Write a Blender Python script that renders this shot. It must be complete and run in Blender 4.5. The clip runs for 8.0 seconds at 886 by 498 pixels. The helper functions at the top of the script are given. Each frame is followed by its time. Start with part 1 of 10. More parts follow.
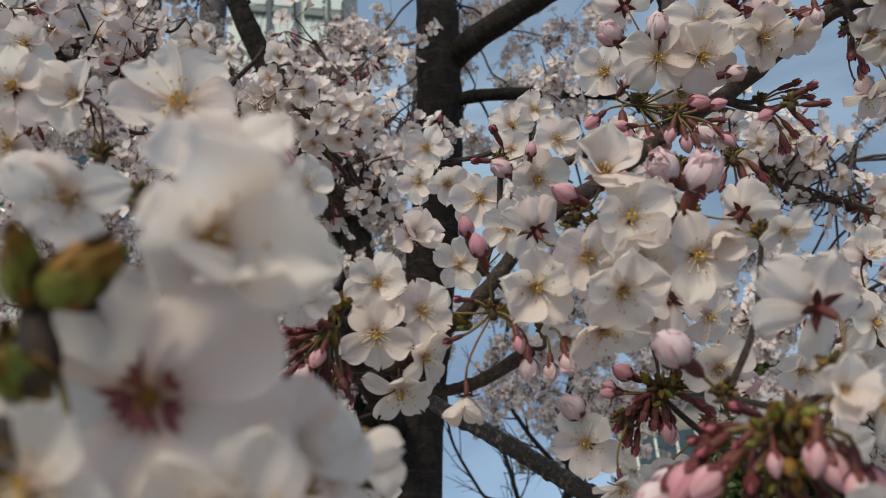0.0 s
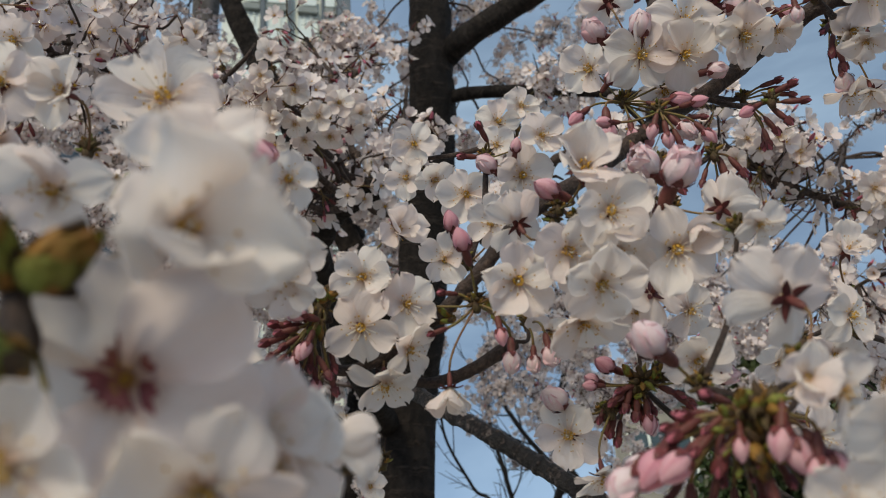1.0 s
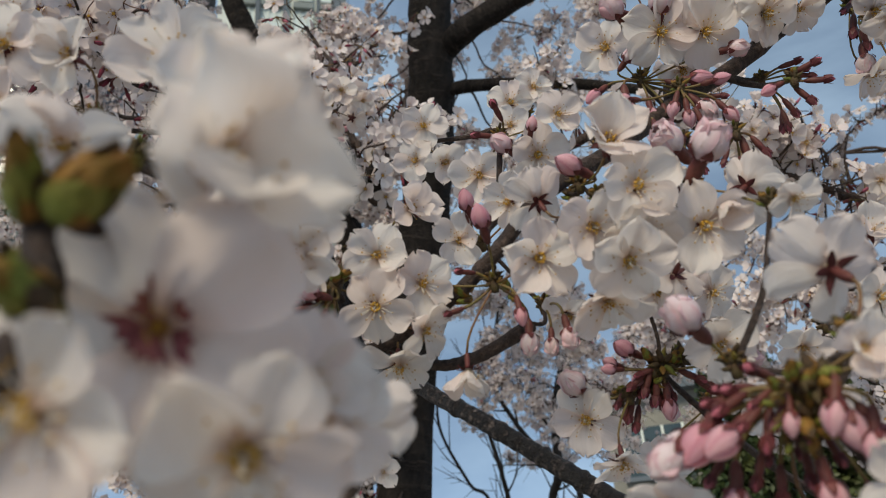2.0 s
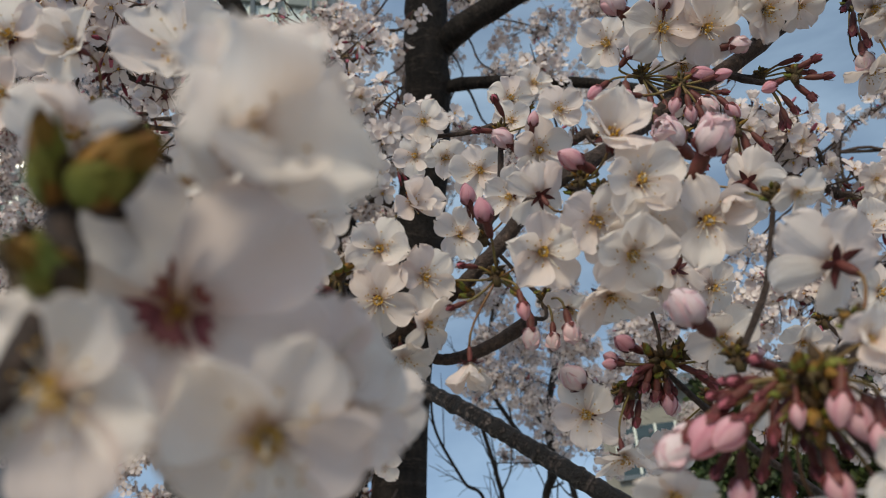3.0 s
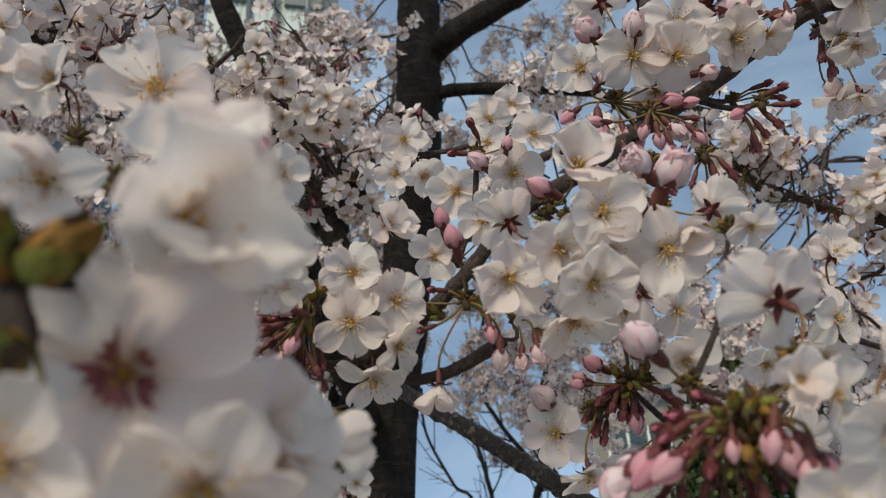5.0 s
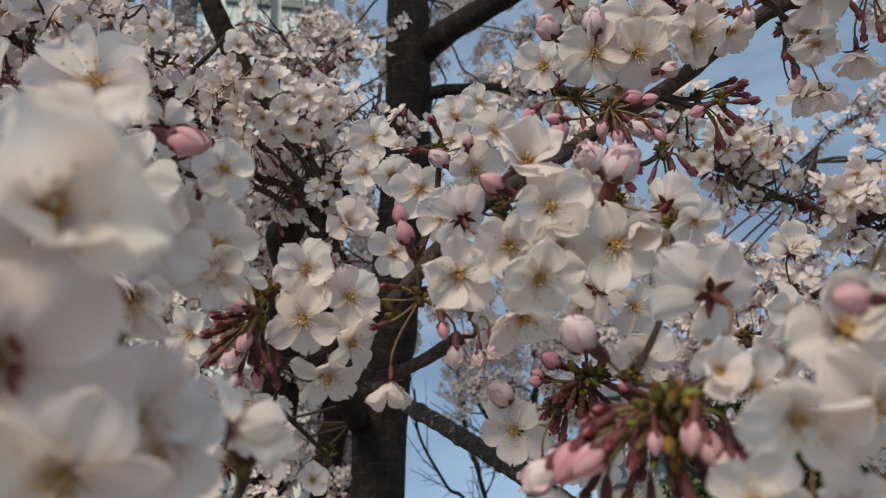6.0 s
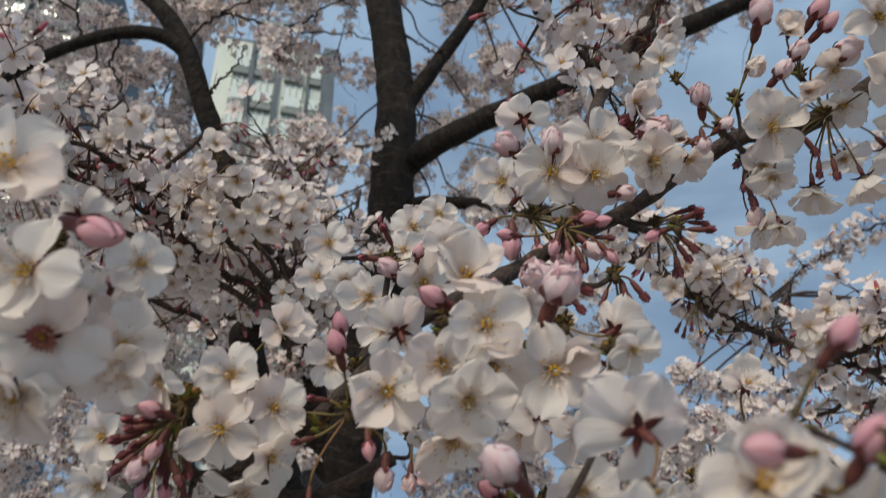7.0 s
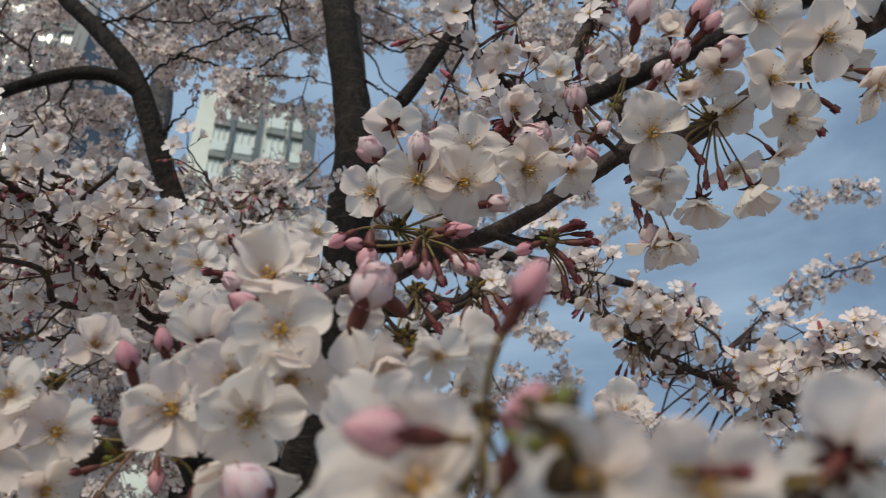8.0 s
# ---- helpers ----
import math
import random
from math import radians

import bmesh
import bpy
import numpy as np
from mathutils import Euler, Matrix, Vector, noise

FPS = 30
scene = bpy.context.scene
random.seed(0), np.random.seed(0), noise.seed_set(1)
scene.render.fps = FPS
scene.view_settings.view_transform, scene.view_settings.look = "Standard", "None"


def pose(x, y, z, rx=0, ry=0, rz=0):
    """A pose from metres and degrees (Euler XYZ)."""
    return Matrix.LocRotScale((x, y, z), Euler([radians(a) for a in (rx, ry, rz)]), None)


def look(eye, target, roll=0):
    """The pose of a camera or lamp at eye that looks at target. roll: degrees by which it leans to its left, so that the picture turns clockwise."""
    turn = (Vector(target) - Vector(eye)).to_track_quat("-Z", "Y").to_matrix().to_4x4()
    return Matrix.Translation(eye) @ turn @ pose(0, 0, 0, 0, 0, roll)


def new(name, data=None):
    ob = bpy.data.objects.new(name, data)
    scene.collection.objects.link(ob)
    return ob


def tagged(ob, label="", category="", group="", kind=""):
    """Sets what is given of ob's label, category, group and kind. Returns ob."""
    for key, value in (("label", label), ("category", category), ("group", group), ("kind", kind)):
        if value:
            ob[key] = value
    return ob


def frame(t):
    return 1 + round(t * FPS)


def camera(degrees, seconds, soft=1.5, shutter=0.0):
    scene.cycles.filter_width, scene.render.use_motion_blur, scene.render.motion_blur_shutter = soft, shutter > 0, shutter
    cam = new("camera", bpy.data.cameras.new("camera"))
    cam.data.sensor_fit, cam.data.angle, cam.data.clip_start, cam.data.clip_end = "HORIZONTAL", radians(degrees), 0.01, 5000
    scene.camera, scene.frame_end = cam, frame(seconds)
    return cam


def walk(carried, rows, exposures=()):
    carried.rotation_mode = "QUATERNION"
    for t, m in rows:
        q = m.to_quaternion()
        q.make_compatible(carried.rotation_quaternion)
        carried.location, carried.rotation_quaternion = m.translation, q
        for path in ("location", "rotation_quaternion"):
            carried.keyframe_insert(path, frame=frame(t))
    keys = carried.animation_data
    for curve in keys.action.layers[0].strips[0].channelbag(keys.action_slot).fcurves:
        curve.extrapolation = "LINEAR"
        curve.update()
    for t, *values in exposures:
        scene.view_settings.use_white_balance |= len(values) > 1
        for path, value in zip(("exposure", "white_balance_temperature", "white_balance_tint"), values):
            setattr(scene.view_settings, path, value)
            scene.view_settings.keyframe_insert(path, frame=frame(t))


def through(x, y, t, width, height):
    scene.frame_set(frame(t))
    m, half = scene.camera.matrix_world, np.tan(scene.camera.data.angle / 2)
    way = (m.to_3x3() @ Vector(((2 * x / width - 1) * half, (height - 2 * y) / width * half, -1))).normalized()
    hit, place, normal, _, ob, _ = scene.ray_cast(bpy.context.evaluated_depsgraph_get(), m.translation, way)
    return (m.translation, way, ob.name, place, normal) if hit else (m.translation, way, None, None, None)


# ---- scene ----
cam = camera(58.8, 8.0, soft=0.5, shutter=0.3)
METRES, EYE, TILT, LEAN, TURN = 0.22, 1.6, 26.0, 4.0, 0.0
ROWS = [
    (0.0, 0.0, 0.0, 0.0, 0.0, 0.0, -0.0),
    (0.5, 0.0127, -0.022, -0.0008, -0.3, -0.11, -0.0),
    (1.0, 0.0244, -0.028, -0.0082, -0.41, -0.17, 0.01),
    (1.5, 0.007, 0.0025, -0.03, -0.64, -0.31, -0.16),
    (2.0, -0.0279, 0.0311, -0.0535, -0.82, -0.39, -0.29),
    (3.5, -0.0481, 0.0292, -0.0646, -1.39, -0.53, -0.65),
    (4.0, -0.0453, 0.0095, -0.0438, -1.44, -0.52, -0.78),
    (4.5, -0.0242, -0.0203, -0.0031, -1.56, -0.5, -0.9),
    (6.0, 0.1106, -0.0256, -0.0181, -1.81, -0.3, -0.88),
    (6.5, 0.1761, 0.0181, -0.0112, -2.52, 0.31, -1.2),
    (7.0, 0.2153, 0.0478, -0.0044, -3.27, 7.8, -4.34),
    (7.5, 0.4263, 0.1133, -0.0489, -3.16, 10.89, -4.27),
    (8.0, 0.5613, 0.2384, -0.052, -4.69, 11.78, -4.4),
]
walk(cam, [(t, pose(0, 0, EYE, TILT, LEAN, TURN) @ pose(METRES * x, METRES * y, METRES * z, 90 + pitch, roll, yaw)) for t, x, y, z, yaw, pitch, roll in ROWS], exposures=[(0.0, 0.01, 6980, 4.5), (6.0, 0.03, 6950, 4.5), (8.0, 0.01, 6850, 4.0)])


cam.data.dof.use_dof = True
cam.data.dof.focus_distance = 0.62
cam.data.dof.aperture_fstop = 13.5
SKY, CLOUD, SUN, SOFT = 0.15, 8.8, 2.8, 20.0


# ---- world, sun ----
SUN_EL, SUN_AZ = 38.0, 203.0      # degrees; azimuth clockwise from +y
sun_dir = Vector((math.sin(radians(SUN_AZ)) * math.cos(radians(SUN_EL)), math.cos(radians(SUN_AZ)) * math.cos(radians(SUN_EL)), math.sin(radians(SUN_EL))))


def node(nt, kind, **values):
    """A node with its settings and inputs; inputs are named with spaces as underscores."""
    n = nt.nodes.new(kind)
    for key, value in values.items():
        name = key.replace("_", " ")
        if name in n.inputs:
            if isinstance(value, bpy.types.NodeSocket):
                nt.links.new(value, n.inputs[name])
            else:
                n.inputs[name].default_value = value
    return n


world = bpy.data.worlds.new("sky")
scene.world = world
world.use_nodes = True
wt = world.node_tree
wt.nodes.clear()
sky = wt.nodes.new("ShaderNodeTexSky")
sky.sky_type, sky.sun_disc = "NISHITA", False
sky.sun_elevation, sky.sun_rotation = radians(SUN_EL), radians(SUN_AZ)
sky.air_density, sky.dust_density, sky.ozone_density, sky.altitude = 1.0, 0.1, 1.2, 500.0
wc = wt.nodes.new("ShaderNodeTexCoord")
lift = wt.nodes.new("ShaderNodeVectorMath")          # sky looked up higher, so it pales only a little towards the horizon
lift.operation, lift.inputs[1].default_value = "ADD", (0.0, 0.0, 0.31)
wt.links.new(wc.outputs["Generated"], lift.inputs[0])
wt.links.new(lift.outputs[0], sky.inputs["Vector"])
wm = wt.nodes.new("ShaderNodeMapping")
wm.inputs["Scale"].default_value = (1.0, 1.6, 3.2)
wm.inputs["Rotation"].default_value = (0.3, 0.2, 0.7)
wt.links.new(wc.outputs["Generated"], wm.inputs["Vector"])
cloud = node(wt, "ShaderNodeTexNoise", Vector=wm.outputs[0], Scale=1.5, Detail=6.0, Roughness=0.55, Distortion=0.3)
ramp = wt.nodes.new("ShaderNodeValToRGB")
ramp.color_ramp.elements[0].position, ramp.color_ramp.elements[1].position = 0.29, 0.85
ramp.color_ramp.elements[1].color = (0.45, 0.45, 0.45, 1)
wt.links.new(cloud.outputs["Fac"], ramp.inputs["Fac"])
cmix = wt.nodes.new("ShaderNodeMixRGB")
cmix.inputs["Color2"].default_value = (CLOUD * 0.78, CLOUD * 1.02, CLOUD * 1.30, 1)
wt.links.new(ramp.outputs["Color"], cmix.inputs["Fac"])
wt.links.new(sky.outputs["Color"], cmix.inputs["Color1"])
bg = node(wt, "ShaderNodeBackground", Color=cmix.outputs[0], Strength=SKY)
wo = wt.nodes.new("ShaderNodeOutputWorld")
wt.links.new(bg.outputs[0], wo.inputs["Surface"])

sun = new("sun", bpy.data.lights.new("sun", "SUN"))
sun.data.energy, sun.data.angle, sun.data.color = SUN, radians(SOFT), (1.0, 0.89, 0.75)
sun.matrix_world = look(sun_dir * 40, (0, 0, 0))


# ---- materials ----
def material(name):
    m = bpy.data.materials.new(name)
    m.use_nodes = True
    nt = m.node_tree
    nt.nodes.clear()
    out = nt.nodes.new("ShaderNodeOutputMaterial")
    return m, nt, out


def rgb(c):
    return (c[0], c[1], c[2], 1)


def mix(nt, fac, a, b):
    n = nt.nodes.new("ShaderNodeMixRGB")
    for key, value in (("Fac", fac), ("Color1", a), ("Color2", b)):
        if isinstance(value, bpy.types.NodeSocket):
            nt.links.new(value, n.inputs[key])
        else:
            n.inputs[key].default_value = value
    return n.outputs[0]


def steps(nt, value, *stops):
    """A colour ramp through (position, grey or colour) stops."""
    r = nt.nodes.new("ShaderNodeValToRGB")
    while len(r.color_ramp.elements) < len(stops):
        r.color_ramp.elements.new(0.5)
    for e, (pos, c) in zip(r.color_ramp.elements, stops):
        e.position = pos
        e.color = rgb(c) if isinstance(c, tuple) else (c, c, c, 1)
    nt.links.new(value, r.inputs["Fac"])
    return r.outputs["Color"]


def petal_material(name, pale, blush, base, through=0.35, islands=False, veins=True, edge=None):
    """Thin, slightly translucent petals: pale in the middle, blushed towards tip or base."""
    m, nt, out = material(name)
    tc = nt.nodes.new("ShaderNodeTexCoord")
    uv = nt.nodes.new("ShaderNodeUVMap")
    sep = nt.nodes.new("ShaderNodeSeparateXYZ")
    nt.links.new(uv.outputs[0], sep.inputs[0])
    if islands:
        rnd = nt.nodes.new("ShaderNodeNewGeometry").outputs["Random Per Island"]
    else:
        rnd = nt.nodes.new("ShaderNodeObjectInfo").outputs["Random"]
    blot = node(nt, "ShaderNodeTexNoise", Vector=tc.outputs["Object"], Scale=3.0 if not islands else 40.0, Detail=3.0)
    col = mix(nt, steps(nt, rnd, (0.35, 0.0), (1.0, 0.72)), rgb(pale), rgb(blush))
    col = mix(nt, steps(nt, blot.outputs["Fac"], (0.42, 0.0), (0.72, 0.35)), col, rgb(blush))
    col = mix(nt, steps(nt, sep.outputs["Y"], (0.0, 1.0), (0.12, 0.55), (0.30, 0.0)), col, rgb(base))
    if edge:
        col = mix(nt, steps(nt, sep.outputs["X"], (0.0, 0.9), (0.14, 0.25), (0.4, 0.0), (0.8, 0.0), (1.0, 0.7)), col, rgb(edge))
    bsdf = node(nt, "ShaderNodeBsdfPrincipled", Roughness=0.62)
    bsdf.inputs["Specular IOR Level"].default_value = 0.25
    if veins:
        mp = nt.nodes.new("ShaderNodeMapping")
        mp.inputs["Scale"].default_value = (16.0, 1.3, 1.0)
        nt.links.new(uv.outputs[0], mp.inputs["Vector"])
        vn = node(nt, "ShaderNodeTexNoise", Vector=mp.outputs[0], Scale=1.0, Detail=4.0, Roughness=0.6, Distortion=0.4)
        col = mix(nt, steps(nt, vn.outputs["Fac"], (0.44, 0.0), (0.74, 0.20)), col, rgb([c * 0.88 for c in pale]))
        bump = node(nt, "ShaderNodeBump", Strength=0.26, Distance=0.02, Height=vn.outputs["Fac"])
        nt.links.new(bump.outputs[0], bsdf.inputs["Normal"])
    nt.links.new(col, bsdf.inputs["Base Color"])
    tr = node(nt, "ShaderNodeBsdfTranslucent", Color=col)
    mx = nt.nodes.new("ShaderNodeMixShader")
    mx.inputs["Fac"].default_value = through
    nt.links.new(bsdf.outputs[0], mx.inputs[1])
    nt.links.new(tr.outputs[0], mx.inputs[2])
    nt.links.new(mx.outputs[0], out.inputs["Surface"])
    return m


def grained(name, dark, light, rough=0.6, scale=60.0, bump=0.3, spec=0.3, rings=0.0, stretch=(1, 1, 1), patch=None, glint=1.35, depth=0.003, marks=(0.46, 0.68)):
    """A rough organic or mineral surface with two sizes of mottling; rings give bark its crosswise bands."""
    m, nt, out = material(name)
    tc = nt.nodes.new("ShaderNodeTexCoord")
    mp = nt.nodes.new("ShaderNodeMapping")
    mp.inputs["Scale"].default_value = stretch
    nt.links.new(tc.outputs["Object"], mp.inputs["Vector"])
    fine = node(nt, "ShaderNodeTexNoise", Vector=mp.outputs[0], Scale=scale, Detail=6.0, Roughness=0.65)
    wide = node(nt, "ShaderNodeTexNoise", Vector=tc.outputs["Object"], Scale=scale * 0.17, Detail=3.0)
    col = mix(nt, steps(nt, fine.outputs["Fac"], (0.36, 0.0), (0.66, 1.0)), rgb(dark), rgb(light))
    col = mix(nt, steps(nt, wide.outputs["Fac"], (0.4, 0.0), (0.7, 0.55)), col, rgb(patch or [0.55 * c for c in dark]))
    h = fine.outputs["Fac"]
    if rings:
        uv = nt.nodes.new("ShaderNodeUVMap")
        mr = nt.nodes.new("ShaderNodeMapping")
        mr.inputs["Scale"].default_value = (2.5, rings, 1.0)
        nt.links.new(uv.outputs[0], mr.inputs["Vector"])
        band = node(nt, "ShaderNodeTexNoise", Vector=mr.outputs[0], Scale=1.0, Detail=5.0, Roughness=0.7)
        line = steps(nt, band.outputs["Fac"], (marks[0], 0.0), (marks[1], 0.7))
        col = mix(nt, line, col, rgb([min(1, glint * c) for c in light]))
        ad = nt.nodes.new("ShaderNodeMath")
        ad.operation = "ADD"
        nt.links.new(h, ad.inputs[0])
        nt.links.new(line, ad.inputs[1])
        h = ad.outputs[0]
    bsdf = node(nt, "ShaderNodeBsdfPrincipled", Base_Color=col, Roughness=rough)
    bsdf.inputs["Specular IOR Level"].default_value = spec
    b = node(nt, "ShaderNodeBump", Strength=bump, Distance=depth, Height=h)
    nt.links.new(b.outputs[0], bsdf.inputs["Normal"])
    nt.links.new(bsdf.outputs[0], out.inputs["Surface"])
    return m


PETAL = petal_material("petal", (0.885, 0.822, 0.762), (0.87, 0.725, 0.680), (0.64, 0.43, 0.31), through=0.47)
# greyer than PETAL: shade and haze of the far blossoms put into the colour
PETAL_FAR_SHADED = petal_material("petal_far_shaded", (0.82, 0.755, 0.73), (0.78, 0.66, 0.64), (0.28, 0.12, 0.10), islands=True, veins=False, through=0.32)
PETAL_PINK = petal_material("petal_pink", (0.78, 0.48, 0.51), (0.70, 0.31, 0.38), (0.50, 0.12, 0.18), through=0.25, edge=(0.58, 0.20, 0.27))
PETAL_DEEP = petal_material("petal_deep", (0.50, 0.16, 0.20), (0.38, 0.08, 0.12), (0.22, 0.03, 0.05), through=0.12, edge=(0.24, 0.04, 0.07))
PETAL_PALE = petal_material("petal_pale", (0.83, 0.70, 0.70), (0.80, 0.55, 0.59), (0.70, 0.32, 0.38), through=0.25, edge=(0.76, 0.44, 0.48))
CALYX = grained("calyx", (0.060, 0.013, 0.015), (0.150, 0.032, 0.034), rough=0.55, scale=4.0, bump=0.1, patch=(0.14, 0.06, 0.035))
STALK = grained("stalk", (0.105, 0.085, 0.026), (0.21, 0.165, 0.05), rough=0.55, scale=9.0, bump=0.1, patch=(0.20, 0.055, 0.045))
FILAMENT = grained("filament", (0.74, 0.69, 0.58), (0.84, 0.80, 0.72), rough=0.6, scale=4.0, bump=0.0, patch=(0.70, 0.55, 0.46))
ANTHER = grained("anther", (0.46, 0.25, 0.03), (0.72, 0.44, 0.07), rough=0.7, scale=14.0, bump=0.1, patch=(0.24, 0.09, 0.03))
HEART_SKIN = grained("heart_red", (0.17, 0.045, 0.05), (0.30, 0.10, 0.10), rough=0.7, scale=20.0, bump=0.1, patch=(0.34, 0.17, 0.10))
HEART_GOLD = grained("heart_gold", (0.46, 0.27, 0.05), (0.60, 0.42, 0.12), rough=0.65, scale=16.0, bump=0.1, patch=(0.42, 0.16, 0.07))
LEAF_BUD = grained("leaf_bud", (0.23, 0.085, 0.022), (0.29, 0.17, 0.03), rough=0.6, scale=17.0, bump=0.4, patch=(0.10, 0.115, 0.013))
LEAF_GREEN = grained("bud_green", (0.10, 0.12, 0.018), (0.22, 0.24, 0.045), rough=0.55, scale=12.0, bump=0.3, patch=(0.26, 0.13, 0.03))
SCALE = grained("bud_scale", (0.028, 0.016, 0.009), (0.105, 0.060, 0.026), rough=0.65, scale=12.0, bump=0.4, patch=(0.085, 0.075, 0.022))
LEAF = grained("leaf", (0.018, 0.035, 0.010), (0.045, 0.07, 0.02), rough=0.5, scale=12.0, bump=0.2, patch=(0.09, 0.09, 0.03))
TWIG = grained("twig_bark", (0.030, 0.020, 0.016), (0.088, 0.060, 0.048), rough=0.65, scale=260.0, bump=0.9, rings=160.0, glint=1.9)
BARK = grained("bark", (0.010, 0.008, 0.007), (0.034, 0.027, 0.023), rough=0.7, scale=55.0, bump=1.0, spec=0.15, rings=42.0, stretch=(1, 1, 0.5), glint=3.6, depth=0.014, marks=(0.52, 0.70))
LIMB = grained("limb_bark", (0.006, 0.005, 0.0045), (0.017, 0.0135, 0.012), rough=0.36, scale=140.0, bump=1.0, rings=90.0, glint=10.0, spec=0.3, patch=(0.007, 0.006, 0.0055), depth=0.007, marks=(0.50, 0.62))
BARK_DULL = grained("dull_bark", (0.022, 0.019, 0.017), (0.05, 0.043, 0.038), rough=0.8, scale=40.0, bump=0.6, rings=40.0)
BARK_GREY = grained("grey_bark", (0.06, 0.055, 0.05), (0.16, 0.145, 0.135), rough=0.8, scale=30.0, bump=0.7, rings=30.0)


# ---- mesh helpers ----
def mesh_from(name, verts, faces, mats, index=None, uvs=None, smooth=True):
    me = bpy.data.meshes.new(name)
    me.from_pydata([tuple(v) for v in verts], [], faces)
    for m in mats:
        me.materials.append(m)
    if index is not None:
        me.polygons.foreach_set("material_index", np.asarray(index, dtype=np.int32))
    if uvs is not None:
        layer = me.uv_layers.new(name="UVMap")
        loops = np.empty(len(me.loops), dtype=np.int32)
        me.loops.foreach_get("vertex_index", loops)
        layer.data.foreach_set("uv", np.asarray(uvs, dtype=np.float32)[loops].ravel())
    me.polygons.foreach_set("use_smooth", [smooth] * len(me.polygons))
    me.update()
    return me


def put(name, me, parent, m=None, label=""):
    """Links a mesh as one part under a thing or a part."""
    ob = new(name, me)
    ob.parent = parent
    if m is not None:
        ob.matrix_basis = m
    return tagged(ob, label)


def smooth_line(points, per=6):
    """A Catmull-Rom line through points."""
    pts = [np.asarray(p, float) for p in points]
    pts = [2 * pts[0] - pts[1]] + pts + [2 * pts[-1] - pts[-2]]
    out = []
    for a, b, c, d in zip(pts, pts[1:], pts[2:], pts[3:]):
        for k in range(per):
            t = k / per
            out.append(0.5 * (2 * b + (c - a) * t + (2 * a - 5 * b + 4 * c - d) * t * t + (3 * b - a - 3 * c + d) * t ** 3))
    out.append(pts[-2])
    return np.array(out)


def tube(line, radii, sides=8, rough=0.0, rng=None, cap=True):
    """Verts, faces and uvs of a tube; u runs round it, v along it in metres."""
    line = np.asarray(line, float)
    n = len(line)
    radii = np.broadcast_to(np.asarray(radii, float), (n,))
    tan = np.gradient(line, axis=0)
    tan /= np.linalg.norm(tan, axis=1)[:, None] + 1e-12
    ref = np.array([0.13, 0.31, 0.94]) if abs(tan[0][2]) < 0.9 else np.array([0.94, 0.31, 0.13])
    verts, uvs, faces, along = [], [], [], 0.0
    s = np.cross(ref, tan[0])
    for i in range(n):
        s = s - tan[i] * (s @ tan[i])
        s /= np.linalg.norm(s) + 1e-12
        w = np.cross(tan[i], s)
        if i:
            along += np.linalg.norm(line[i] - line[i - 1])
        for k in range(sides):
            a = 2 * math.pi * k / sides
            r = radii[i] * (1 + (rough * rng.uniform(-1, 1) if rough else 0))
            verts.append(line[i] + r * (math.cos(a) * s + math.sin(a) * w))
            uvs.append((abs(k / sides - 0.5) * 2, along))
    for i in range(n - 1):
        for k in range(sides):
            j = (k + 1) % sides
            faces.append((i * sides + k, i * sides + j, (i + 1) * sides + j, (i + 1) * sides + k))
    if cap:
        faces.append(tuple(range(sides))[::-1])
        faces.append(tuple((n - 1) * sides + k for k in range(sides)))
    return verts, faces, uvs


def joined(pieces):
    """Several (verts, faces, uvs) as one."""
    verts, faces, uvs = [], [], []
    for v, f, u in pieces:
        k = len(verts)
        verts += list(v)
        uvs += list(u)
        faces += [tuple(i + k for i in face) for face in f]
    return verts, faces, uvs


def tube_mesh(name, line, radii, mat, sides=8, rough=0.0, rng=None):
    v, f, u = tube(line, radii, sides, rough, rng)
    return mesh_from(name, v, f, [mat], uvs=u)


# ---- the blossom and its parts, one unit across ----
rng = np.random.default_rng(7)


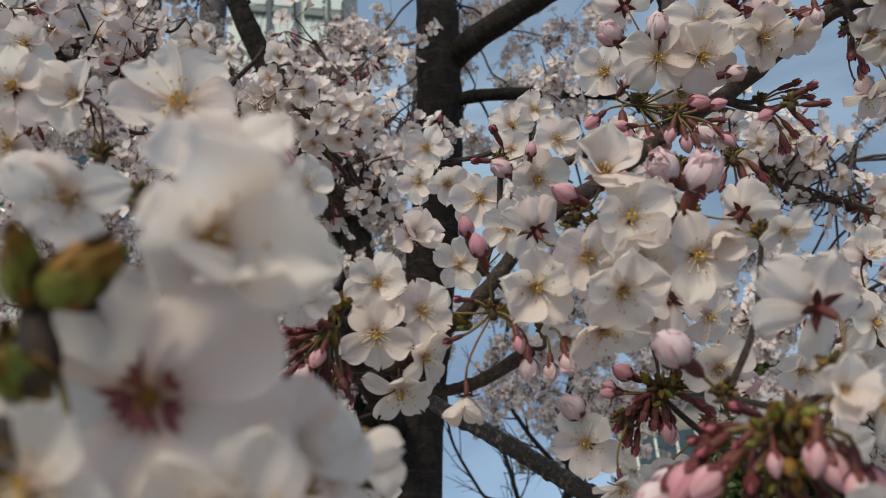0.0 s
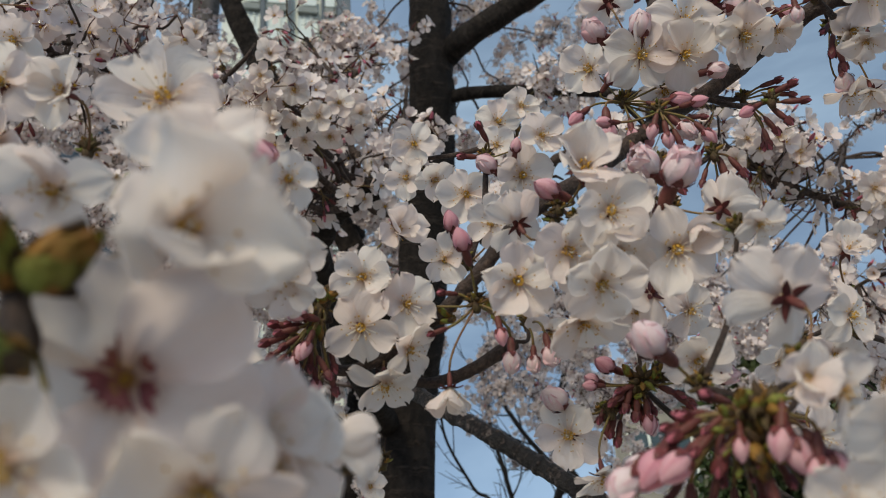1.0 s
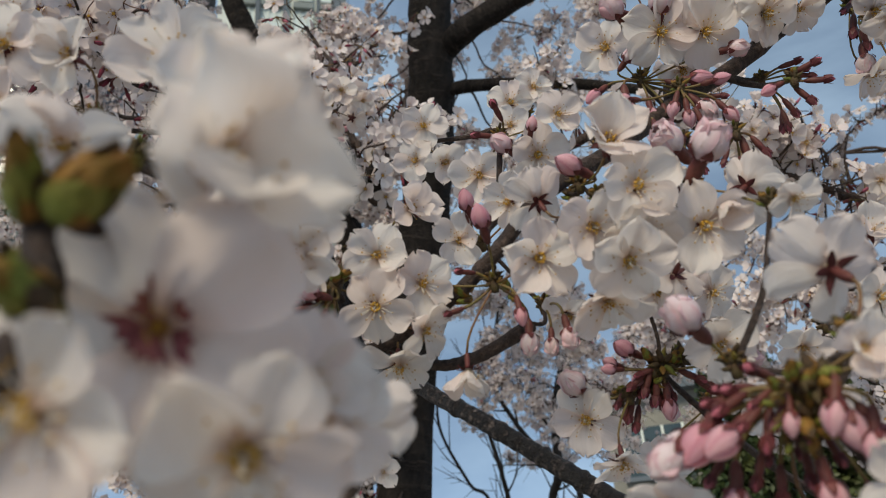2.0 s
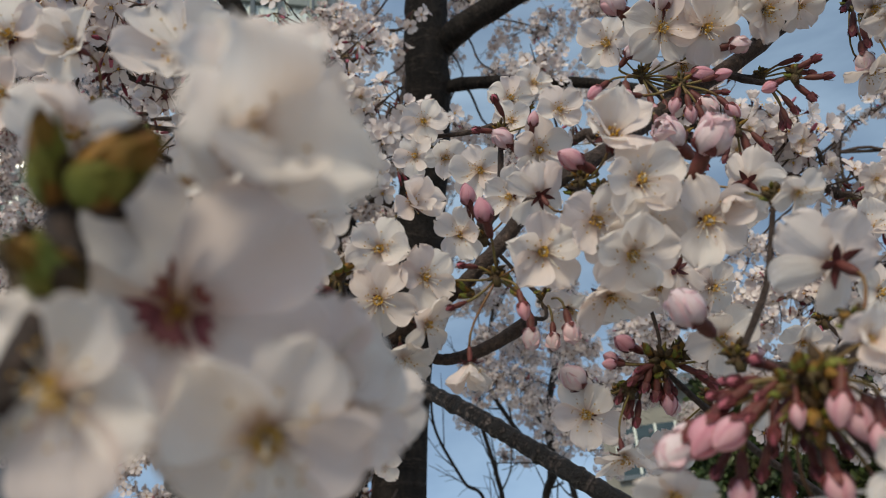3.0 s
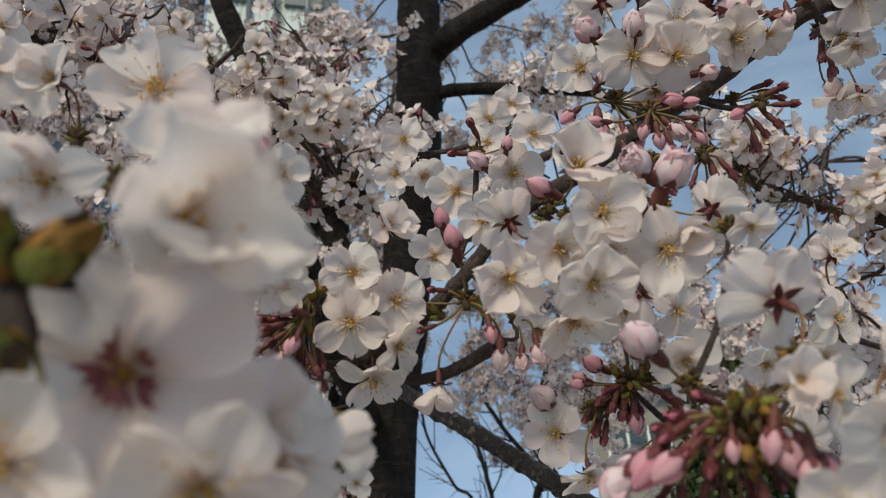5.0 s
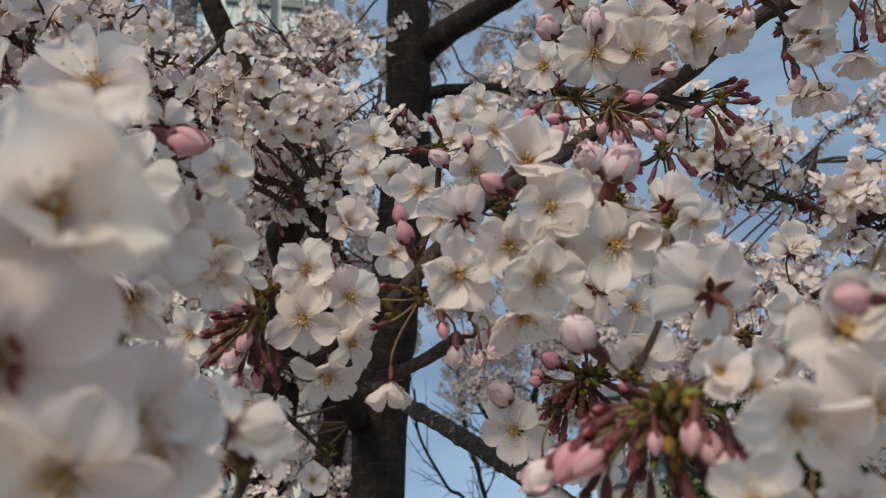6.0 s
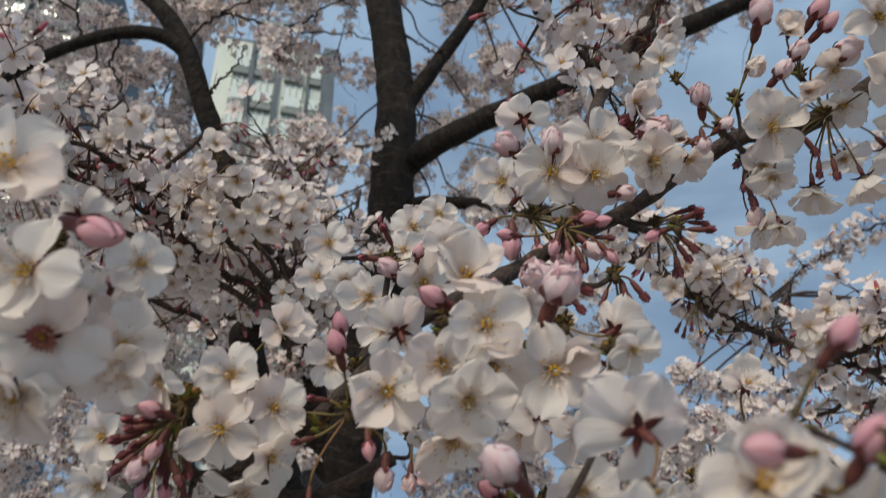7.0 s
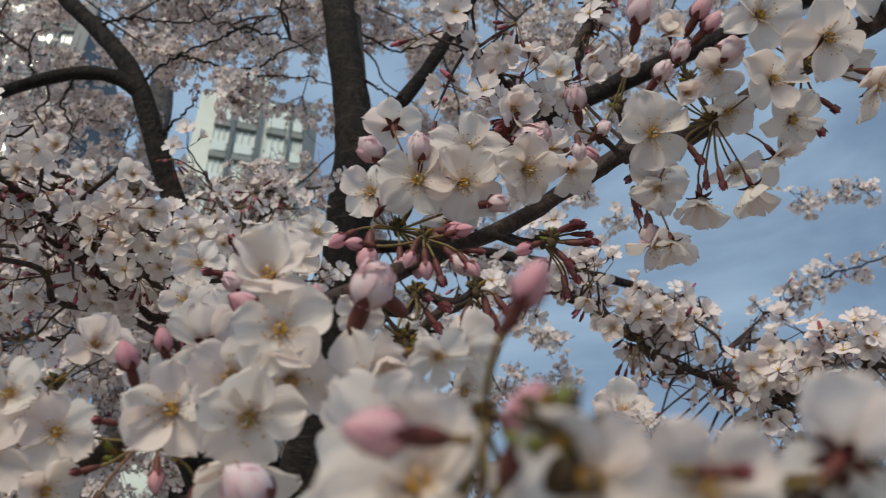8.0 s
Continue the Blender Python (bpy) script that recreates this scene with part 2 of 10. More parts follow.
def petal_mesh(seed, cup, curl, nx=13, ny=13):
    """An obovate petal with a notched, finely crinkled tip, its base at the origin and its tip along +y."""
    r = np.random.default_rng(seed)
    verts, uvs, faces = [], [], []
    ph, am, lean = r.uniform(0, 6, 6), r.uniform(0.008, 0.020, 3), r.uniform(-0.2, 0.2)
    wide, deep, skew = r.uniform(0.198, 0.232), r.uniform(0.035, 0.075), r.uniform(-0.12, 0.12)
    fold = r.uniform(0.012, 0.030)
    for j in range(ny):
        v = j / (ny - 1)
        half = wide * (0.15 + 0.85 * math.sin(math.pi / 2 * min(1.0, v / 0.60)) ** 1.2) * math.sqrt(max(0.0, 1 - (max(0.0, v - 0.60) / 0.41) ** 2.5))
        half = max(half, 0.02) * (1 + 0.025 * math.sin(9 * v + ph[3]))
        for i in range(nx):
            u = 2 * i / (nx - 1) - 1
            notch = -deep * math.exp(-((u - skew) / 0.17) ** 2) * max(0.0, (v - 0.6) / 0.4) ** 2
            rag = (0.012 * math.sin(5 * u + ph[0]) + 0.008 * math.sin(14 * u + ph[1]) + 0.004 * math.sin(27 * u + ph[4])) * v ** 4
            rim = abs(u) ** 2 * v ** 2
            x = half * u
            y = 0.03 + 0.47 * v + notch + rag - 0.03 * u * u * v ** 3
            z = -fold * math.exp(-(u / 0.28) ** 2) * math.sin(math.pi * min(1, v * 1.05)) + cup * (u * u) * half + curl * (v - 0.35) ** 2 * 0.4
            z += am[0] * math.sin(7 * v + ph[1]) + am[1] * math.sin(4 * u + 3 * v + ph[2]) * v + am[2] * 1.3 * math.sin(7 * u + ph[0]) * v ** 3 + lean * u * half
            z += 0.016 * math.sin(11 * v + 3 * u + ph[5]) * rim + 0.006 * math.sin(19 * u + ph[3]) * v ** 4
            verts.append((x, y, z))
            uvs.append((0.5 + 0.5 * u, v))
    for j in range(ny - 1):
        for i in range(nx - 1):
            a = j * nx + i
            faces.append((a, a + 1, a + nx + 1, a + nx))
    return mesh_from("petal", verts, faces, [PETAL], uvs=uvs)


PETALS = [petal_mesh(10 + k, cup=c, curl=u) for k, (c, u) in enumerate([(0.35, -0.4), (0.55, 0.3), (0.2, -0.8), (0.75, 0.5), (0.4, 0.0), (0.05, -0.4), (0.5, 0.9), (0.3, -1.0), (0.9, 0.2), (-0.1, -0.6), (0.6, -0.3), (0.35, 0.7)])]


def blushed(me):
    """The same petal in the pink of a bud."""
    me = me.copy()
    me.materials[0] = PETAL_PALE
    return me


BLUSHED = [blushed(PETALS[k]) for k in (1, 3, 8, 11)]


def stamen_meshes(seed, spread):
    """A tuft of short yellow-tipped stamens inside a ring of long pale ones with small brown tips, and the pistil."""
    r = np.random.default_rng(seed)
    fil, ant = [], []
    for k in range(32):
        a = 2.39996 * k + r.uniform(-0.25, 0.25)
        inner = k < 13
        tilt = (r.uniform(0.1, 0.55) if inner else r.uniform(0.55, 1.15)) * spread
        length = r.uniform(0.075, 0.13) if inner else r.uniform(0.15, 0.255)
        d = np.array([math.cos(a) * math.sin(tilt), math.sin(a) * math.sin(tilt), math.cos(tilt)])
        b = np.array([math.cos(a), math.sin(a), 0]) * (0.018 if inner else 0.032)
        tip = b + d * length + np.array([0, 0, 0.008])
        fil.append(tube([b, b + 0.5 * d * length + np.array([0, 0, 0.014]), tip], [0.0052, 0.0040, 0.0030], 3, cap=False))
        rad = (0.0125 if inner else 0.0088) * r.uniform(0.8, 1.25)
        ant.append(tube([tip - d * rad * 1.1, tip - d * rad * 0.4, tip + d * rad * 0.5, tip + d * rad * 1.1], [rad * 0.35, rad, rad * 0.9, rad * 0.3], 5))
    pist = tube([(0, 0, 0), (0.004, 0, 0.1), (0, 0.005, 0.2), (0, 0.005, 0.215)], [0.007, 0.0055, 0.005, 0.011], 5)
    fv, fu, fw = joined(fil)
    av, au, aw = joined(ant)
    return mesh_from("filament", fv, fu, [FILAMENT], uvs=fw), mesh_from("anther", av, au, [ANTHER], uvs=aw), mesh_from("pistil", pist[0], pist[1], [FILAMENT], uvs=pist[2])


STAMENS = [stamen_meshes(40 + k, s) for k, s in enumerate((1.0, 0.8, 1.15, 0.65, 0.3))]
STAMENS[4][0].materials[0] = HEART_SKIN


def calyx_mesh():
    """The narrow red cup behind a blossom, from its stalk to the petals."""
    v, f, u = tube([(0, 0, -0.235), (0, 0, -0.19), (0, 0, -0.12), (0, 0, -0.05), (0, 0, 0.0)], [0.018, 0.034, 0.042, 0.036, 0.05], 8)
    return mesh_from("calyx", v, f, [CALYX], uvs=u)


def sepal_mesh():
    """A pointed sepal, base at the origin, tip along +y."""
    verts, faces = [], []
    for j in range(5):
        t = j / 4
        w = 0.038 * math.sin(math.pi * (0.30 + 0.70 * t)) + 0.002
        for s in (-1, 0, 1):
            verts.append((w * s, 0.03 + 0.165 * t, -0.012 * (1 - abs(s)) - 0.07 * t * t + 0.02 * t))
    for j in range(4):
        for i in range(2):
            a = 3 * j + i
            faces.append((a, a + 1, a + 4, a + 3))
    n = len(verts)
    verts += [(x, y, z - 0.008) for x, y, z in verts]
    faces += [tuple(n + k for k in reversed(f)) for f in faces]
    return mesh_from("sepal", verts, faces, [CALYX])


def heart_mesh(mat, rad, rise=0.05, n=12, rays=0.0):
    """The shallow cup at the middle of a blossom; rays run its edge out along the petals."""
    edge = [1 + rays * (0.9 * max(0, math.cos(2.5 * 6.2832 * k / n)) ** 2 * (1, 0.4)[k % 2] - 0.35 * (k % 2)) for k in range(n)]
    verts = [(0, 0, 0.006)] + [(q * rad * e * math.cos(6.2832 * k / n), q * rad * e * math.sin(6.2832 * k / n), 0.012 + rise * (q * e) ** 2) for q in (0.5, 1.0) for k, e in enumerate(edge)]
    faces = [(0, 1 + k, 1 + (k + 1) % n) for k in range(n)] + [(1 + k, 1 + n + k, 1 + n + (k + 1) % n, 1 + (k + 1) % n) for k in range(n)]
    return mesh_from("heart", verts, faces, [mat])


HEART, HEART_RED = heart_mesh(HEART_GOLD, 0.062), heart_mesh(HEART_SKIN, 0.115, 0.06, 30, 0.5)
CALYX_MESH, SEPAL_MESH = calyx_mesh(), sepal_mesh()
OPEN = {"flat": 10.0, "heart": 1.0, "b": 14.0, "cup": 34.0, "half": 62.0}


def frame_along(at, way, size, spin):
    q = Vector(way).to_track_quat("Z", "Y")
    return Matrix.Translation(at) @ q.to_matrix().to_4x4() @ Matrix.Rotation(spin, 4, "Z") @ Matrix.Scale(size, 4)


def stalk_line(start, way, spur, sag):
    """From the back of a blossom, curving to its spur."""
    a, c = np.asarray(start, float), np.asarray(spur, float)
    gap = np.linalg.norm(c - a)
    b1 = a - np.asarray(way, float) * gap * 0.35
    b2 = c + np.array([0, 0, -sag * gap])
    t = np.linspace(0, 1, 8)[:, None]
    return (1 - t) ** 3 * a + 3 * t * (1 - t) ** 2 * b1 + 3 * t * t * (1 - t) * b2 + t ** 3 * c


def local_stalk(thing, m, start, way, spur, size, sag=0.12):
    inv = np.array(m.inverted())
    line = stalk_line(start, way, spur, sag)
    line = line @ inv[:3, :3].T + inv[:3, 3]
    put("pedicel", tube_mesh("pedicel", line, np.linspace(0.021, 0.017, len(line)) * 0.036 / size * 0.9, STALK, 6), thing, label="thin green-brown flower stalk")


def blossom(kind, at, way, size, spur):
    """A five-petalled cherry blossom with its heart at a place, facing way, stalked to its spur."""
    r = np.random.default_rng(int(abs(at[0] * 7919 + at[1] * 6007 + at[2] * 4001) * 1000) % 100000)
    size = size * 1.10
    m = frame_along(at, way, size, r.uniform(0, 6.28))
    words = {"flat": "wide open white cherry blossom with yellow stamens", "heart": "older open white cherry blossom with a red heart", "b": "white cherry blossom turned away, red calyx behind",
             "cup": "cupped pale white cherry blossom on its stalk", "half": "half-open pale pink cherry blossom on its stalk"}
    thing = tagged(new("cherry_blossom"), words[kind], "blossom", "cherry blossoms on the near twigs")
    thing.empty_display_size = 0.2
    thing.matrix_basis = m
    base = OPEN[kind] + r.uniform(-6, 8)
    for k in range(5):
        tilt = base + r.uniform(-15, 17)
        p = Matrix.Rotation(2 * math.pi * k / 5 + r.uniform(-0.13, 0.13), 4, "Z") @ Matrix.Translation((0, 0.0, 0.007 * (k * 2 % 5))) @ Matrix.Rotation(radians(tilt), 4, "X") @ Matrix.Rotation(radians(r.uniform(-15, 15)), 4, "Y")
        s = r.uniform(0.90, 1.08)
        put("petal", PETALS[int(r.integers(len(PETALS)))], thing, p @ Matrix.Diagonal((s * r.uniform(0.95, 1.06), s, s, 1)))
    f, a, pi = STAMENS[{"half": 3, "heart": 4}.get(kind, int(r.integers(4)))]
    tight = Matrix.Scale(0.50 if kind == "heart" else 1.0, 4)
    put("stamen", f, thing, tight, "thin filaments at the heart")["kind"] = "stuff"
    put("anther", a, thing, tight, "yellow pollen tips")["kind"] = "stuff"
    if kind != "heart":
        put("pistil", pi, thing)
    put("heart", HEART_RED if kind == "heart" else HEART, thing)
    cal = put("calyx", CALYX_MESH, thing, label="dark red calyx tube")
    for k in range(5):
        put("sepal", SEPAL_MESH, cal, Matrix.Rotation(2 * math.pi * (k + 0.5) / 5, 4, "Z") @ Matrix.Rotation(radians(base * 0.5 - 8), 4, "X"))
    back = Vector(at) - Vector(way).normalized() * 0.23 * size
    local_stalk(thing, m, back, way, spur, size)


def bud_mesh(name, mat, length, wide, folds, loose):
    """Petals wrapped over one another into an egg, base at the origin, tip along +z."""
    verts, faces, uvs = [], [], []
    nu, nv = 8, 9
    for k in range(folds):
        first = len(verts)
        for j in range(nv):
            for i in range(nu):
                u = 2 * i / (nu - 1) - 1
                top = 1.0 - 0.16 * u * u - 0.02 * (k % 2)
                v = top * j / (nv - 1)
                prof = max(0.004, math.sin(math.pi * min(1.0, 0.09 + 0.91 * v) ** 0.92)) ** 0.78
                rad = wide * 0.5 * prof * (0.90 + 0.05 * (k % 3) + 0.075 * u) + loose * v * v * 0.09
                a = 2 * math.pi * k * 2 / folds + u * 1.35 + 0.5 * v
                verts.append((rad * math.cos(a), rad * math.sin(a), length * (v + 0.02 * (k % 3))))
                uvs.append((0.5 + 0.5 * u, 0.18 + 0.82 * v))
        for j in range(nv - 1):
            for i in range(nu - 1):
                q = first + j * nu + i
                faces.append((q, q + 1, q + nu + 1, q + nu))
    return mesh_from(name, verts, faces, [mat], uvs=uvs)


BUD = {
    "red": bud_mesh("bud_petals", PETAL_DEEP, 0.78, 0.50, 5, 0.0),
    "pink": bud_mesh("bud_petals", PETAL_PINK, 1.25, 0.88, 5, 0.0),
    "pale": bud_mesh("bud_petals", PETAL_PALE, 1.2, 0.95, 5, 0.15),
    "open": bud_mesh("bud_petals", PETAL_PALE, 1.1, 0.95, 5, 1.0),
}


def bud_calyx(wide, long):
    v, f, u = tube([(0, 0, -long), (0, 0, -0.8 * long), (0, 0, -0.4 * long), (0, 0, 0.0), (0, 0, 0.16)], [0.09, 0.17, 0.22, 0.20, wide * 0.36], 9)
    return mesh_from("calyx", v, f, [CALYX], uvs=u)


def bud_sepal(wide, long):
    verts, faces = [], []
    for j in range(4):
        t = j / 3
        w = (0.22 if long > 0.45 else 0.17) * (1 - t) ** 0.6 + 0.008
        out = wide * (0.33 + 0.19 * math.sin(math.pi * min(0.62, t * 0.62)))
        for s in (-1, 0, 1):
            verts.append((w * s, out + 0.02 * (1 - abs(s)), 0.10 + long * t))
    for j in range(3):
        for i in range(2):
            a = 3 * j + i
            faces.append((a, a + 1, a + 4, a + 3))
    return mesh_from("sepal", verts, faces, [CALYX])


BUD_CALYX = {"red": bud_calyx(0.56, 1.05), "pink": bud_calyx(0.86, 0.8), "pale": bud_calyx(0.9, 0.7), "open": bud_calyx(0.9, 0.7)}
BUD_SEPAL = {"red": bud_sepal(0.55, 0.6), "pink": bud_sepal(0.9, 0.4), "pale": bud_sepal(0.96, 0.32), "open": bud_sepal(0.96, 0.3)}


def bud(kind, at, way, size, spur):
    """A closed bud whose egg of petals is centred at a place and points its tip along way."""
    r = np.random.default_rng(int(abs(at[0] * 5003 + at[1] * 7001 + at[2] * 3001) * 1000) % 100000)
    size = size * 0.78
    base = Vector(at) - Vector(way).normalized() * 0.45 * size
    m = frame_along(base, way, size, r.uniform(0, 6.28))
    words = {"red": "small tight dark red cherry bud on its stalk", "pink": "plump closed pink cherry bud with red calyx",
             "pale": "swollen pale pink cherry bud about to open", "open": "opening pink cherry bud with loose petals"}
    thing = tagged(new("flower_bud"), words[kind], "flower bud", "cherry buds on the near twigs")
    thing.matrix_basis = m
    put("petals", BUD[kind], thing)
    for k in range({"open": 4, "pale": 3}.get(kind, 0)):
        lean = 72 + 7 * (k % 2) if kind == "open" else 80 + 5 * (k % 2)
        p = Matrix.Rotation(2 * math.pi * k / (4 if kind == "open" else 3) + r.uniform(0, 0.6), 4, "Z") @ Matrix.Translation((0, 0.16, 0.02)) @ Matrix.Rotation(radians(lean), 4, "X")
        put("petal", BLUSHED[int(r.integers(4))], thing, p @ Matrix.Scale(2.2, 4))
    cal = put("calyx", BUD_CALYX[kind], thing, label="dark red calyx")
    for k in range(5):
        put("sepal", BUD_SEPAL[kind], cal, Matrix.Rotation(2 * math.pi * k / 5, 4, "Z"))
    back = base - Vector(way).normalized() * {"red": 1.02, "pink": 0.78, "pale": 0.68, "open": 0.68}[kind] * size
    inv = np.array(m.inverted())
    line = stalk_line(back, way, spur, 0.1) @ inv[:3, :3].T + inv[:3, 3]
    put("pedicel", tube_mesh("pedicel", line, np.linspace(0.00078, 0.00062, len(line)) / size, STALK, 6), thing)


def spur_mesh(seed):
    """A knob of overlapping bud scales, a unit high."""
    r = np.random.default_rng(seed)
    parts, index = [tube([(0, 0, -0.6), (0, 0, -0.2), (0.03, 0, 0.15), (0, 0, 0.4)], [0.22, 0.3, 0.26, 0.08], 8, 0.12, r)], [0]
    for k in range(20):
        a, el = 2.4 * k, r.uniform(-0.1, 1.1)
        d = np.array([math.cos(a) * math.cos(el), math.sin(a) * math.cos(el), math.sin(el)])
        b = np.array([0.12 * math.cos(a), 0.12 * math.sin(a), -0.15 + 0.036 * k])
        l = r.uniform(0.7, 1.15)
        parts.append(tube([b, b + 0.2 * l * d, b + 0.42 * l * d + r.normal(0, 0.04, 3), b + 0.62 * l * d + r.normal(0, 0.06, 3)], [0.09, 0.15, 0.10, 0.008], 6, 0.16, r))
        index.append((0, 1, 0, 0, 2, 0, 0)[k % 7])
    v, f, u = joined(parts)
    return mesh_from("bud_scales", v, f, [SCALE, LEAF_BUD, LEAF_GREEN], index=[index[j] for j, part in enumerate(parts) for _ in part[1]], uvs=u)


SPURS = [spur_mesh(90 + k) for k in range(4)]


def branch(name, label, line, r0, r1, mat=TWIG, sides=10, bumps=0.07):
    """A tapered, knobbly twig or bough through the given places, as one thing."""
    r = np.random.default_rng(len(line) * 31 + int(abs(line[0][0]) * 1000))
    pts = smooth_line(line, 7)
    rad = np.linspace(r0, r1, len(pts)) * (1 + 0.16 * np.maximum(0, np.sin(np.arange(len(pts)) * 1.9)) ** 6)
    ob = new(name, tube_mesh(name, pts, rad, mat, sides, bumps, r))
    return tagged(ob, label, "branch")


def leaf_bud_mesh(seed):
    """Overlapping pointed scales round a plump core, a unit long, tip along +z."""
    r = np.random.default_rng(seed)
    parts, index = [tube([(0, 0, 0), (0, 0, 0.2), (0.02, 0, 0.55), (0, 0, 0.9)], [0.17, 0.27, 0.22, 0.03], 10, 0.05, r)], [0]
    for k in range(13):
        a, z = 2.4 * k + r.uniform(-0.3, 0.3), 0.02 + 0.042 * k
        w = 0.27 * (1 - 0.035 * k)
        out = np.array([math.cos(a), math.sin(a), 0])
        side = np.array([-math.sin(a), math.cos(a), 0])
        lift = r.uniform(0.02, 0.09)
        rows = []
        for q, wid, rad in ((0.0, 0.7, 0.9), (0.18, 1.0, 1.15), (0.36, 0.75, 1.02 + lift), (0.52, 0.10, 0.72 + 2.2 * lift)):
            for m in (-1, 0, 1):
                rows.append(out * w * rad * (1 - 0.15 * abs(m)) + side * m * 0.18 * wid * (1 - 0.02 * k) + np.array([0, 0, z + q * (1 - 0.015 * k)]))
        faces = [(3 * j + i, 3 * j + i + 1, 3 * j + i + 4, 3 * j + i + 3) for j in range(3) for i in range(2)]
        back = [p - 0.03 * out for p in rows]
        parts.append((rows + back, faces + [tuple(12 + i for i in reversed(f)) for f in faces], [(0.5, 0.5)] * 24))
        index.append(k % 3)
    v, f, u = joined(parts)
    skins = [index[j] for j, part in enumerate(parts) for _ in part[1]]
    return mesh_from("leaf_bud", v, f, [LEAF_BUD, LEAF_GREEN, SCALE], index=skins, uvs=u)


LEAF_BUD_MESHES = [leaf_bud_mesh(300 + k) for k in range(3)]


def leaf_bud(twig, at, way, length, wide=1.0):
    """A plump scaly leaf bud, its base at a place on a twig."""
    m = frame_along(at, way, length, 1.3)
    put("leaf_bud", LEAF_BUD_MESHES[int(abs(at[2]) * 10000) % 3], twig, m @ Matrix.Diagonal((wide, wide, 1, 1)), "plump yellow-green leaf bud with orange scales")


def scales_on(twig, at, size, way=(0, 0, 1)):
    k = int(abs(at[0]) * 1000) % 4
    put("bud_scale", SPURS[k], twig, frame_along(at, way, size, k), "green-brown bud scales at the spur")["kind"] = "stuff"


# ---- masses of blossoms too many to count ----
def template(seed, fine, lift):
    """A simple unit blossom facing +z, as arrays: verts, uvs, loops, sides, materials. Fine ones are rounder, with anthers."""
    r = np.random.default_rng(seed)
    v, uv, faces, mats = [], [], [], []

    def piece(pts, fs, us, mat):
        k = len(v)
        v.extend(pts)
        uv.extend(us)
        faces.extend([tuple(i + k for i in f) for f in fs])
        mats.extend([mat] * len(fs))

    if fine:
        shape = [(0, 0.03, 0.0), (-0.11, 0.17, 0.03), (0.11, 0.17, 0.03), (0, 0.19, -0.012), (-0.185, 0.34, 0.06), (0.185, 0.34, 0.06), (0, 0.35, -0.01), (-0.15, 0.45, 0.04), (0.15, 0.45, 0.04), (-0.065, 0.50, 0.01), (0.065, 0.50, 0.01), (0, 0.455, 0.0)]
        fs = [(0, 3, 1), (0, 2, 3), (1, 3, 6, 4), (3, 2, 5, 6), (4, 6, 11, 9, 7), (6, 5, 8, 10, 11)]
    else:
        shape = [(0, 0.04, 0.0), (-0.19, 0.33, 0.05), (0.19, 0.33, 0.05), (-0.1, 0.49, 0.02), (0.1, 0.49, 0.02), (0, 0.44, -0.01)]
        fs = [(0, 5, 3, 1), (0, 2, 4, 5)]
    for k in range(5):
        a = 2 * math.pi * k / 5 + r.uniform(-0.14, 0.14)
        l = lift + r.uniform(-0.16, 0.16)
        tw = r.uniform(-0.25, 0.25)
        ca, sa, cl, sl = math.cos(a), math.sin(a), math.cos(l), math.sin(l)
        pts, us = [], []
        for px, py, pz in shape:
            pz = pz + tw * px + r.uniform(-0.012, 0.012)
            oy, oz = py * cl - pz * sl, py * sl + pz * cl
            pts.append((ca * px + sa * oy, -sa * px + ca * oy, oz))
            us.append((0.5 + px, py * 2))
        piece(pts, fs, us, 0)
    ring = [(0.06 * math.cos(a), 0.06 * math.sin(a), 0.03) for a in (0, 1.57, 3.14, 4.71)]
    piece(ring + [(0, 0, 0.10)], [(0, 1, 4), (1, 2, 4), (2, 3, 4), (3, 0, 4)], [(0, 0.5)] * 5, 1)
    if fine:
        for k in range(7):
            a, rad, h = 2.4 * k, r.uniform(0.07, 0.15), r.uniform(0.1, 0.17)
            c = np.array([rad * math.cos(a), rad * math.sin(a), h])
            piece([c + (0.022, 0, 0), c + (-0.012, 0.02, 0), c + (-0.012, -0.02, 0), c + (0, 0, 0.025)], [(0, 1, 3), (1, 2, 3), (2, 0, 3)], [(0, 0.5)] * 4, 1)
    ring2 = [(0.06 * math.cos(a), 0.06 * math.sin(a), -0.01) for a in (0, 1.57, 3.14, 4.71)]
    piece(ring2 + [(0, 0, -0.26)], [(0, 4, 1), (1, 4, 2), (2, 4, 3), (3, 4, 0)], [(0, 0)] * 5, 3)
    for k in range(5):
        a = 2 * math.pi * (k + 0.5) / 5
        c, s = math.cos(a), math.sin(a)
        piece([(-0.03 * s, 0.03 * c, -0.03), (0.03 * s, -0.03 * c, -0.03), (0.19 * c, 0.19 * s, -0.06 + 0.1 * lift)], [(0, 1, 2)], [(0, 0)] * 3, 3)
    return np.array(v, float), np.array(uv, float), np.array([i for f in faces for i in f]), np.array([len(f) for f in faces]), np.array(mats)


LIFTS = (0.05, 0.15, 0.2, 0.3, 0.4, 0.55, 0.75, 1.0)
TEMPLATES = {fine: [template(200 + k + 50 * fine, fine, l) for k, l in enumerate(LIFTS)] for fine in (0, 1)}


MASS_SKINS = (PETAL_FAR_SHADED, ANTHER, TWIG, CALYX, PETAL_PINK, STALK, LEAF, PETAL_DEEP)
WHOLE = {}


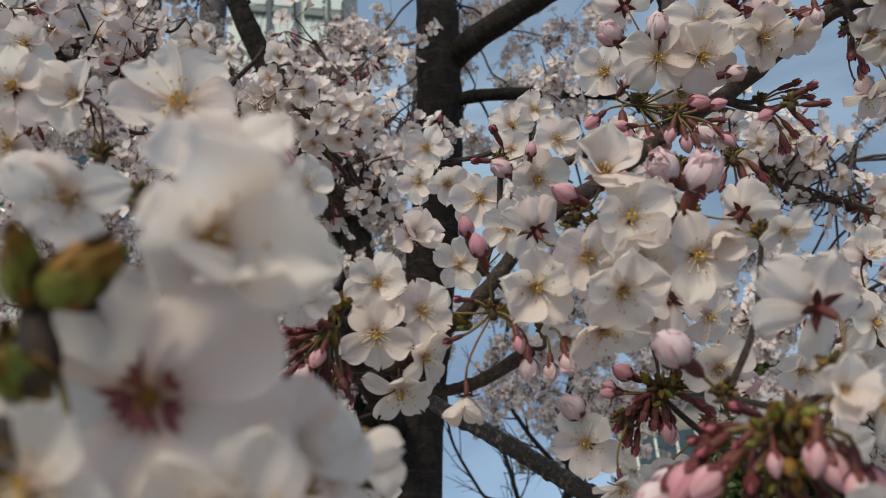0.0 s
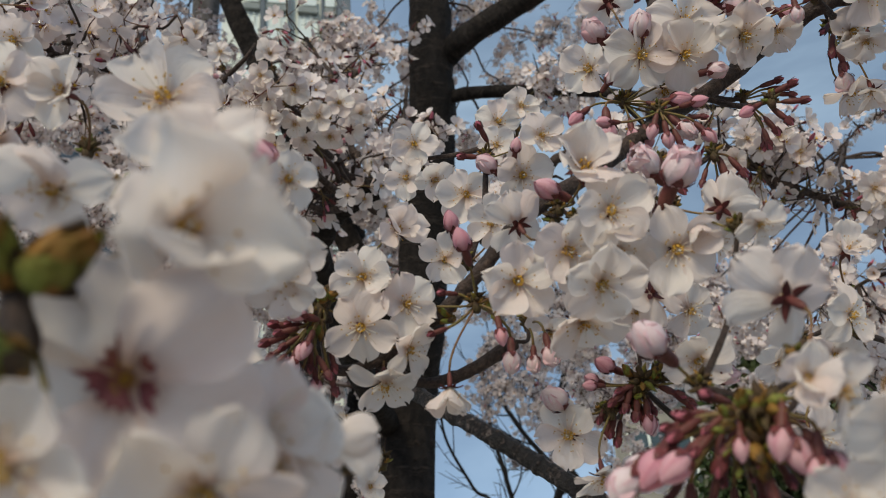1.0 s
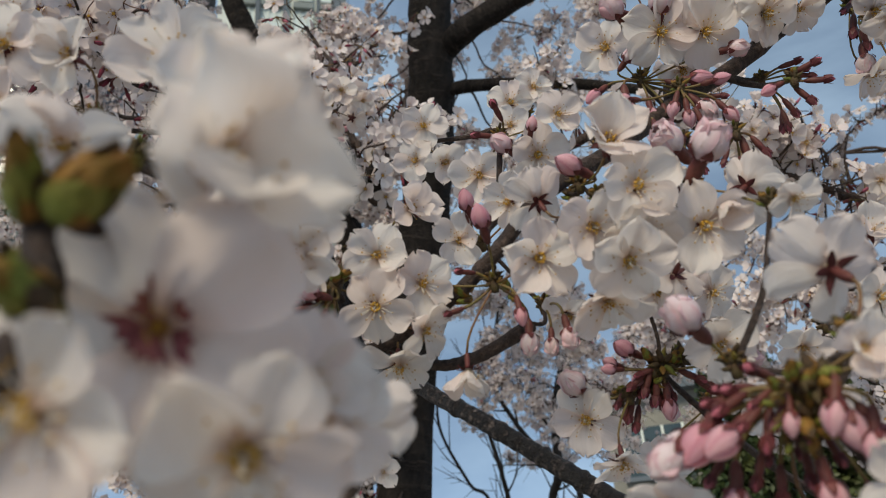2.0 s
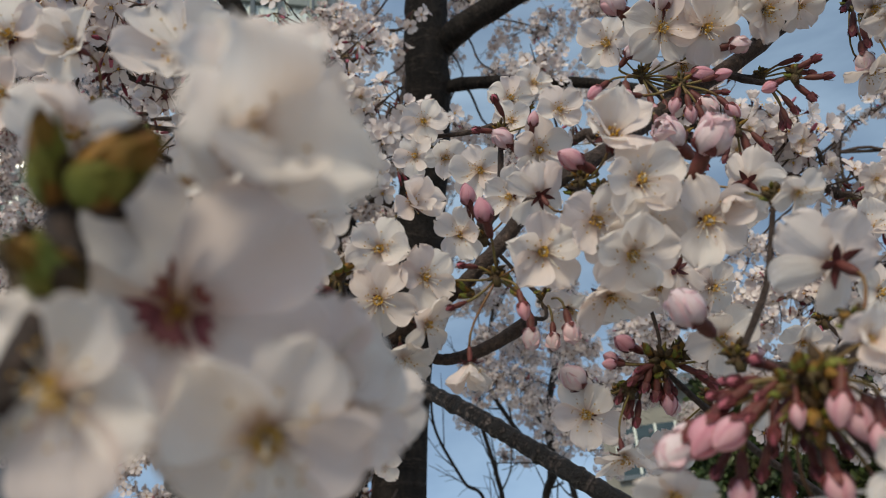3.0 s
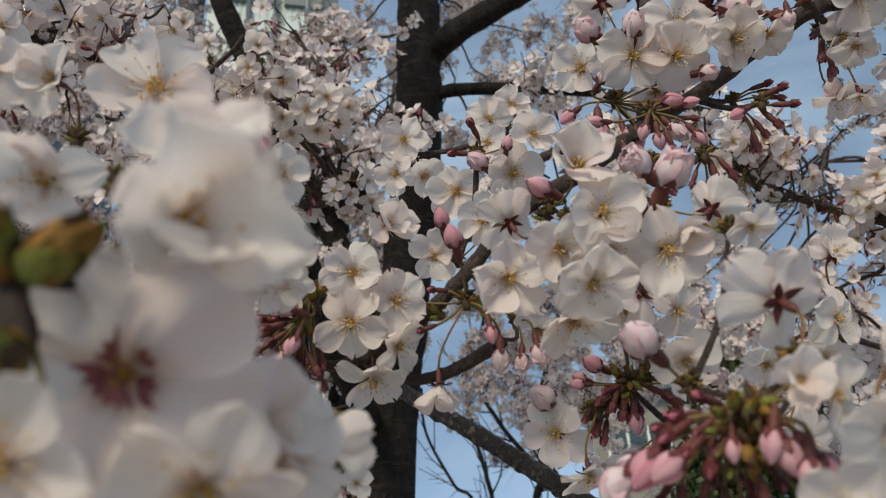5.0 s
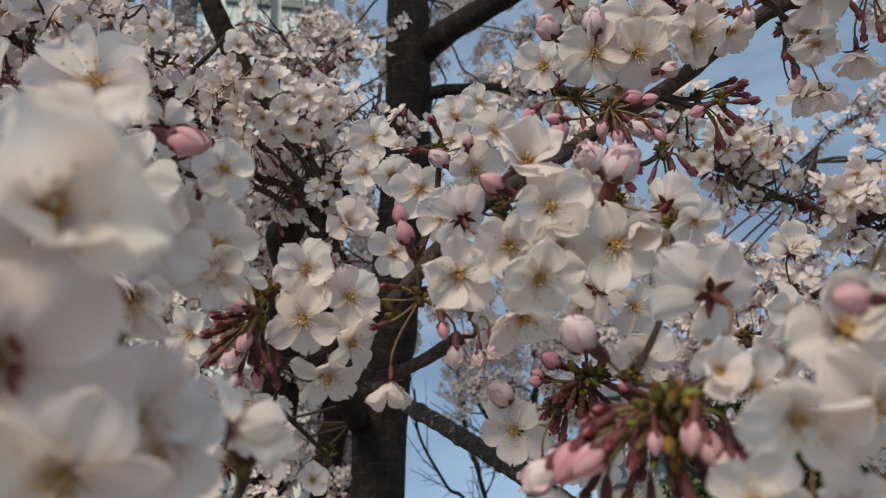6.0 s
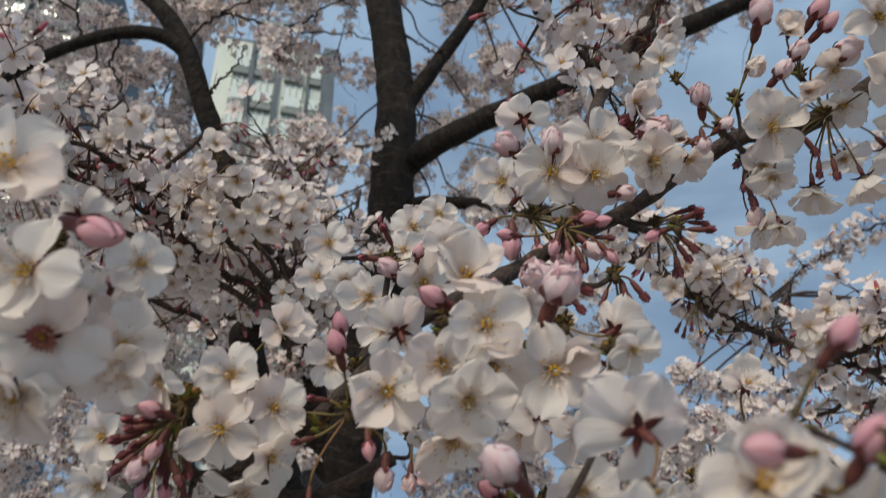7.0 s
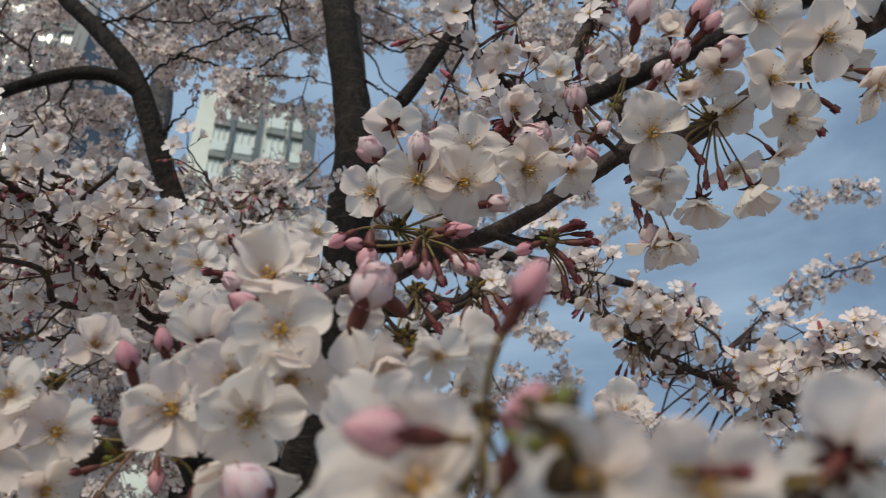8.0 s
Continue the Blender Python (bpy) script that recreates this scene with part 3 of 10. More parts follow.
def fill_mesh(name, v, uv, loops, sides, mats):
    """A mesh from plain arrays."""
    me = bpy.data.meshes.new(name)
    me.vertices.add(len(v))
    me.vertices.foreach_set("co", v.astype(np.float32).ravel())
    me.loops.add(len(loops))
    me.loops.foreach_set("vertex_index", loops.astype(np.int32))
    me.polygons.add(len(sides))
    me.polygons.foreach_set("loop_start", (np.cumsum(sides) - sides).astype(np.int32))
    for m in MASS_SKINS:
        me.materials.append(m)
    me.polygons.foreach_set("material_index", mats.astype(np.int32))
    me.uv_layers.new(name="UVMap").data.foreach_set("uv", uv[loops].astype(np.float32).ravel())
    me.polygons.foreach_set("use_smooth", np.ones(len(sides), dtype=bool))
    me.update(calc_edges=True)
    me.validate()
    return me


def whole_blossom(k):
    if k not in WHOLE:
        WHOLE[k] = fill_mesh("blossom", *TEMPLATES[1][k])
    return WHOLE[k]


class Mass:
    """Gathers simple blossoms, stalks and twigs into one mesh."""

    def __init__(self, seed, single=0, owner=None, budded=0.05):
        self.budded = budded
        self.single, self.owner = single, owner
        self.v, self.uv, self.loops, self.sides, self.mats, self.count = [], [], [], [], [], 0
        self.r = np.random.default_rng(seed)

    def raw(self, v, uv, loops, sides, mats):
        self.v.append(v)
        self.uv.append(uv)
        self.loops.append(loops + self.count)
        self.sides.append(sides)
        self.mats.append(mats)
        self.count += len(v)

    def add(self, verts, faces, uvs, mat):
        self.raw(np.array(verts, float), np.array(uvs, float), np.array([i for f in faces for i in f]), np.array([len(f) for f in faces]), np.full(len(faces), mat))

    def line(self, pts, ra, rb, mat=2, sides=4):
        v, f, u = tube(pts, np.linspace(ra, rb, len(pts)), sides, cap=False)
        self.add(v, f, u, mat)

    def stem(self, a, b, ra, rb, mat=2, sides=4, bend=0.07):
        """A bent stem; thin ones get one knee, longer ones wander."""
        a, b = np.asarray(a, float), np.asarray(b, float)
        gap = np.linalg.norm(b - a)
        if gap < 0.08:
            self.line([a, 0.5 * (a + b) + self.r.normal(0, bend * gap * 0.4, 3), b], ra, rb, mat, sides)
        else:
            k = self.r.normal(0, bend * gap, (3, 3)) * np.array([[0.5], [1.0], [0.5]])
            self.line(smooth_line([a, a + 0.25 * (b - a) + k[0], a + 0.5 * (b - a) + k[1], a + 0.78 * (b - a) + k[2], b], 3), ra, rb, mat, sides)

    def flower(self, at, way, size, fine):
        r = self.r
        z = np.asarray(way, float)
        z = z / (np.linalg.norm(z) + 1e-9)
        x = np.cross(z, r.normal(0, 1, 3))
        x /= np.linalg.norm(x) + 1e-9
        k = int(r.integers(len(LIFTS)))
        t = TEMPLATES[int(fine)][k]
        if fine and self.single > 0:
            self.single -= 1
            y = np.cross(z, x)
            put("blossom", whole_blossom(k), self.owner, Matrix.Translation(at) @ Matrix(np.array([x, y, z]).T.tolist()).to_4x4() @ Matrix.Scale(size, 4))
            return
        self.raw(t[0] @ (size * np.array([x, np.cross(z, x), z])) + at, t[1], t[2], t[3], t[4])

    def small_bud(self, at, way, size, skin=4):
        z = np.asarray(way, float)
        z = z / (np.linalg.norm(z) + 1e-9)
        self.line([at - 0.5 * size * z, at - 0.05 * size * z], 0.08 * size, 0.13 * size, 3, 5)
        self.line([at - 0.08 * size * z, at + 0.12 * size * z, at + 0.36 * size * z, at + 0.4 * size * z], 0.15 * size, 0.06 * size, skin, 5)

    def umbel(self, at, size, n, fine, out=(0, 0, -0.25)):
        """A bunch of blossoms on stalks from one spur."""
        r = self.r
        at = np.asarray(at, float)
        if r.random() < self.budded:
            for k in range(n):
                d = r.normal(0, 0.6, 3) + np.array([0, 0, -0.7])
                d /= np.linalg.norm(d) + 1e-9
                c = at + d * size * r.uniform(0.5, 0.85)
                self.stem(at, c - 0.25 * size * d, 0.0008, 0.0008, 5, 3)
                self.small_bud(c, d, size * 0.5, 4 if r.random() < 0.2 else (7 if r.random() < 0.3 else 3))
            return
        for k in range(n):
            d = r.normal(0, 1, 3) + np.asarray(out)
            d /= np.linalg.norm(d) + 1e-9
            c = at + d * size * r.uniform(0.65, 1.1)
            w = d + r.normal(0, 0.4, 3) + np.array([-0.1, -0.55, 0.05])
            w /= np.linalg.norm(w) + 1e-9
            self.stem(at, c - 0.24 * size * w, 0.0009, 0.0008, 3 if r.random() < 0.25 else 5, 3)
            if r.random() < 0.08:
                self.small_bud(c, d, size * 0.6)
            else:
                self.flower(c, w, size * r.uniform(0.88, 1.12), fine)

    def clump(self, at, radius, umbels, start=None, fine=False, size=0.040, flat=1.0, twig=0.0027):
        """A spray: twigs running out from a middle, set with bunches of blossoms."""
        r = self.r
        at = np.asarray(at, float)
        if start is not None:
            self.stem(start, at, twig * 1.6, twig * 1.0, 2, 5, 0.06)
        arms = max(4, umbels // 3)
        for k in range(arms):
            d = r.normal(0, 1, 3) * np.array([1, 1, flat])
            d *= radius * r.uniform(0.75, 1.25) / (np.linalg.norm(d) + 1e-9)
            line = smooth_line([at, at + 0.5 * d + r.normal(0, 0.13 * radius, 3), at + d + np.array([0, 0, -0.12 * radius])], 4)
            self.line(line, twig, twig * 0.4)
            for j in range(2):
                p = line[int(r.integers(3, len(line)))]
                e = p + 0.4 * radius * r.normal(0, 1, 3)
                self.line([p, 0.5 * (p + e) + r.normal(0, 0.06 * radius, 3), e], twig * 0.55, twig * 0.3, 2, 3)
            for j in range(max(1, round(umbels / arms))):
                p = line[int(r.uniform(0.2, 1.0) * (len(line) - 1) + 0.5)] + r.normal(0, 0.012, 3)
                self.umbel(p, size, int(r.integers(4, 8)), fine)

    def foliage(self, at, radius, count, size):
        """Folded evergreen leaves on short stems through an uneven ball."""
        r = self.r
        for k in range(count):
            d = r.normal(0, 1, 3)
            d *= radius * r.uniform(0.25, 1.0) ** 0.5 * (0.8 + 0.25 * math.sin(3 * d[0] + 5 * d[2])) / (np.linalg.norm(d) + 1e-9)
            c = np.asarray(at) + d
            a, w = r.normal(0, 1, 3), r.normal(0, 1, 3)
            a /= np.linalg.norm(a)
            w = np.cross(a, w)
            w /= np.linalg.norm(w) + 1e-9
            n = np.cross(a, w)
            s = size * r.uniform(0.7, 1.2)
            self.add([c, c + s * (0.5 * a + 0.3 * w + 0.1 * n), c + s * a, c + s * (0.5 * a - 0.3 * w + 0.1 * n)], [(0, 1, 2), (0, 2, 3)], [(0, 0.5)] * 4, 6)

    def along(self, line, umbels, fine=True, size=0.039, spread=0.03, n=(3, 7), lo=0.0, hi=1.0, lift=0.0, out=(0, 0, -0.25)):
        pts = smooth_line(line, 8)
        r = self.r
        for k in range(umbels):
            t = lo + (hi - lo) * (k + r.uniform(0, 1)) / umbels
            p = pts[min(len(pts) - 1, int(t * (len(pts) - 1)))]
            e = p + r.normal(0, 1, 3) * spread + np.array([0, 0, lift])
            self.stem(p, e, 0.0022, 0.0016, 2, 4)
            self.umbel(e, size, int(r.integers(*n)), fine, out)

    def finish(self, name, parent=None, label=""):
        v, uv = np.concatenate(self.v), np.concatenate(self.uv)
        loops, sides, mats = np.concatenate(self.loops), np.concatenate(self.sides), np.concatenate(self.mats)
        me = fill_mesh(name, v, uv, loops, sides, mats)
        ob = new(name, me)
        if parent:
            ob.parent = parent
        return tagged(ob, label, kind="stuff")


# ---- ground ----
# ground out of view, made pale to bounce fill light onto the blossoms
BOUNCE_GROUND = grained("pale_bounce_ground", (0.22, 0.205, 0.18), (0.36, 0.335, 0.295), rough=0.9, scale=3.0, bump=0.5, patch=(0.33, 0.29, 0.25))
ground = tagged(new("ground", mesh_from("ground", [(-1500, -1500, 0), (1500, -1500, 0), (1500, 1500, 0), (-1500, 1500, 0)], [(0, 1, 2, 3)], [BOUNCE_GROUND])), "unseen ground under the cherry trees, pale to bounce light upwards", "ground", kind="structure")


# ---- buildings ----
CREAM = grained("cream_render", (0.58, 0.62, 0.55), (0.68, 0.71, 0.65), rough=0.8, scale=0.6, bump=0.1, patch=(0.52, 0.56, 0.50))
GREY = grained("grey_concrete", (0.20, 0.23, 0.22), (0.28, 0.31, 0.30), rough=0.8, scale=0.8, bump=0.1)
SLATE = grained("slate_cladding", (0.085, 0.11, 0.13), (0.13, 0.155, 0.175), rough=0.5, scale=0.5, bump=0.1)


def glass_material():
    m, nt, out = material("window_glass")
    n = node(nt, "ShaderNodeTexNoise", Scale=0.35, Detail=2.0)
    b = node(nt, "ShaderNodeBsdfPrincipled", Base_Color=mix(nt, n.outputs["Fac"], (0.50, 0.57, 0.54, 1), (0.72, 0.78, 0.74, 1)), Roughness=0.12)
    b.inputs["Specular IOR Level"].default_value = 0.9
    nt.links.new(b.outputs[0], out.inputs["Surface"])
    return m


GLASS = glass_material()


def block(x0, x1, y0, y1, z0, z1):
    return ([(x0, y0, z0), (x1, y0, z0), (x1, y1, z0), (x0, y1, z0), (x0, y0, z1), (x1, y0, z1), (x1, y1, z1), (x0, y1, z1)],
            [(0, 3, 2, 1), (4, 5, 6, 7), (0, 1, 5, 4), (1, 2, 6, 5), (2, 3, 7, 6), (3, 0, 4, 7)], [(0, 0)] * 8)


def box_part(name, parent, bounds, mat, label=""):
    v, f, u = block(*bounds)
    return put(name, mesh_from(name, v, f, [mat], smooth=False), parent, label=label)


COLUMNS = ((0.155, 0.285, 0), (0.29, 0.325, 1), (0.335, 0.495, 0), (0.50, 0.53, 1), (0.58, 0.735, 0), (0.765, 0.785, 1), (0.79, 0.885, 0), (0.89, 1.0, 1))


def tower(label, corner, turn, width, deep, height, storeys, top_floors, wall=CREAM):
    """A high-rise: a pale slab with dark upright bands, and columns of wide pale windows over grey slab edges on its upper floors."""
    t = tagged(new("apartment_tower"), label, "building")
    t.matrix_basis = pose(corner[0], corner[1], 0, 0, 0, turn)
    box_part("wall", t, (0, width, 0, deep, 0, height), wall)
    box_part("roof", t, (0.4, width - 0.4, 0.4, deep - 0.4, height, height + 0.7), SLATE, "dark roof parapet")
    floor = height / storeys
    house = box_part("lift_house", t, (width * 0.32, width * 0.56, -0.2, 5, height, height + 0.85 * floor), GREY, "grey lift house on the roof")
    box_part("window", house, (width * 0.36, width * 0.42, -0.26, -0.2, height + 0.1 * floor, height + 0.75 * floor), GLASS)
    box_part("window", house, (width * 0.50, width * 0.55, -0.26, -0.2, height + 0.1 * floor, height + 0.75 * floor), GLASS)
    unit = mesh_from("pane", *block(0.0, 1, -0.05, 0.05, 0.0, 1)[:2], [GLASS], smooth=False)
    bar = mesh_from("frame", *block(-0.05, 0.05, -0.12, 0.02, 0, floor * 0.46)[:2], [CREAM], smooth=False)
    for lo, hi, dark in COLUMNS:
        a, b = lo * width, hi * width
        if dark:
            box_part("band", t, (a, b, -0.5, 0.0, 0, height + 0.4), SLATE, "dark slate upright band")
            continue
        front = mesh_from("balcony", *block(0.06 * (b - a), 0.94 * (b - a), -0.42, -0.36, floor * 0.06, floor * 0.36)[:2], [GLASS if wall == CREAM else wall], smooth=False)
        lip = mesh_from("slab_edge", *block(0, b - a, -0.48, 0.0, -0.16 * floor, 0)[:2], [GREY], smooth=False)
        for s in range(storeys - top_floors, storeys):
            put("window", unit, t, Matrix.Translation((a, -0.06, s * floor + floor * 0.37)) @ Matrix.Diagonal((b - a, 1, floor * 0.46, 1)))
            for j in (0.0, 0.33, 0.67, 1.0):
                put("frame", bar, t, Matrix.Translation((a + j * (b - a), -0.08, s * floor + floor * 0.37)))
            put("balcony", front, t, Matrix.Translation((a, 0, s * floor)))
            put("slab_edge", lip, t, Matrix.Translation((a, 0, s * floor)))
    return t


tower("tall cream apartment tower with dark window bands", (-12.17, 42.02), 10.4, 8.84, 10.0, 48.23, 15, 8)
tower("tall glazed apartment tower with bright sunlit windows", (-36.5, 48.0), 3.5, 11.5, 16.0, 66.0, 19, 14, SLATE)


# ---- the cherry tree ----
cherry = tagged(new("cherry_tree"), "old cherry tree in full bloom with dark ringed bark", "tree")


def bough(name, line, r0, r1, parent=cherry, mat=BARK, sides=14, per=8, knots=0.0, shoots=0.0):
    """A trunk, bough or twig through the given places; thin ones kink a little and carry short side shoots."""
    r = np.random.default_rng(int(abs(line[0][0]) * 977) + len(line))
    pts = smooth_line(line, per)
    rad = np.linspace(r0, r1, len(pts)) * (1 + 0.03 * np.sin(np.arange(len(pts)) * 1.1) + knots * np.maximum(0, np.sin(np.arange(len(pts)) * 0.37 + 1.0)) ** 14 + knots * r.uniform(-0.25, 0.25, len(pts)))
    pieces = []
    if r0 < 0.0098 and parent is cherry:
        kink = r.normal(0, 0.0035, pts.shape)
        kink[0] = kink[-1] = 0
        pts, rad, sides = pts + kink, rad * (1 + 0.35 * np.maximum(0, np.sin(np.arange(len(pts)) * 1.7)) ** 8), 8
        for k in range(3, len(pts) - 2, 4):
            d = pts[k + 1] - pts[k]
            out = r.normal(0, 1, 3)
            out = out - d * (out @ d) / (d @ d)
            out = 0.8 * out / np.linalg.norm(out) + 0.7 * d / np.linalg.norm(d)
            l = r.uniform(0.02, 0.06)
            pieces.append(tube([pts[k], pts[k] + 0.5 * l * out + r.normal(0, 0.004, 3), pts[k] + l * out], [0.4 * rad[k], 0.3 * rad[k], 0.2 * rad[k]], 5))
    if shoots:
        for k in range(2, len(pts) - 4, 3):
            up = pts[k - 1] - pts[k + 1]
            up = up / np.linalg.norm(up) * math.copysign(1, up[2])
            l = r.uniform(0.5, 1.2) * shoots
            out = up + 0.55 * r.normal(0, 1, 3)
            line = smooth_line([pts[k], pts[k] + 0.45 * l * out, pts[k] + l * (out + 0.35 * up + r.normal(0, 0.1, 3))], 4)
            pieces.append(tube(line, np.linspace(0.45, 0.15, len(line)) * rad[k], 5))
            for j in (3, 5, 6):
                e = line[j] + 0.35 * l * (up + 0.6 * r.normal(0, 1, 3))
                pieces.append(tube([line[j], 0.5 * (line[j] + e) + r.normal(0, 0.02 * l, 3), e], [0.2 * rad[k], 0.16 * rad[k], 0.1 * rad[k]], 4))
    v, f, u = joined([tube(pts, rad, sides, 0.035, r)] + pieces)
    put(name, mesh_from(name, v, f, [mat], uvs=u), parent)
    return pts


bough("trunk", [(-0.1686, 2.1970, -0.0500), (-0.1286, 2.2170, 0.6000), (-0.0486, 2.2470, 2.0160), (0.0011, 2.1350, 2.3570), (0.0536, 2.0230, 2.6978), (0.0869, 1.9255, 2.9874), (0.0941, 1.8718, 3.1659), (0.1013, 1.8388, 3.3474), (0.0840, 1.8251, 3.5597), (0.0400, 1.7904, 3.8630), (-0.0074, 1.7860, 4.3327), (-0.0270, 1.7117, 5.1726)], 0.085, 0.05, mat=BARK)
bough("bough", [(0.1222, 1.8940, 3.1411), (0.1993, 1.7985, 3.1490), (0.3447, 1.7184, 3.1893), (0.4694, 1.6475, 3.2119), (0.7387, 1.5009, 3.2657), (1.0374, 1.3483, 3.3298), (1.3977, 1.2194, 3.4552), (1.9182, 1.0758, 3.5996)], 0.04, 0.02, mat=BARK)
bough("bough", [(0.0989, 1.8550, 3.3145), (0.1475, 1.8247, 3.3733), (0.2323, 1.7900, 3.5073), (0.3564, 1.7439, 3.7078), (0.5269, 1.6778, 4.0603), (0.7182, 1.6562, 4.5486)], 0.03, 0.016, mat=BARK)
bough("bough", [(0.1195, 1.9035, 3.0075), (0.2018, 1.8706, 3.0007), (0.3559, 1.7861, 2.9350), (0.4964, 1.7059, 2.8612), (0.6526, 1.6331, 2.7714), (0.8622, 1.5704, 2.6568)], 0.022, 0.01, mat=BARK)
bough("bough", [(0.1252, 2.0012, 3.4238), (0.0954, 1.9481, 3.8780), (0.0749, 1.9299, 4.2598), (0.1110, 1.8975, 4.7813)], 0.036, 0.02, mat=BARK_GREY)
bough("bough", [(-0.1286, 2.2170, 0.6000), (-0.2147, 2.3998, 1.9421), (-0.0936, 2.2934, 2.3811), (-0.2428, 2.0474, 2.7828), (-0.3379, 1.9024, 2.9731), (-0.3887, 1.8575, 3.0689), (-0.4650, 1.7756, 3.2426), (-0.5551, 1.6944, 3.4616), (-0.6810, 1.6643, 3.6236), (-0.8276, 1.6405, 3.7743), (-1.0559, 1.6110, 4.0795)], 0.046, 0.022, mat=BARK)
bough("bough", [(-0.5319, 1.7057, 3.4138), (-0.6147, 1.6792, 3.4511), (-0.7360, 1.6688, 3.4353), (-0.8804, 1.6436, 3.3142), (-1.0437, 1.6309, 3.1231)], 0.025, 0.014, mat=BARK)
bough("bough", [(-0.0968, 2.1985, 2.1191), (-0.1429, 1.6826, 2.1535), (-0.1767, 1.3128, 2.2300), (-0.1604, 1.2487, 2.2461), (-0.1291, 1.2047, 2.2658), (-0.0854, 1.1756, 2.2769), (-0.0451, 1.1766, 2.2949)], 0.034, 0.022, mat=BARK)
bough("limb", [(-0.0494, 1.2097, 1.9755), (0.0094, 1.1329, 1.9007), (0.0740, 1.0509, 1.8359), (0.1395, 1.0198, 1.7810), (0.1914, 0.9853, 1.7340), (0.2745, 0.9589, 1.6680), (0.3991, 0.9901, 1.5952), (0.6191, 1.0501, 0.9500), (0.6991, 1.0901, 0.4500), (0.7191, 1.1101, -0.0500)], 0.0108, 0.0140, mat=LIMB, per=22, knots=0.16)
bough("twig", [(-0.0245, 1.3239, 2.3107), (-0.1693, 1.2512, 2.3560), (-0.2838, 1.1880, 2.3795), (-0.3701, 1.1317, 2.3871), (-0.4810, 1.0817, 2.3832)], 0.0072, 0.0032, mat=TWIG)
bough("twig", [(-0.2254, 1.4453, 2.5326), (-0.3541, 1.4199, 2.6397), (-0.4261, 1.3643, 2.7132), (-0.5042, 1.3026, 2.7312), (-0.6477, 1.2581, 2.7183)], 0.0072, 0.0032, mat=TWIG)
bough("twig", [(-0.1640, 1.4070, 2.3784), (-0.2617, 1.3324, 2.3099), (-0.3472, 1.2318, 2.2940), (-0.4683, 1.1893, 2.2756)], 0.0072, 0.0032, mat=TWIG)
bough("twig", [(-0.1982, 1.6709, 2.7531), (-0.1106, 1.6044, 2.8836), (-0.0433, 1.5790, 2.9312), (0.0672, 1.5965, 3.0019)], 0.0072, 0.0032, mat=TWIG)
bough("twig", [(-0.0900, 1.1758, 2.2769), (-0.1226, 1.2111, 2.3666), (-0.1296, 1.2967, 2.4883), (-0.1251, 1.3909, 2.6374), (-0.1217, 1.4824, 2.7923)], 0.0072, 0.0032, mat=TWIG)
bough("twig", [(-0.0856, 1.1735, 2.2811), (-0.0914, 1.1844, 2.3735), (-0.1319, 1.2004, 2.4578), (-0.1340, 1.2029, 2.5671), (-0.1877, 1.2528, 2.6970)], 0.0072, 0.0032, mat=TWIG)
bough("twig", [(-0.0807, 1.1754, 2.2769), (-0.0318, 1.1909, 2.3559), (-0.0009, 1.2506, 2.4597), (0.0123, 1.2971, 2.5919)], 0.0072, 0.0032, mat=TWIG)
bough("twig", [(-0.3632, 0.8442, 2.2915), (-0.4233, 0.7939, 2.2847), (-0.4576, 0.7584, 2.2913), (-0.5282, 0.7308, 2.3072)], 0.0072, 0.0032, mat=TWIG)
bough("twig", [(-0.0723, 1.1728, 2.2817), (-0.1171, 1.0782, 2.2963), (-0.1743, 1.0010, 2.2990), (-0.2525, 0.9198, 2.2882), (-0.3411, 0.8395, 2.2994), (-0.4245, 0.7857, 2.3016)], 0.0072, 0.0032, mat=TWIG)
bough("twig", [(-0.0922, 1.1814, 2.2654), (-0.1780, 1.0814, 2.2483), (-0.2508, 1.0130, 2.2795), (-0.3237, 0.9061, 2.2757), (-0.4066, 0.8469, 2.2889)], 0.0072, 0.0032, mat=TWIG)
bough("twig", [(0.1394, 1.3446, 2.2569), (0.2453, 1.1546, 2.2969), (0.4026, 1.0410, 2.2907), (0.4910, 1.0269, 2.2448), (0.5556, 1.0402, 2.1901), (0.5940, 1.0411, 2.1627), (0.6872, 1.0542, 2.1293), (0.7610, 1.0459, 2.0954), (0.8240, 1.0356, 2.0666), (0.9101, 1.0183, 2.0274), (1.0295, 1.0066, 1.9746)], 0.0095, 0.0032, mat=TWIG)
bough("twig", [(0.7444, 1.0437, 2.1012), (0.7773, 1.0155, 2.1111), (0.8150, 0.9990, 2.1196), (0.8644, 0.9631, 2.1212), (0.9696, 0.9315, 2.1331)], 0.0072, 0.0032, mat=TWIG)
bough("twig", [(0.6840, 1.0699, 2.1430), (0.8862, 1.3838, 2.3528), (1.2381, 1.8495, 2.7430), (1.3087, 1.8222, 2.7942), (1.3959, 1.8010, 2.8316), (1.4680, 1.7765, 2.8769), (1.6597, 1.7433, 2.9318), (1.9388, 1.6906, 3.0205)], 0.0042, 0.0022, mat=TWIG)
bough("twig", [(0.4474, 0.5923, 2.4780), (0.4160, 0.6344, 2.4395), (0.3810, 0.6767, 2.3778), (0.3359, 0.7173, 2.3203), (0.3241, 0.7681, 2.2853)], 0.0072, 0.0032, mat=TWIG)
bough("twig", [(0.3395, 0.7188, 2.3171), (0.3001, 0.6835, 2.3467), (0.2634, 0.6621, 2.3704), (0.2342, 0.6437, 2.3873)], 0.0072, 0.0032, mat=TWIG)
bough("twig", [(0.8826, 1.0290, 2.0531), (0.9190, 1.1744, 2.0947), (0.9000, 1.2712, 2.1258), (0.8243, 1.3879, 2.1199)], 0.0072, 0.0032, mat=TWIG)
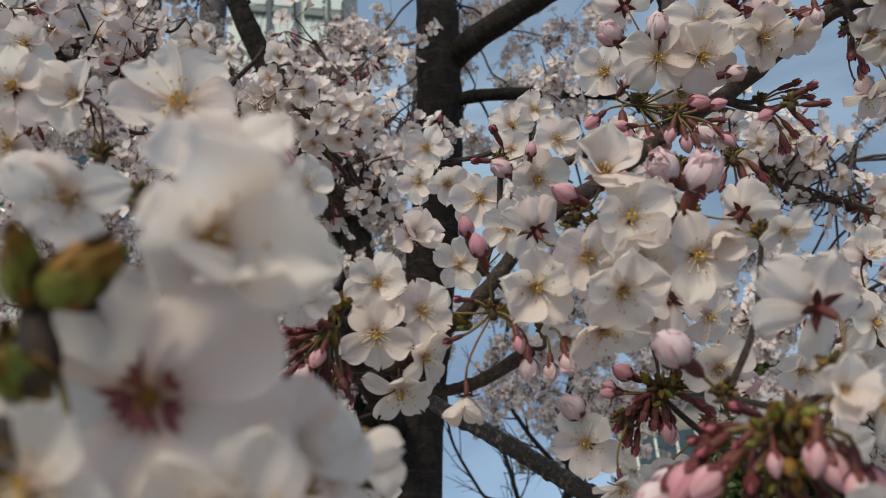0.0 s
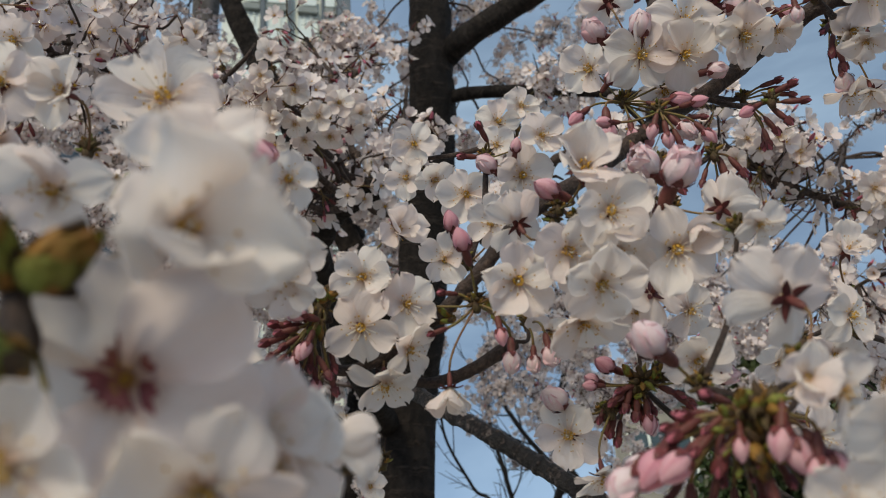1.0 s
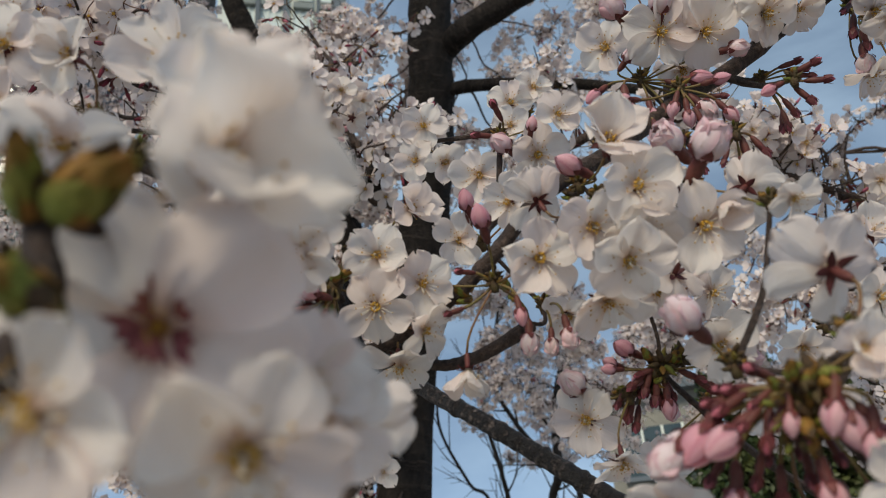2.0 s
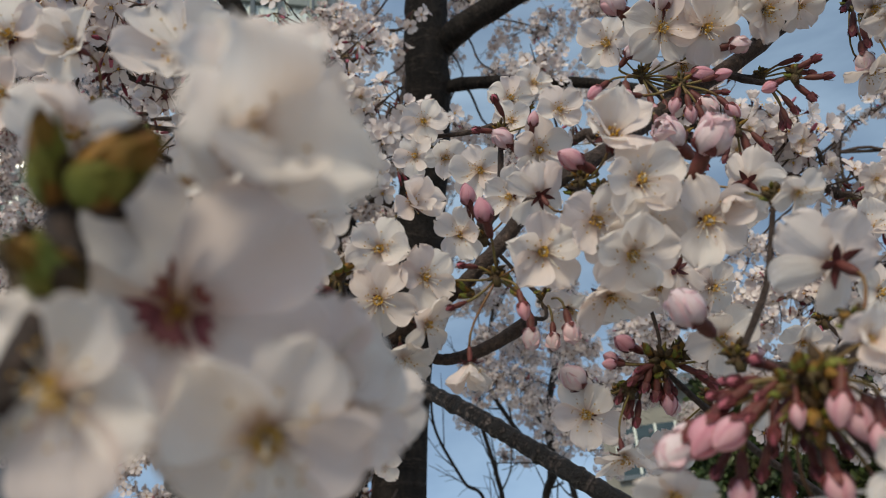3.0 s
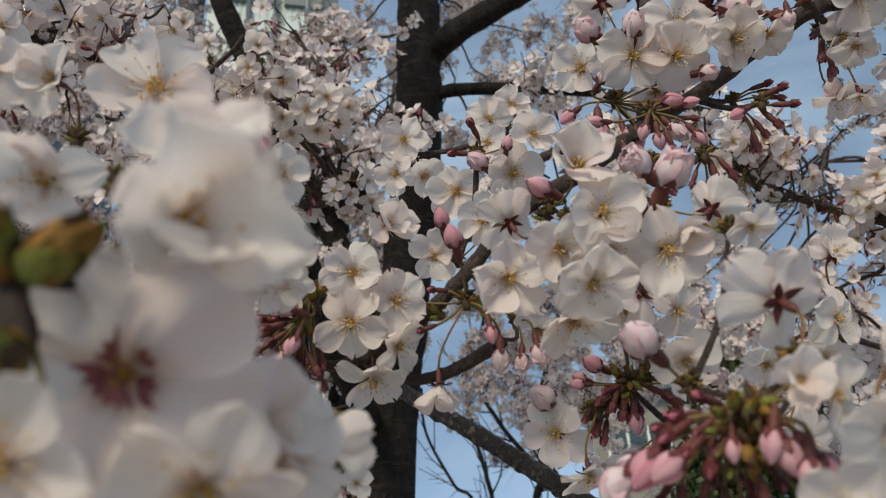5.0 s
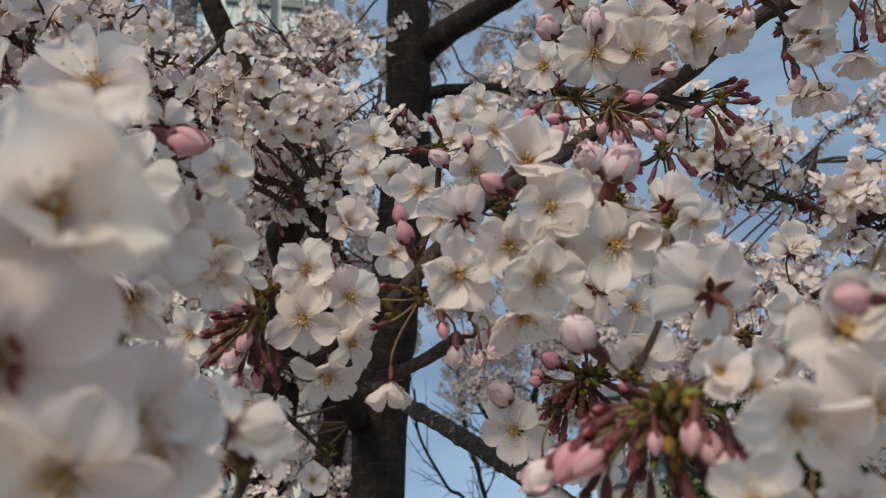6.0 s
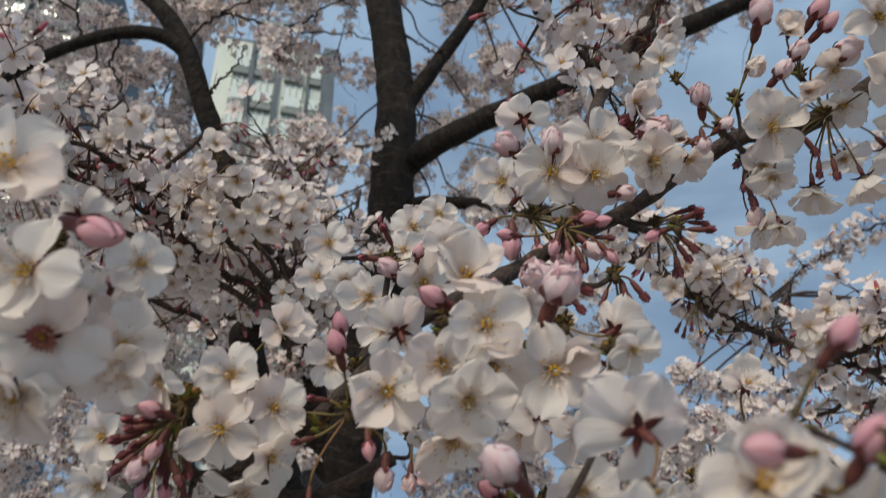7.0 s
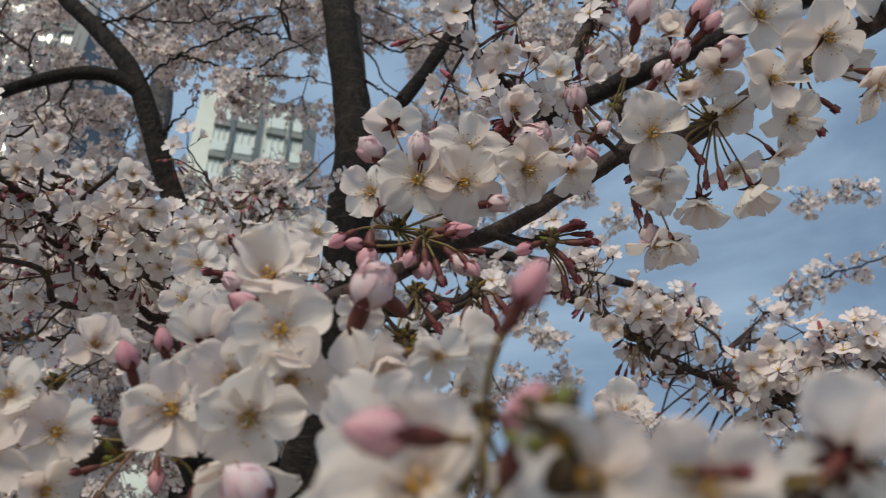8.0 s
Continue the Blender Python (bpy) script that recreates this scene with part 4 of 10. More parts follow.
bough("twig", [(-0.5343, 1.6941, 3.4378), (-0.5049, 1.6715, 3.4594), (-0.4394, 1.6568, 3.5306), (-0.3412, 1.6567, 3.6156), (-0.2427, 1.6545, 3.7047), (-0.1009, 1.6465, 3.8255), (0.0256, 1.6326, 3.9596)], 0.0044, 0.0018, mat=BARK)
bough("twig", [(-0.4394, 1.6568, 3.5306), (-0.3575, 1.6452, 3.5032), (-0.2726, 1.6544, 3.4783), (-0.2032, 1.6706, 3.4858), (-0.0798, 1.6960, 3.5164), (0.0269, 1.7307, 3.5291)], 0.0044, 0.0018, mat=BARK)
bough("twig", [(-0.2726, 1.6544, 3.4783), (-0.1952, 1.6450, 3.4922), (-0.1302, 1.6494, 3.5701), (-0.0139, 1.6604, 3.6764)], 0.0044, 0.0018, mat=BARK)
bough("twig", [(-0.3101, 1.6536, 3.6426), (-0.2510, 1.6473, 3.6743), (-0.1677, 1.6258, 3.6212), (-0.1042, 1.6026, 3.5730), (-0.0237, 1.6219, 3.5276)], 0.0044, 0.0018, mat=BARK)
bough("twig", [(-0.4565, 1.7525, 3.2895), (-0.4197, 1.7170, 3.3142), (-0.3725, 1.6781, 3.3451), (-0.3551, 1.6573, 3.3865)], 0.0044, 0.0018, mat=BARK)
bough("twig", [(-0.6995, 1.6571, 3.6398), (-0.5834, 1.5944, 3.6234), (-0.4532, 1.5619, 3.5666), (-0.3407, 1.5481, 3.5872), (-0.2722, 1.5451, 3.7028)], 0.0044, 0.0018, mat=BARK)
bough("twig", [(0.1081, 1.7868, 3.8655), (0.2233, 1.7396, 3.7259), (0.3320, 1.6907, 3.7043), (0.4743, 1.6663, 3.6304)], 0.0044, 0.0018, mat=BARK)
bough("twig", [(0.1236, 1.7886, 3.6321), (0.2072, 1.7746, 3.5408), (0.2767, 1.7310, 3.5111)], 0.0044, 0.0018, mat=BARK)
bough("twig", [(-0.7205, 1.6665, 3.4390), (-0.7294, 1.6909, 3.3208), (-0.6711, 1.6880, 3.2083), (-0.7074, 1.7254, 3.1341)], 0.0044, 0.0018, mat=BARK)
bough("twig", [(-0.8110, 1.6540, 3.3795), (-0.8417, 1.6209, 3.4726), (-0.8257, 1.6151, 3.5977)], 0.0044, 0.0018, mat=BARK)

sapling = tagged(new("young_tree"), "slender young tree with thin dark bare stems", "tree")
bough("stem", [(0.3902, 3.3706, 2.8773), (0.3353, 3.4093, 2.5729), (0.4170, 3.4476, 2.3742), (0.5465, 3.4726, 2.1994), (0.6821, 3.5476, 2.0358), (0.7121, 3.5676, 0.8000), (0.7021, 3.5476, -0.0500)], 0.008, 0.015, sapling, mat=BARK_DULL, sides=8, shoots=0.22)
bough("stem", [(0.0859, 3.6275, 2.5994), (0.0964, 3.6202, 2.3850), (0.2050, 3.6188, 2.1514), (0.3178, 3.7071, 1.9622), (0.3478, 3.7271, 0.8000), (0.3378, 3.7071, -0.0500)], 0.006, 0.010, sapling, mat=BARK_DULL, sides=8, shoots=0.22)
bough("stem", [(0.3044, 3.8460, 2.8210), (0.3316, 3.8973, 2.4850), (0.3877, 3.9171, 2.2117), (0.4251, 4.0368, 1.9630), (0.4551, 4.0568, 0.8000), (0.4451, 4.0368, -0.0500)], 0.010, 0.014, sapling, mat=BARK_DULL, sides=8, shoots=0.22)
bough("stem", [(0.8014, 4.0383, 2.8484), (0.7051, 4.0713, 2.5586), (0.6967, 4.1106, 2.2497), (0.6500, 4.2366, 1.9939), (0.6800, 4.2566, 0.8000), (0.6700, 4.2366, -0.0500)], 0.019, 0.024, sapling, mat=BARK_DULL, sides=8, shoots=0.22)

cherry_two = tagged(new("cherry_tree"), "dark-trunked cherry tree behind, in full bloom", "tree")
bough("trunk", [(-0.2658, 3.2182, -0.0500), (-0.2658, 3.2182, 1.8644), (-0.2441, 3.0311, 2.2474), (-0.2181, 2.9387, 2.5498), (-0.2347, 2.8834, 3.0077), (-0.3232, 2.7987, 3.6452)], 0.075, 0.05, cherry_two)
bough("trunk", [(-0.4633, 2.8968, -0.0500), (-0.4633, 2.8968, 1.8528), (-0.4178, 2.7122, 2.2290), (-0.3861, 2.6424, 2.4845), (-0.4587, 2.6606, 2.7953), (-0.6101, 2.7005, 3.1812)], 0.09, 0.05, cherry_two)

cherry_three = tagged(new("cherry_tree"), "paler grey cherry trunk further back", "tree")
bough("trunk", [(-1.2511, 4.3649, -0.0500), (-1.2511, 4.3649, 3.2353), (-1.2021, 3.9301, 4.1255), (-1.1791, 3.7194, 4.7857), (-1.1352, 3.5565, 5.3459), (-1.2001, 3.3267, 6.2803)], 0.10, 0.07, cherry_three, mat=BARK_GREY)


# ---- blossoms along the mid twigs ----
near_mid = Mass(20, 290, cherry, 0.3)
mid = Mass(21, budded=0.22)
near_mid.along([(0.3395, 0.7188, 2.3171), (0.3001, 0.6835, 2.3467), (0.2634, 0.6621, 2.3704), (0.2342, 0.6437, 2.3873)], 12, size=0.042, spread=0.035, lo=0.1, hi=1.0, lift=0.0, out=(0, 0, -0.25))
near_mid.along([(-0.3632, 0.8442, 2.2915), (-0.4233, 0.7939, 2.2847), (-0.4576, 0.7584, 2.2913), (-0.5282, 0.7308, 2.3072)], 30, size=0.042, spread=0.045, lo=0.1, hi=1.0, lift=0.0, out=(0, 0, -0.25))
near_mid.along([(-0.0840, 1.2369, 2.3017), (-0.1120, 1.1460, 2.2618), (-0.1596, 1.0905, 2.2878), (-0.1885, 1.0608, 2.3051), (-0.2298, 1.0458, 2.3160), (-0.2526, 1.0186, 2.3277), (-0.2767, 0.9977, 2.3266), (-0.3108, 0.9662, 2.3251), (-0.3392, 0.9457, 2.3235), (-0.4091, 0.9173, 2.3182)], 9, size=0.042, spread=0.035, lo=0.2, hi=1.0, lift=0.0, out=(0, 0, -0.25))
near_mid.along([(-0.0968, 1.2455, 2.2850), (-0.1340, 1.1603, 2.2340), (-0.1673, 1.1346, 2.2435), (-0.2031, 1.1100, 2.2508), (-0.2486, 1.0814, 2.2441), (-0.2800, 1.0526, 2.2370), (-0.2828, 1.0237, 2.2509), (-0.2985, 0.9995, 2.2558), (-0.3714, 0.9797, 2.2560)], 7, size=0.042, spread=0.035, lo=0.15, hi=1.0, lift=0.0, out=(0, 0, -0.25))
mid.along([(-0.0245, 1.3239, 2.3107), (-0.1693, 1.2512, 2.3560), (-0.2838, 1.1880, 2.3795), (-0.3701, 1.1317, 2.3871), (-0.4810, 1.0817, 2.3832)], 9, size=0.042, spread=0.045, lo=0.1, hi=1.0, lift=0.0, out=(0, 0, -0.25))
mid.along([(-0.2254, 1.4453, 2.5326), (-0.3541, 1.4199, 2.6397), (-0.4261, 1.3643, 2.7132), (-0.5042, 1.3026, 2.7312), (-0.6477, 1.2581, 2.7183)], 14, size=0.042, spread=0.045, lo=0.1, hi=1.0, lift=0.0, out=(0, 0, -0.25))
mid.along([(-0.1640, 1.4070, 2.3784), (-0.2617, 1.3324, 2.3099), (-0.3472, 1.2318, 2.2940), (-0.4683, 1.1893, 2.2756)], 12, size=0.042, spread=0.045, lo=0.1, hi=1.0, lift=0.0, out=(0, 0, -0.25))
mid.along([(-0.1982, 1.6709, 2.7531), (-0.1106, 1.6044, 2.8836), (-0.0433, 1.5790, 2.9312), (0.0672, 1.5965, 3.0019)], 8, size=0.042, spread=0.045, lo=0.1, hi=1.0, lift=0.0, out=(0, 0, -0.25))
mid.along([(-0.0900, 1.1758, 2.2769), (-0.1226, 1.2111, 2.3666), (-0.1296, 1.2967, 2.4883), (-0.1251, 1.3909, 2.6374), (-0.1217, 1.4824, 2.7923)], 16, size=0.042, spread=0.045, lo=0.1, hi=1.0, lift=0.0, out=(0, 0, -0.25))
mid.along([(-0.0856, 1.1735, 2.2811), (-0.0914, 1.1844, 2.3735), (-0.1319, 1.2004, 2.4578), (-0.1340, 1.2029, 2.5671), (-0.1877, 1.2528, 2.6970)], 15, size=0.042, spread=0.045, lo=0.2, hi=1.0, lift=0.0, out=(0, 0, -0.25))
mid.along([(-0.0807, 1.1754, 2.2769), (-0.0318, 1.1909, 2.3559), (-0.0009, 1.2506, 2.4597), (0.0123, 1.2971, 2.5919)], 16, size=0.042, spread=0.045, lo=0.1, hi=1.0, lift=0.0, out=(0, 0, -0.25))
mid.along([(-0.0723, 1.1728, 2.2817), (-0.1171, 1.0782, 2.2963), (-0.1743, 1.0010, 2.2990), (-0.2525, 0.9198, 2.2882), (-0.3411, 0.8395, 2.2994), (-0.4245, 0.7857, 2.3016)], 26, size=0.042, spread=0.045, lo=0.1, hi=1.0, lift=0.0, out=(0, 0, -0.25))
mid.along([(-0.0922, 1.1814, 2.2654), (-0.1780, 1.0814, 2.2483), (-0.2508, 1.0130, 2.2795), (-0.3237, 0.9061, 2.2757), (-0.4066, 0.8469, 2.2889)], 20, size=0.042, spread=0.045, lo=0.1, hi=1.0, lift=0.0, out=(0, 0, -0.25))
mid.along([(0.1394, 1.3446, 2.2569), (0.2453, 1.1546, 2.2969), (0.4026, 1.0410, 2.2907), (0.4910, 1.0269, 2.2448), (0.5556, 1.0402, 2.1901), (0.5940, 1.0411, 2.1627), (0.6872, 1.0542, 2.1293), (0.7610, 1.0459, 2.0954), (0.8240, 1.0356, 2.0666), (0.9101, 1.0183, 2.0274), (1.0295, 1.0066, 1.9746)], 62, size=0.042, spread=0.024, lo=0.13, hi=1.0, lift=0.03, out=(0, 0, 0.45))
near_mid.along([(0.7444, 1.0437, 2.1012), (0.7773, 1.0155, 2.1111), (0.8150, 0.9990, 2.1196), (0.8644, 0.9631, 2.1212), (0.9696, 0.9315, 2.1331)], 17, size=0.042, spread=0.026, lo=0.1, hi=1.0, lift=0.03, out=(0, 0, 0.45))
mid.along([(0.6840, 1.0699, 2.1430), (0.8862, 1.3838, 2.3528), (1.2381, 1.8495, 2.7430), (1.3087, 1.8222, 2.7942), (1.3959, 1.8010, 2.8316), (1.4680, 1.7765, 2.8769), (1.6597, 1.7433, 2.9318), (1.9388, 1.6906, 3.0205)], 18, size=0.042, spread=0.01, lo=0.3, hi=0.93, lift=0.01, out=(0, 0, -0.25))
mid.along([(0.4474, 0.5923, 2.4780), (0.4160, 0.6344, 2.4395), (0.3810, 0.6767, 2.3778), (0.3359, 0.7173, 2.3203), (0.3241, 0.7681, 2.2853)], 10, size=0.042, spread=0.02, lo=0.0, hi=1.0, lift=0.0, out=(0, 0, -0.25))
mid.along([(0.8826, 1.0290, 2.0531), (0.9190, 1.1744, 2.0947), (0.9000, 1.2712, 2.1258), (0.8243, 1.3879, 2.1199)], 20, size=0.042, spread=0.045, lo=0.1, hi=1.0, lift=0.0, out=(0, 0, -0.25))
near_mid.finish("twig_blossoms", cherry, "stalks and further blossoms on the nearer middle twigs")
mid.finish("twig_blossoms", cherry, "white blossoms crowding the middle twigs")

mass = Mass(30)
mass.clump((-1.5255, 1.6068, 3.9847), 0.085, 16, (-1.0559, 1.6110, 4.0795))
mass.clump((-1.5911, 1.7503, 4.0777), 0.092, 16, (-1.0559, 1.6110, 4.0795))
mass.clump((-1.4417, 1.7403, 3.7160), 0.114, 16, None)
mass.clump((-1.5203, 1.9230, 3.6214), 0.096, 16, None)
mass.clump((-1.8147, 2.4923, 4.0303), 0.158, 16, None)
mass.clump((-1.5694, 2.2374, 3.5764), 0.108, 16, None)
mass.clump((-1.3089, 1.5806, 4.1440), 0.099, 16, (-1.0559, 1.6110, 4.0795))
mass.clump((-1.4426, 1.8126, 4.1791), 0.125, 16, None)
mass.clump((-1.3485, 1.8622, 3.8915), 0.131, 16, None)
mass.clump((-1.1468, 1.7181, 3.4716), 0.081, 16, (-0.9167, 1.6408, 3.2717))
mass.clump((-1.6273, 2.4166, 3.8123), 0.130, 16, None)
mass.clump((-1.7146, 2.5647, 3.8392), 0.147, 16, None)
mass.clump((-1.6742, 2.1338, 4.8323), 0.174, 16, None)
mass.clump((-1.1862, 1.8167, 4.0522), 0.091, 16, (-1.0559, 1.6110, 4.0795))
mass.clump((-0.9663, 1.4259, 3.3910), 0.100, 16, (-0.8417, 1.6209, 3.4726))
mass.clump((-1.2829, 2.0192, 3.7925), 0.139, 16, (-0.9798, 1.6209, 3.9778))
mass.clump((-1.5775, 2.5633, 4.0520), 0.109, 16, None)
mass.clump((-1.0863, 2.0383, 3.2859), 0.104, 16, None)
mass.clump((-1.4275, 2.0384, 4.8412), 0.140, 16, None)
mass.clump((-1.4546, 2.2119, 4.8849), 0.128, 16, None)
mass.clump((-1.2492, 2.1762, 4.1795), 0.121, 16, None)
mass.clump((-1.1737, 2.0742, 3.8529), 0.122, 16, None)
mass.clump((-0.9237, 2.0278, 3.4846), 0.124, 16, (-0.7841, 1.6604, 3.3950))
mass.clump((-0.8185, 1.7361, 3.0673), 0.079, 16, (-0.7074, 1.7254, 3.1341))
mass.clump((-1.1476, 1.9863, 4.7462), 0.113, 16, None)
mass.clump((-1.0464, 2.0174, 4.6018), 0.137, 16, None)
mass.clump((-0.9826, 1.9512, 4.1185), 0.108, 16, None)
mass.clump((-0.8962, 2.1292, 3.6280), 0.143, 16, None)
mass.clump((-0.5240, 1.4968, 2.8098), 0.079, 16, (-0.4348, 1.3574, 2.7152))
mass.clump((-0.6064, 1.5348, 3.9581), 0.082, 16, (-0.8530, 1.6372, 3.8082))
mass.clump((-0.8735, 2.0808, 4.4608), 0.146, 16, None)
mass.clump((-0.8306, 2.1834, 4.4217), 0.155, 16, None)
mass.clump((-0.8668, 2.3177, 4.2835), 0.163, 16, None)
mass.clump((-0.9399, 2.4397, 4.0303), 0.148, 16, None)
mass.clump((-0.7692, 2.6332, 3.8256), 0.142, 16, None)
mass.clump((-0.5261, 1.6706, 4.2962), 0.118, 16, (-0.0074, 1.7860, 4.3327))
mass.clump((-0.4883, 1.6774, 3.9126), 0.117, 16, (-0.5834, 1.5944, 3.6234))
mass.clump((-0.6043, 1.9893, 3.9185), 0.114, 16, (-0.7624, 1.6511, 3.7073))
mass.clump((-0.2704, 1.3156, 3.7358), 0.111, 16, (-0.2722, 1.5451, 3.7028))
mass.clump((-0.3159, 1.5977, 4.0043), 0.131, 16, (-0.1324, 1.6483, 3.7987))
mass.clump((-0.4219, 1.9289, 4.0264), 0.105, 16, (-0.1955, 1.6518, 3.7450))
mass.clump((-0.2300, 1.6736, 3.4273), 0.105, 16, (-0.2341, 1.6634, 3.4825))
mass.clump((-0.1943, 1.7049, 3.0718), 0.088, 16, (-0.1031, 1.6016, 2.8889))
mass.clump((-0.1168, 1.1046, 3.4845), 0.095, 16, (-0.1042, 1.6026, 3.5730))
mass.clump((-0.1283, 1.3052, 3.5415), 0.094, 16, (-0.1042, 1.6026, 3.5730))
mass.clump((-0.1098, 1.8665, 4.0959), 0.120, 16, None)
mass.clump((-0.1336, 2.3506, 4.1571), 0.147, 16, None)
mass.clump((-0.1350, 1.7032, 3.0469), 0.075, 16, (-0.0807, 1.5931, 2.9047))
mass.clump((-1.7826, 2.4809, 3.9053), 0.119, 14, None)
mass.clump((-1.7767, 2.4933, 3.8467), 0.146, 14, None)
mass.clump((-1.3672, 2.1787, 3.1337), 0.101, 14, None)
mass.clump((-1.0737, 1.7870, 2.5949), 0.081, 14, None)
mass.clump((-1.2531, 2.0742, 2.7283), 0.080, 14, (-1.0437, 1.6309, 3.1231))
mass.clump((-1.0461, 1.9962, 2.3622), 0.091, 14, None)
mass.clump((-1.2265, 2.4930, 2.4655), 0.072, 14, None)
mass.clump((-1.2689, 2.6585, 2.2734), 0.079, 14, None)
mass.clump((-1.2794, 2.7191, 2.2031), 0.091, 14, None)
mass.clump((-0.9577, 2.1695, 1.8690), 0.061, 14, None)
mass.clump((-1.7544, 2.5747, 4.0820), 0.159, 14, None)
mass.clump((-1.7344, 2.6509, 3.9822), 0.140, 14, None)
mass.clump((-1.3396, 2.3389, 3.2135), 0.086, 14, None)
mass.clump((-1.0244, 2.0356, 2.8388), 0.094, 14, None)
mass.clump((-1.3242, 2.5424, 2.7933), 0.099, 14, None)
mass.clump((-0.9586, 2.0353, 2.4327), 0.081, 14, None)
mass.clump((-0.8888, 2.0969, 2.2536), 0.091, 14, None)
mass.clump((-0.9585, 2.2560, 2.1562), 0.066, 14, None)
mass.clump((-0.7788, 2.0789, 2.0583), 0.087, 14, (-0.1122, 2.0265, 2.1306))
mass.clump((-1.1156, 2.8320, 2.0173), 0.106, 14, None)
mass.clump((-1.1636, 2.1105, 3.7062), 0.113, 14, None)
mass.clump((-1.1251, 2.0697, 3.3386), 0.108, 14, (-0.9530, 1.6380, 3.2293))
mass.clump((-0.8880, 1.8346, 2.9503), 0.081, 14, None)
mass.clump((-0.7680, 1.8547, 2.7955), 0.091, 14, (-0.7074, 1.7254, 3.1341))
mass.clump((-1.0456, 2.4878, 2.7685), 0.088, 14, None)
mass.clump((-0.8167, 2.1344, 2.4781), 0.088, 14, None)
mass.clump((-0.8478, 2.4129, 2.4537), 0.074, 14, None)
mass.clump((-1.0009, 2.5945, 2.3411), 0.089, 14, None)
mass.clump((-0.6723, 2.0780, 2.0332), 0.061, 14, None)
mass.clump((-0.7360, 2.3343, 1.9109), 0.086, 14, (-0.0968, 2.1985, 2.1191))
mass.clump((-1.1580, 2.4535, 4.0806), 0.137, 14, None)
mass.clump((-0.5698, 1.6475, 2.9213), 0.076, 14, (-0.7074, 1.7254, 3.1341))
mass.clump((-0.8210, 2.1348, 3.0862), 0.102, 14, (-0.7074, 1.7254, 3.1341))
mass.clump((-0.6220, 1.9456, 2.7718), 0.098, 14, None)
mass.clump((-0.6194, 1.8516, 2.4952), 0.063, 14, None)
mass.clump((-0.5313, 1.8976, 2.3781), 0.068, 14, None)
mass.clump((-0.5602, 1.9148, 2.2813), 0.065, 14, (-0.1275, 1.8546, 2.1420))
mass.clump((-0.8398, 2.7234, 2.2989), 0.108, 14, None)
mass.clump((-0.6164, 2.4374, 2.1196), 0.077, 14, (-0.0968, 2.1985, 2.1191))
mass.clump((-0.5274, 2.4436, 1.8750), 0.092, 14, None)
mass.clump((-0.9280, 2.5234, 4.1668), 0.113, 14, None)
mass.clump((-0.6314, 2.1103, 3.1714), 0.115, 14, (-0.4142, 1.8302, 3.1268))
mass.clump((-0.5164, 1.8564, 2.8237), 0.094, 14, (-0.3379, 1.9024, 2.9731))
mass.clump((-0.4320, 2.0478, 2.7301), 0.105, 14, None)
mass.clump((-0.6097, 2.5264, 2.6047), 0.084, 14, None)
mass.clump((-0.5608, 2.3133, 2.4290), 0.080, 14, None)
mass.clump((-0.5294, 2.4671, 2.2911), 0.081, 14, None)
mass.clump((-0.3215, 2.1373, 2.0435), 0.075, 14, None)
mass.clump((-0.3226, 2.1182, 1.9149), 0.087, 14, (-0.1020, 2.1411, 2.1229))
mass.clump((-0.6437, 2.6711, 3.4735), 0.141, 14, None)
mass.clump((-0.3193, 2.0789, 2.7916), 0.107, 14, (-0.3379, 1.9024, 2.9731))
mass.clump((-0.3133, 2.0954, 2.6757), 0.096, 14, None)
mass.clump((-0.3027, 2.0938, 2.4534), 0.073, 14, None)
mass.clump((-0.2997, 2.5889, 2.3991), 0.108, 14, (-0.0968, 2.1985, 2.1191))
mass.clump((-0.3594, 2.3875, 2.1579), 0.094, 14, (-0.0968, 2.1985, 2.1191))
mass.clump((-0.3075, 2.8026, 2.1880), 0.110, 14, None)
mass.clump((-0.2507, 2.5084, 1.9484), 0.069, 14, None)
mass.clump((-0.2314, 1.7071, 3.4423), 0.077, 14, (-0.2264, 1.6652, 3.4833))
mass.clump((-0.2357, 2.0622, 3.2815), 0.101, 14, (-0.4057, 1.8393, 3.1075))
mass.clump((-0.3566, 2.5675, 3.5354), 0.145, 14, None)
mass.clump((-0.0904, 1.9628, 2.7528), 0.087, 14, None)
mass.clump((-0.1369, 2.0822, 2.7623), 0.078, 14, None)
mass.clump((-0.1887, 2.1290, 2.5826), 0.086, 14, (0.0302, 2.0728, 2.5463))
mass.clump((-0.1681, 2.1479, 2.3189), 0.067, 14, None)
mass.clump((-0.1069, 2.5304, 2.2854), 0.108, 14, None)
mass.clump((-0.1631, 2.5128, 2.1038), 0.089, 14, None)
mass.clump((-0.1326, 2.2268, 1.9002), 0.085, 14, (-0.0968, 2.1985, 2.1191))
mass.clump((-1.4838, 2.1332, 3.2844), 0.092, 20, (-1.0437, 1.6309, 3.1231))
mass.clump((-1.5726, 2.4711, 3.2784), 0.109, 20, None)
mass.clump((-1.5648, 2.4239, 3.0342), 0.099, 20, None)
mass.clump((-1.3384, 2.4079, 2.7991), 0.142, 20, None)
mass.clump((-1.3939, 2.4040, 2.7500), 0.110, 20, None)
mass.clump((-1.7248, 3.0476, 2.7793), 0.108, 20, None)
mass.clump((-1.4522, 2.3569, 3.5108), 0.161, 20, None)
mass.clump((-1.4608, 2.4294, 3.3544), 0.121, 20, None)
mass.clump((-1.6036, 2.7443, 3.3081), 0.165, 20, None)
mass.clump((-1.1913, 2.5032, 2.8399), 0.100, 20, None)
mass.clump((-1.4285, 3.0400, 2.9329), 0.141, 20, None)
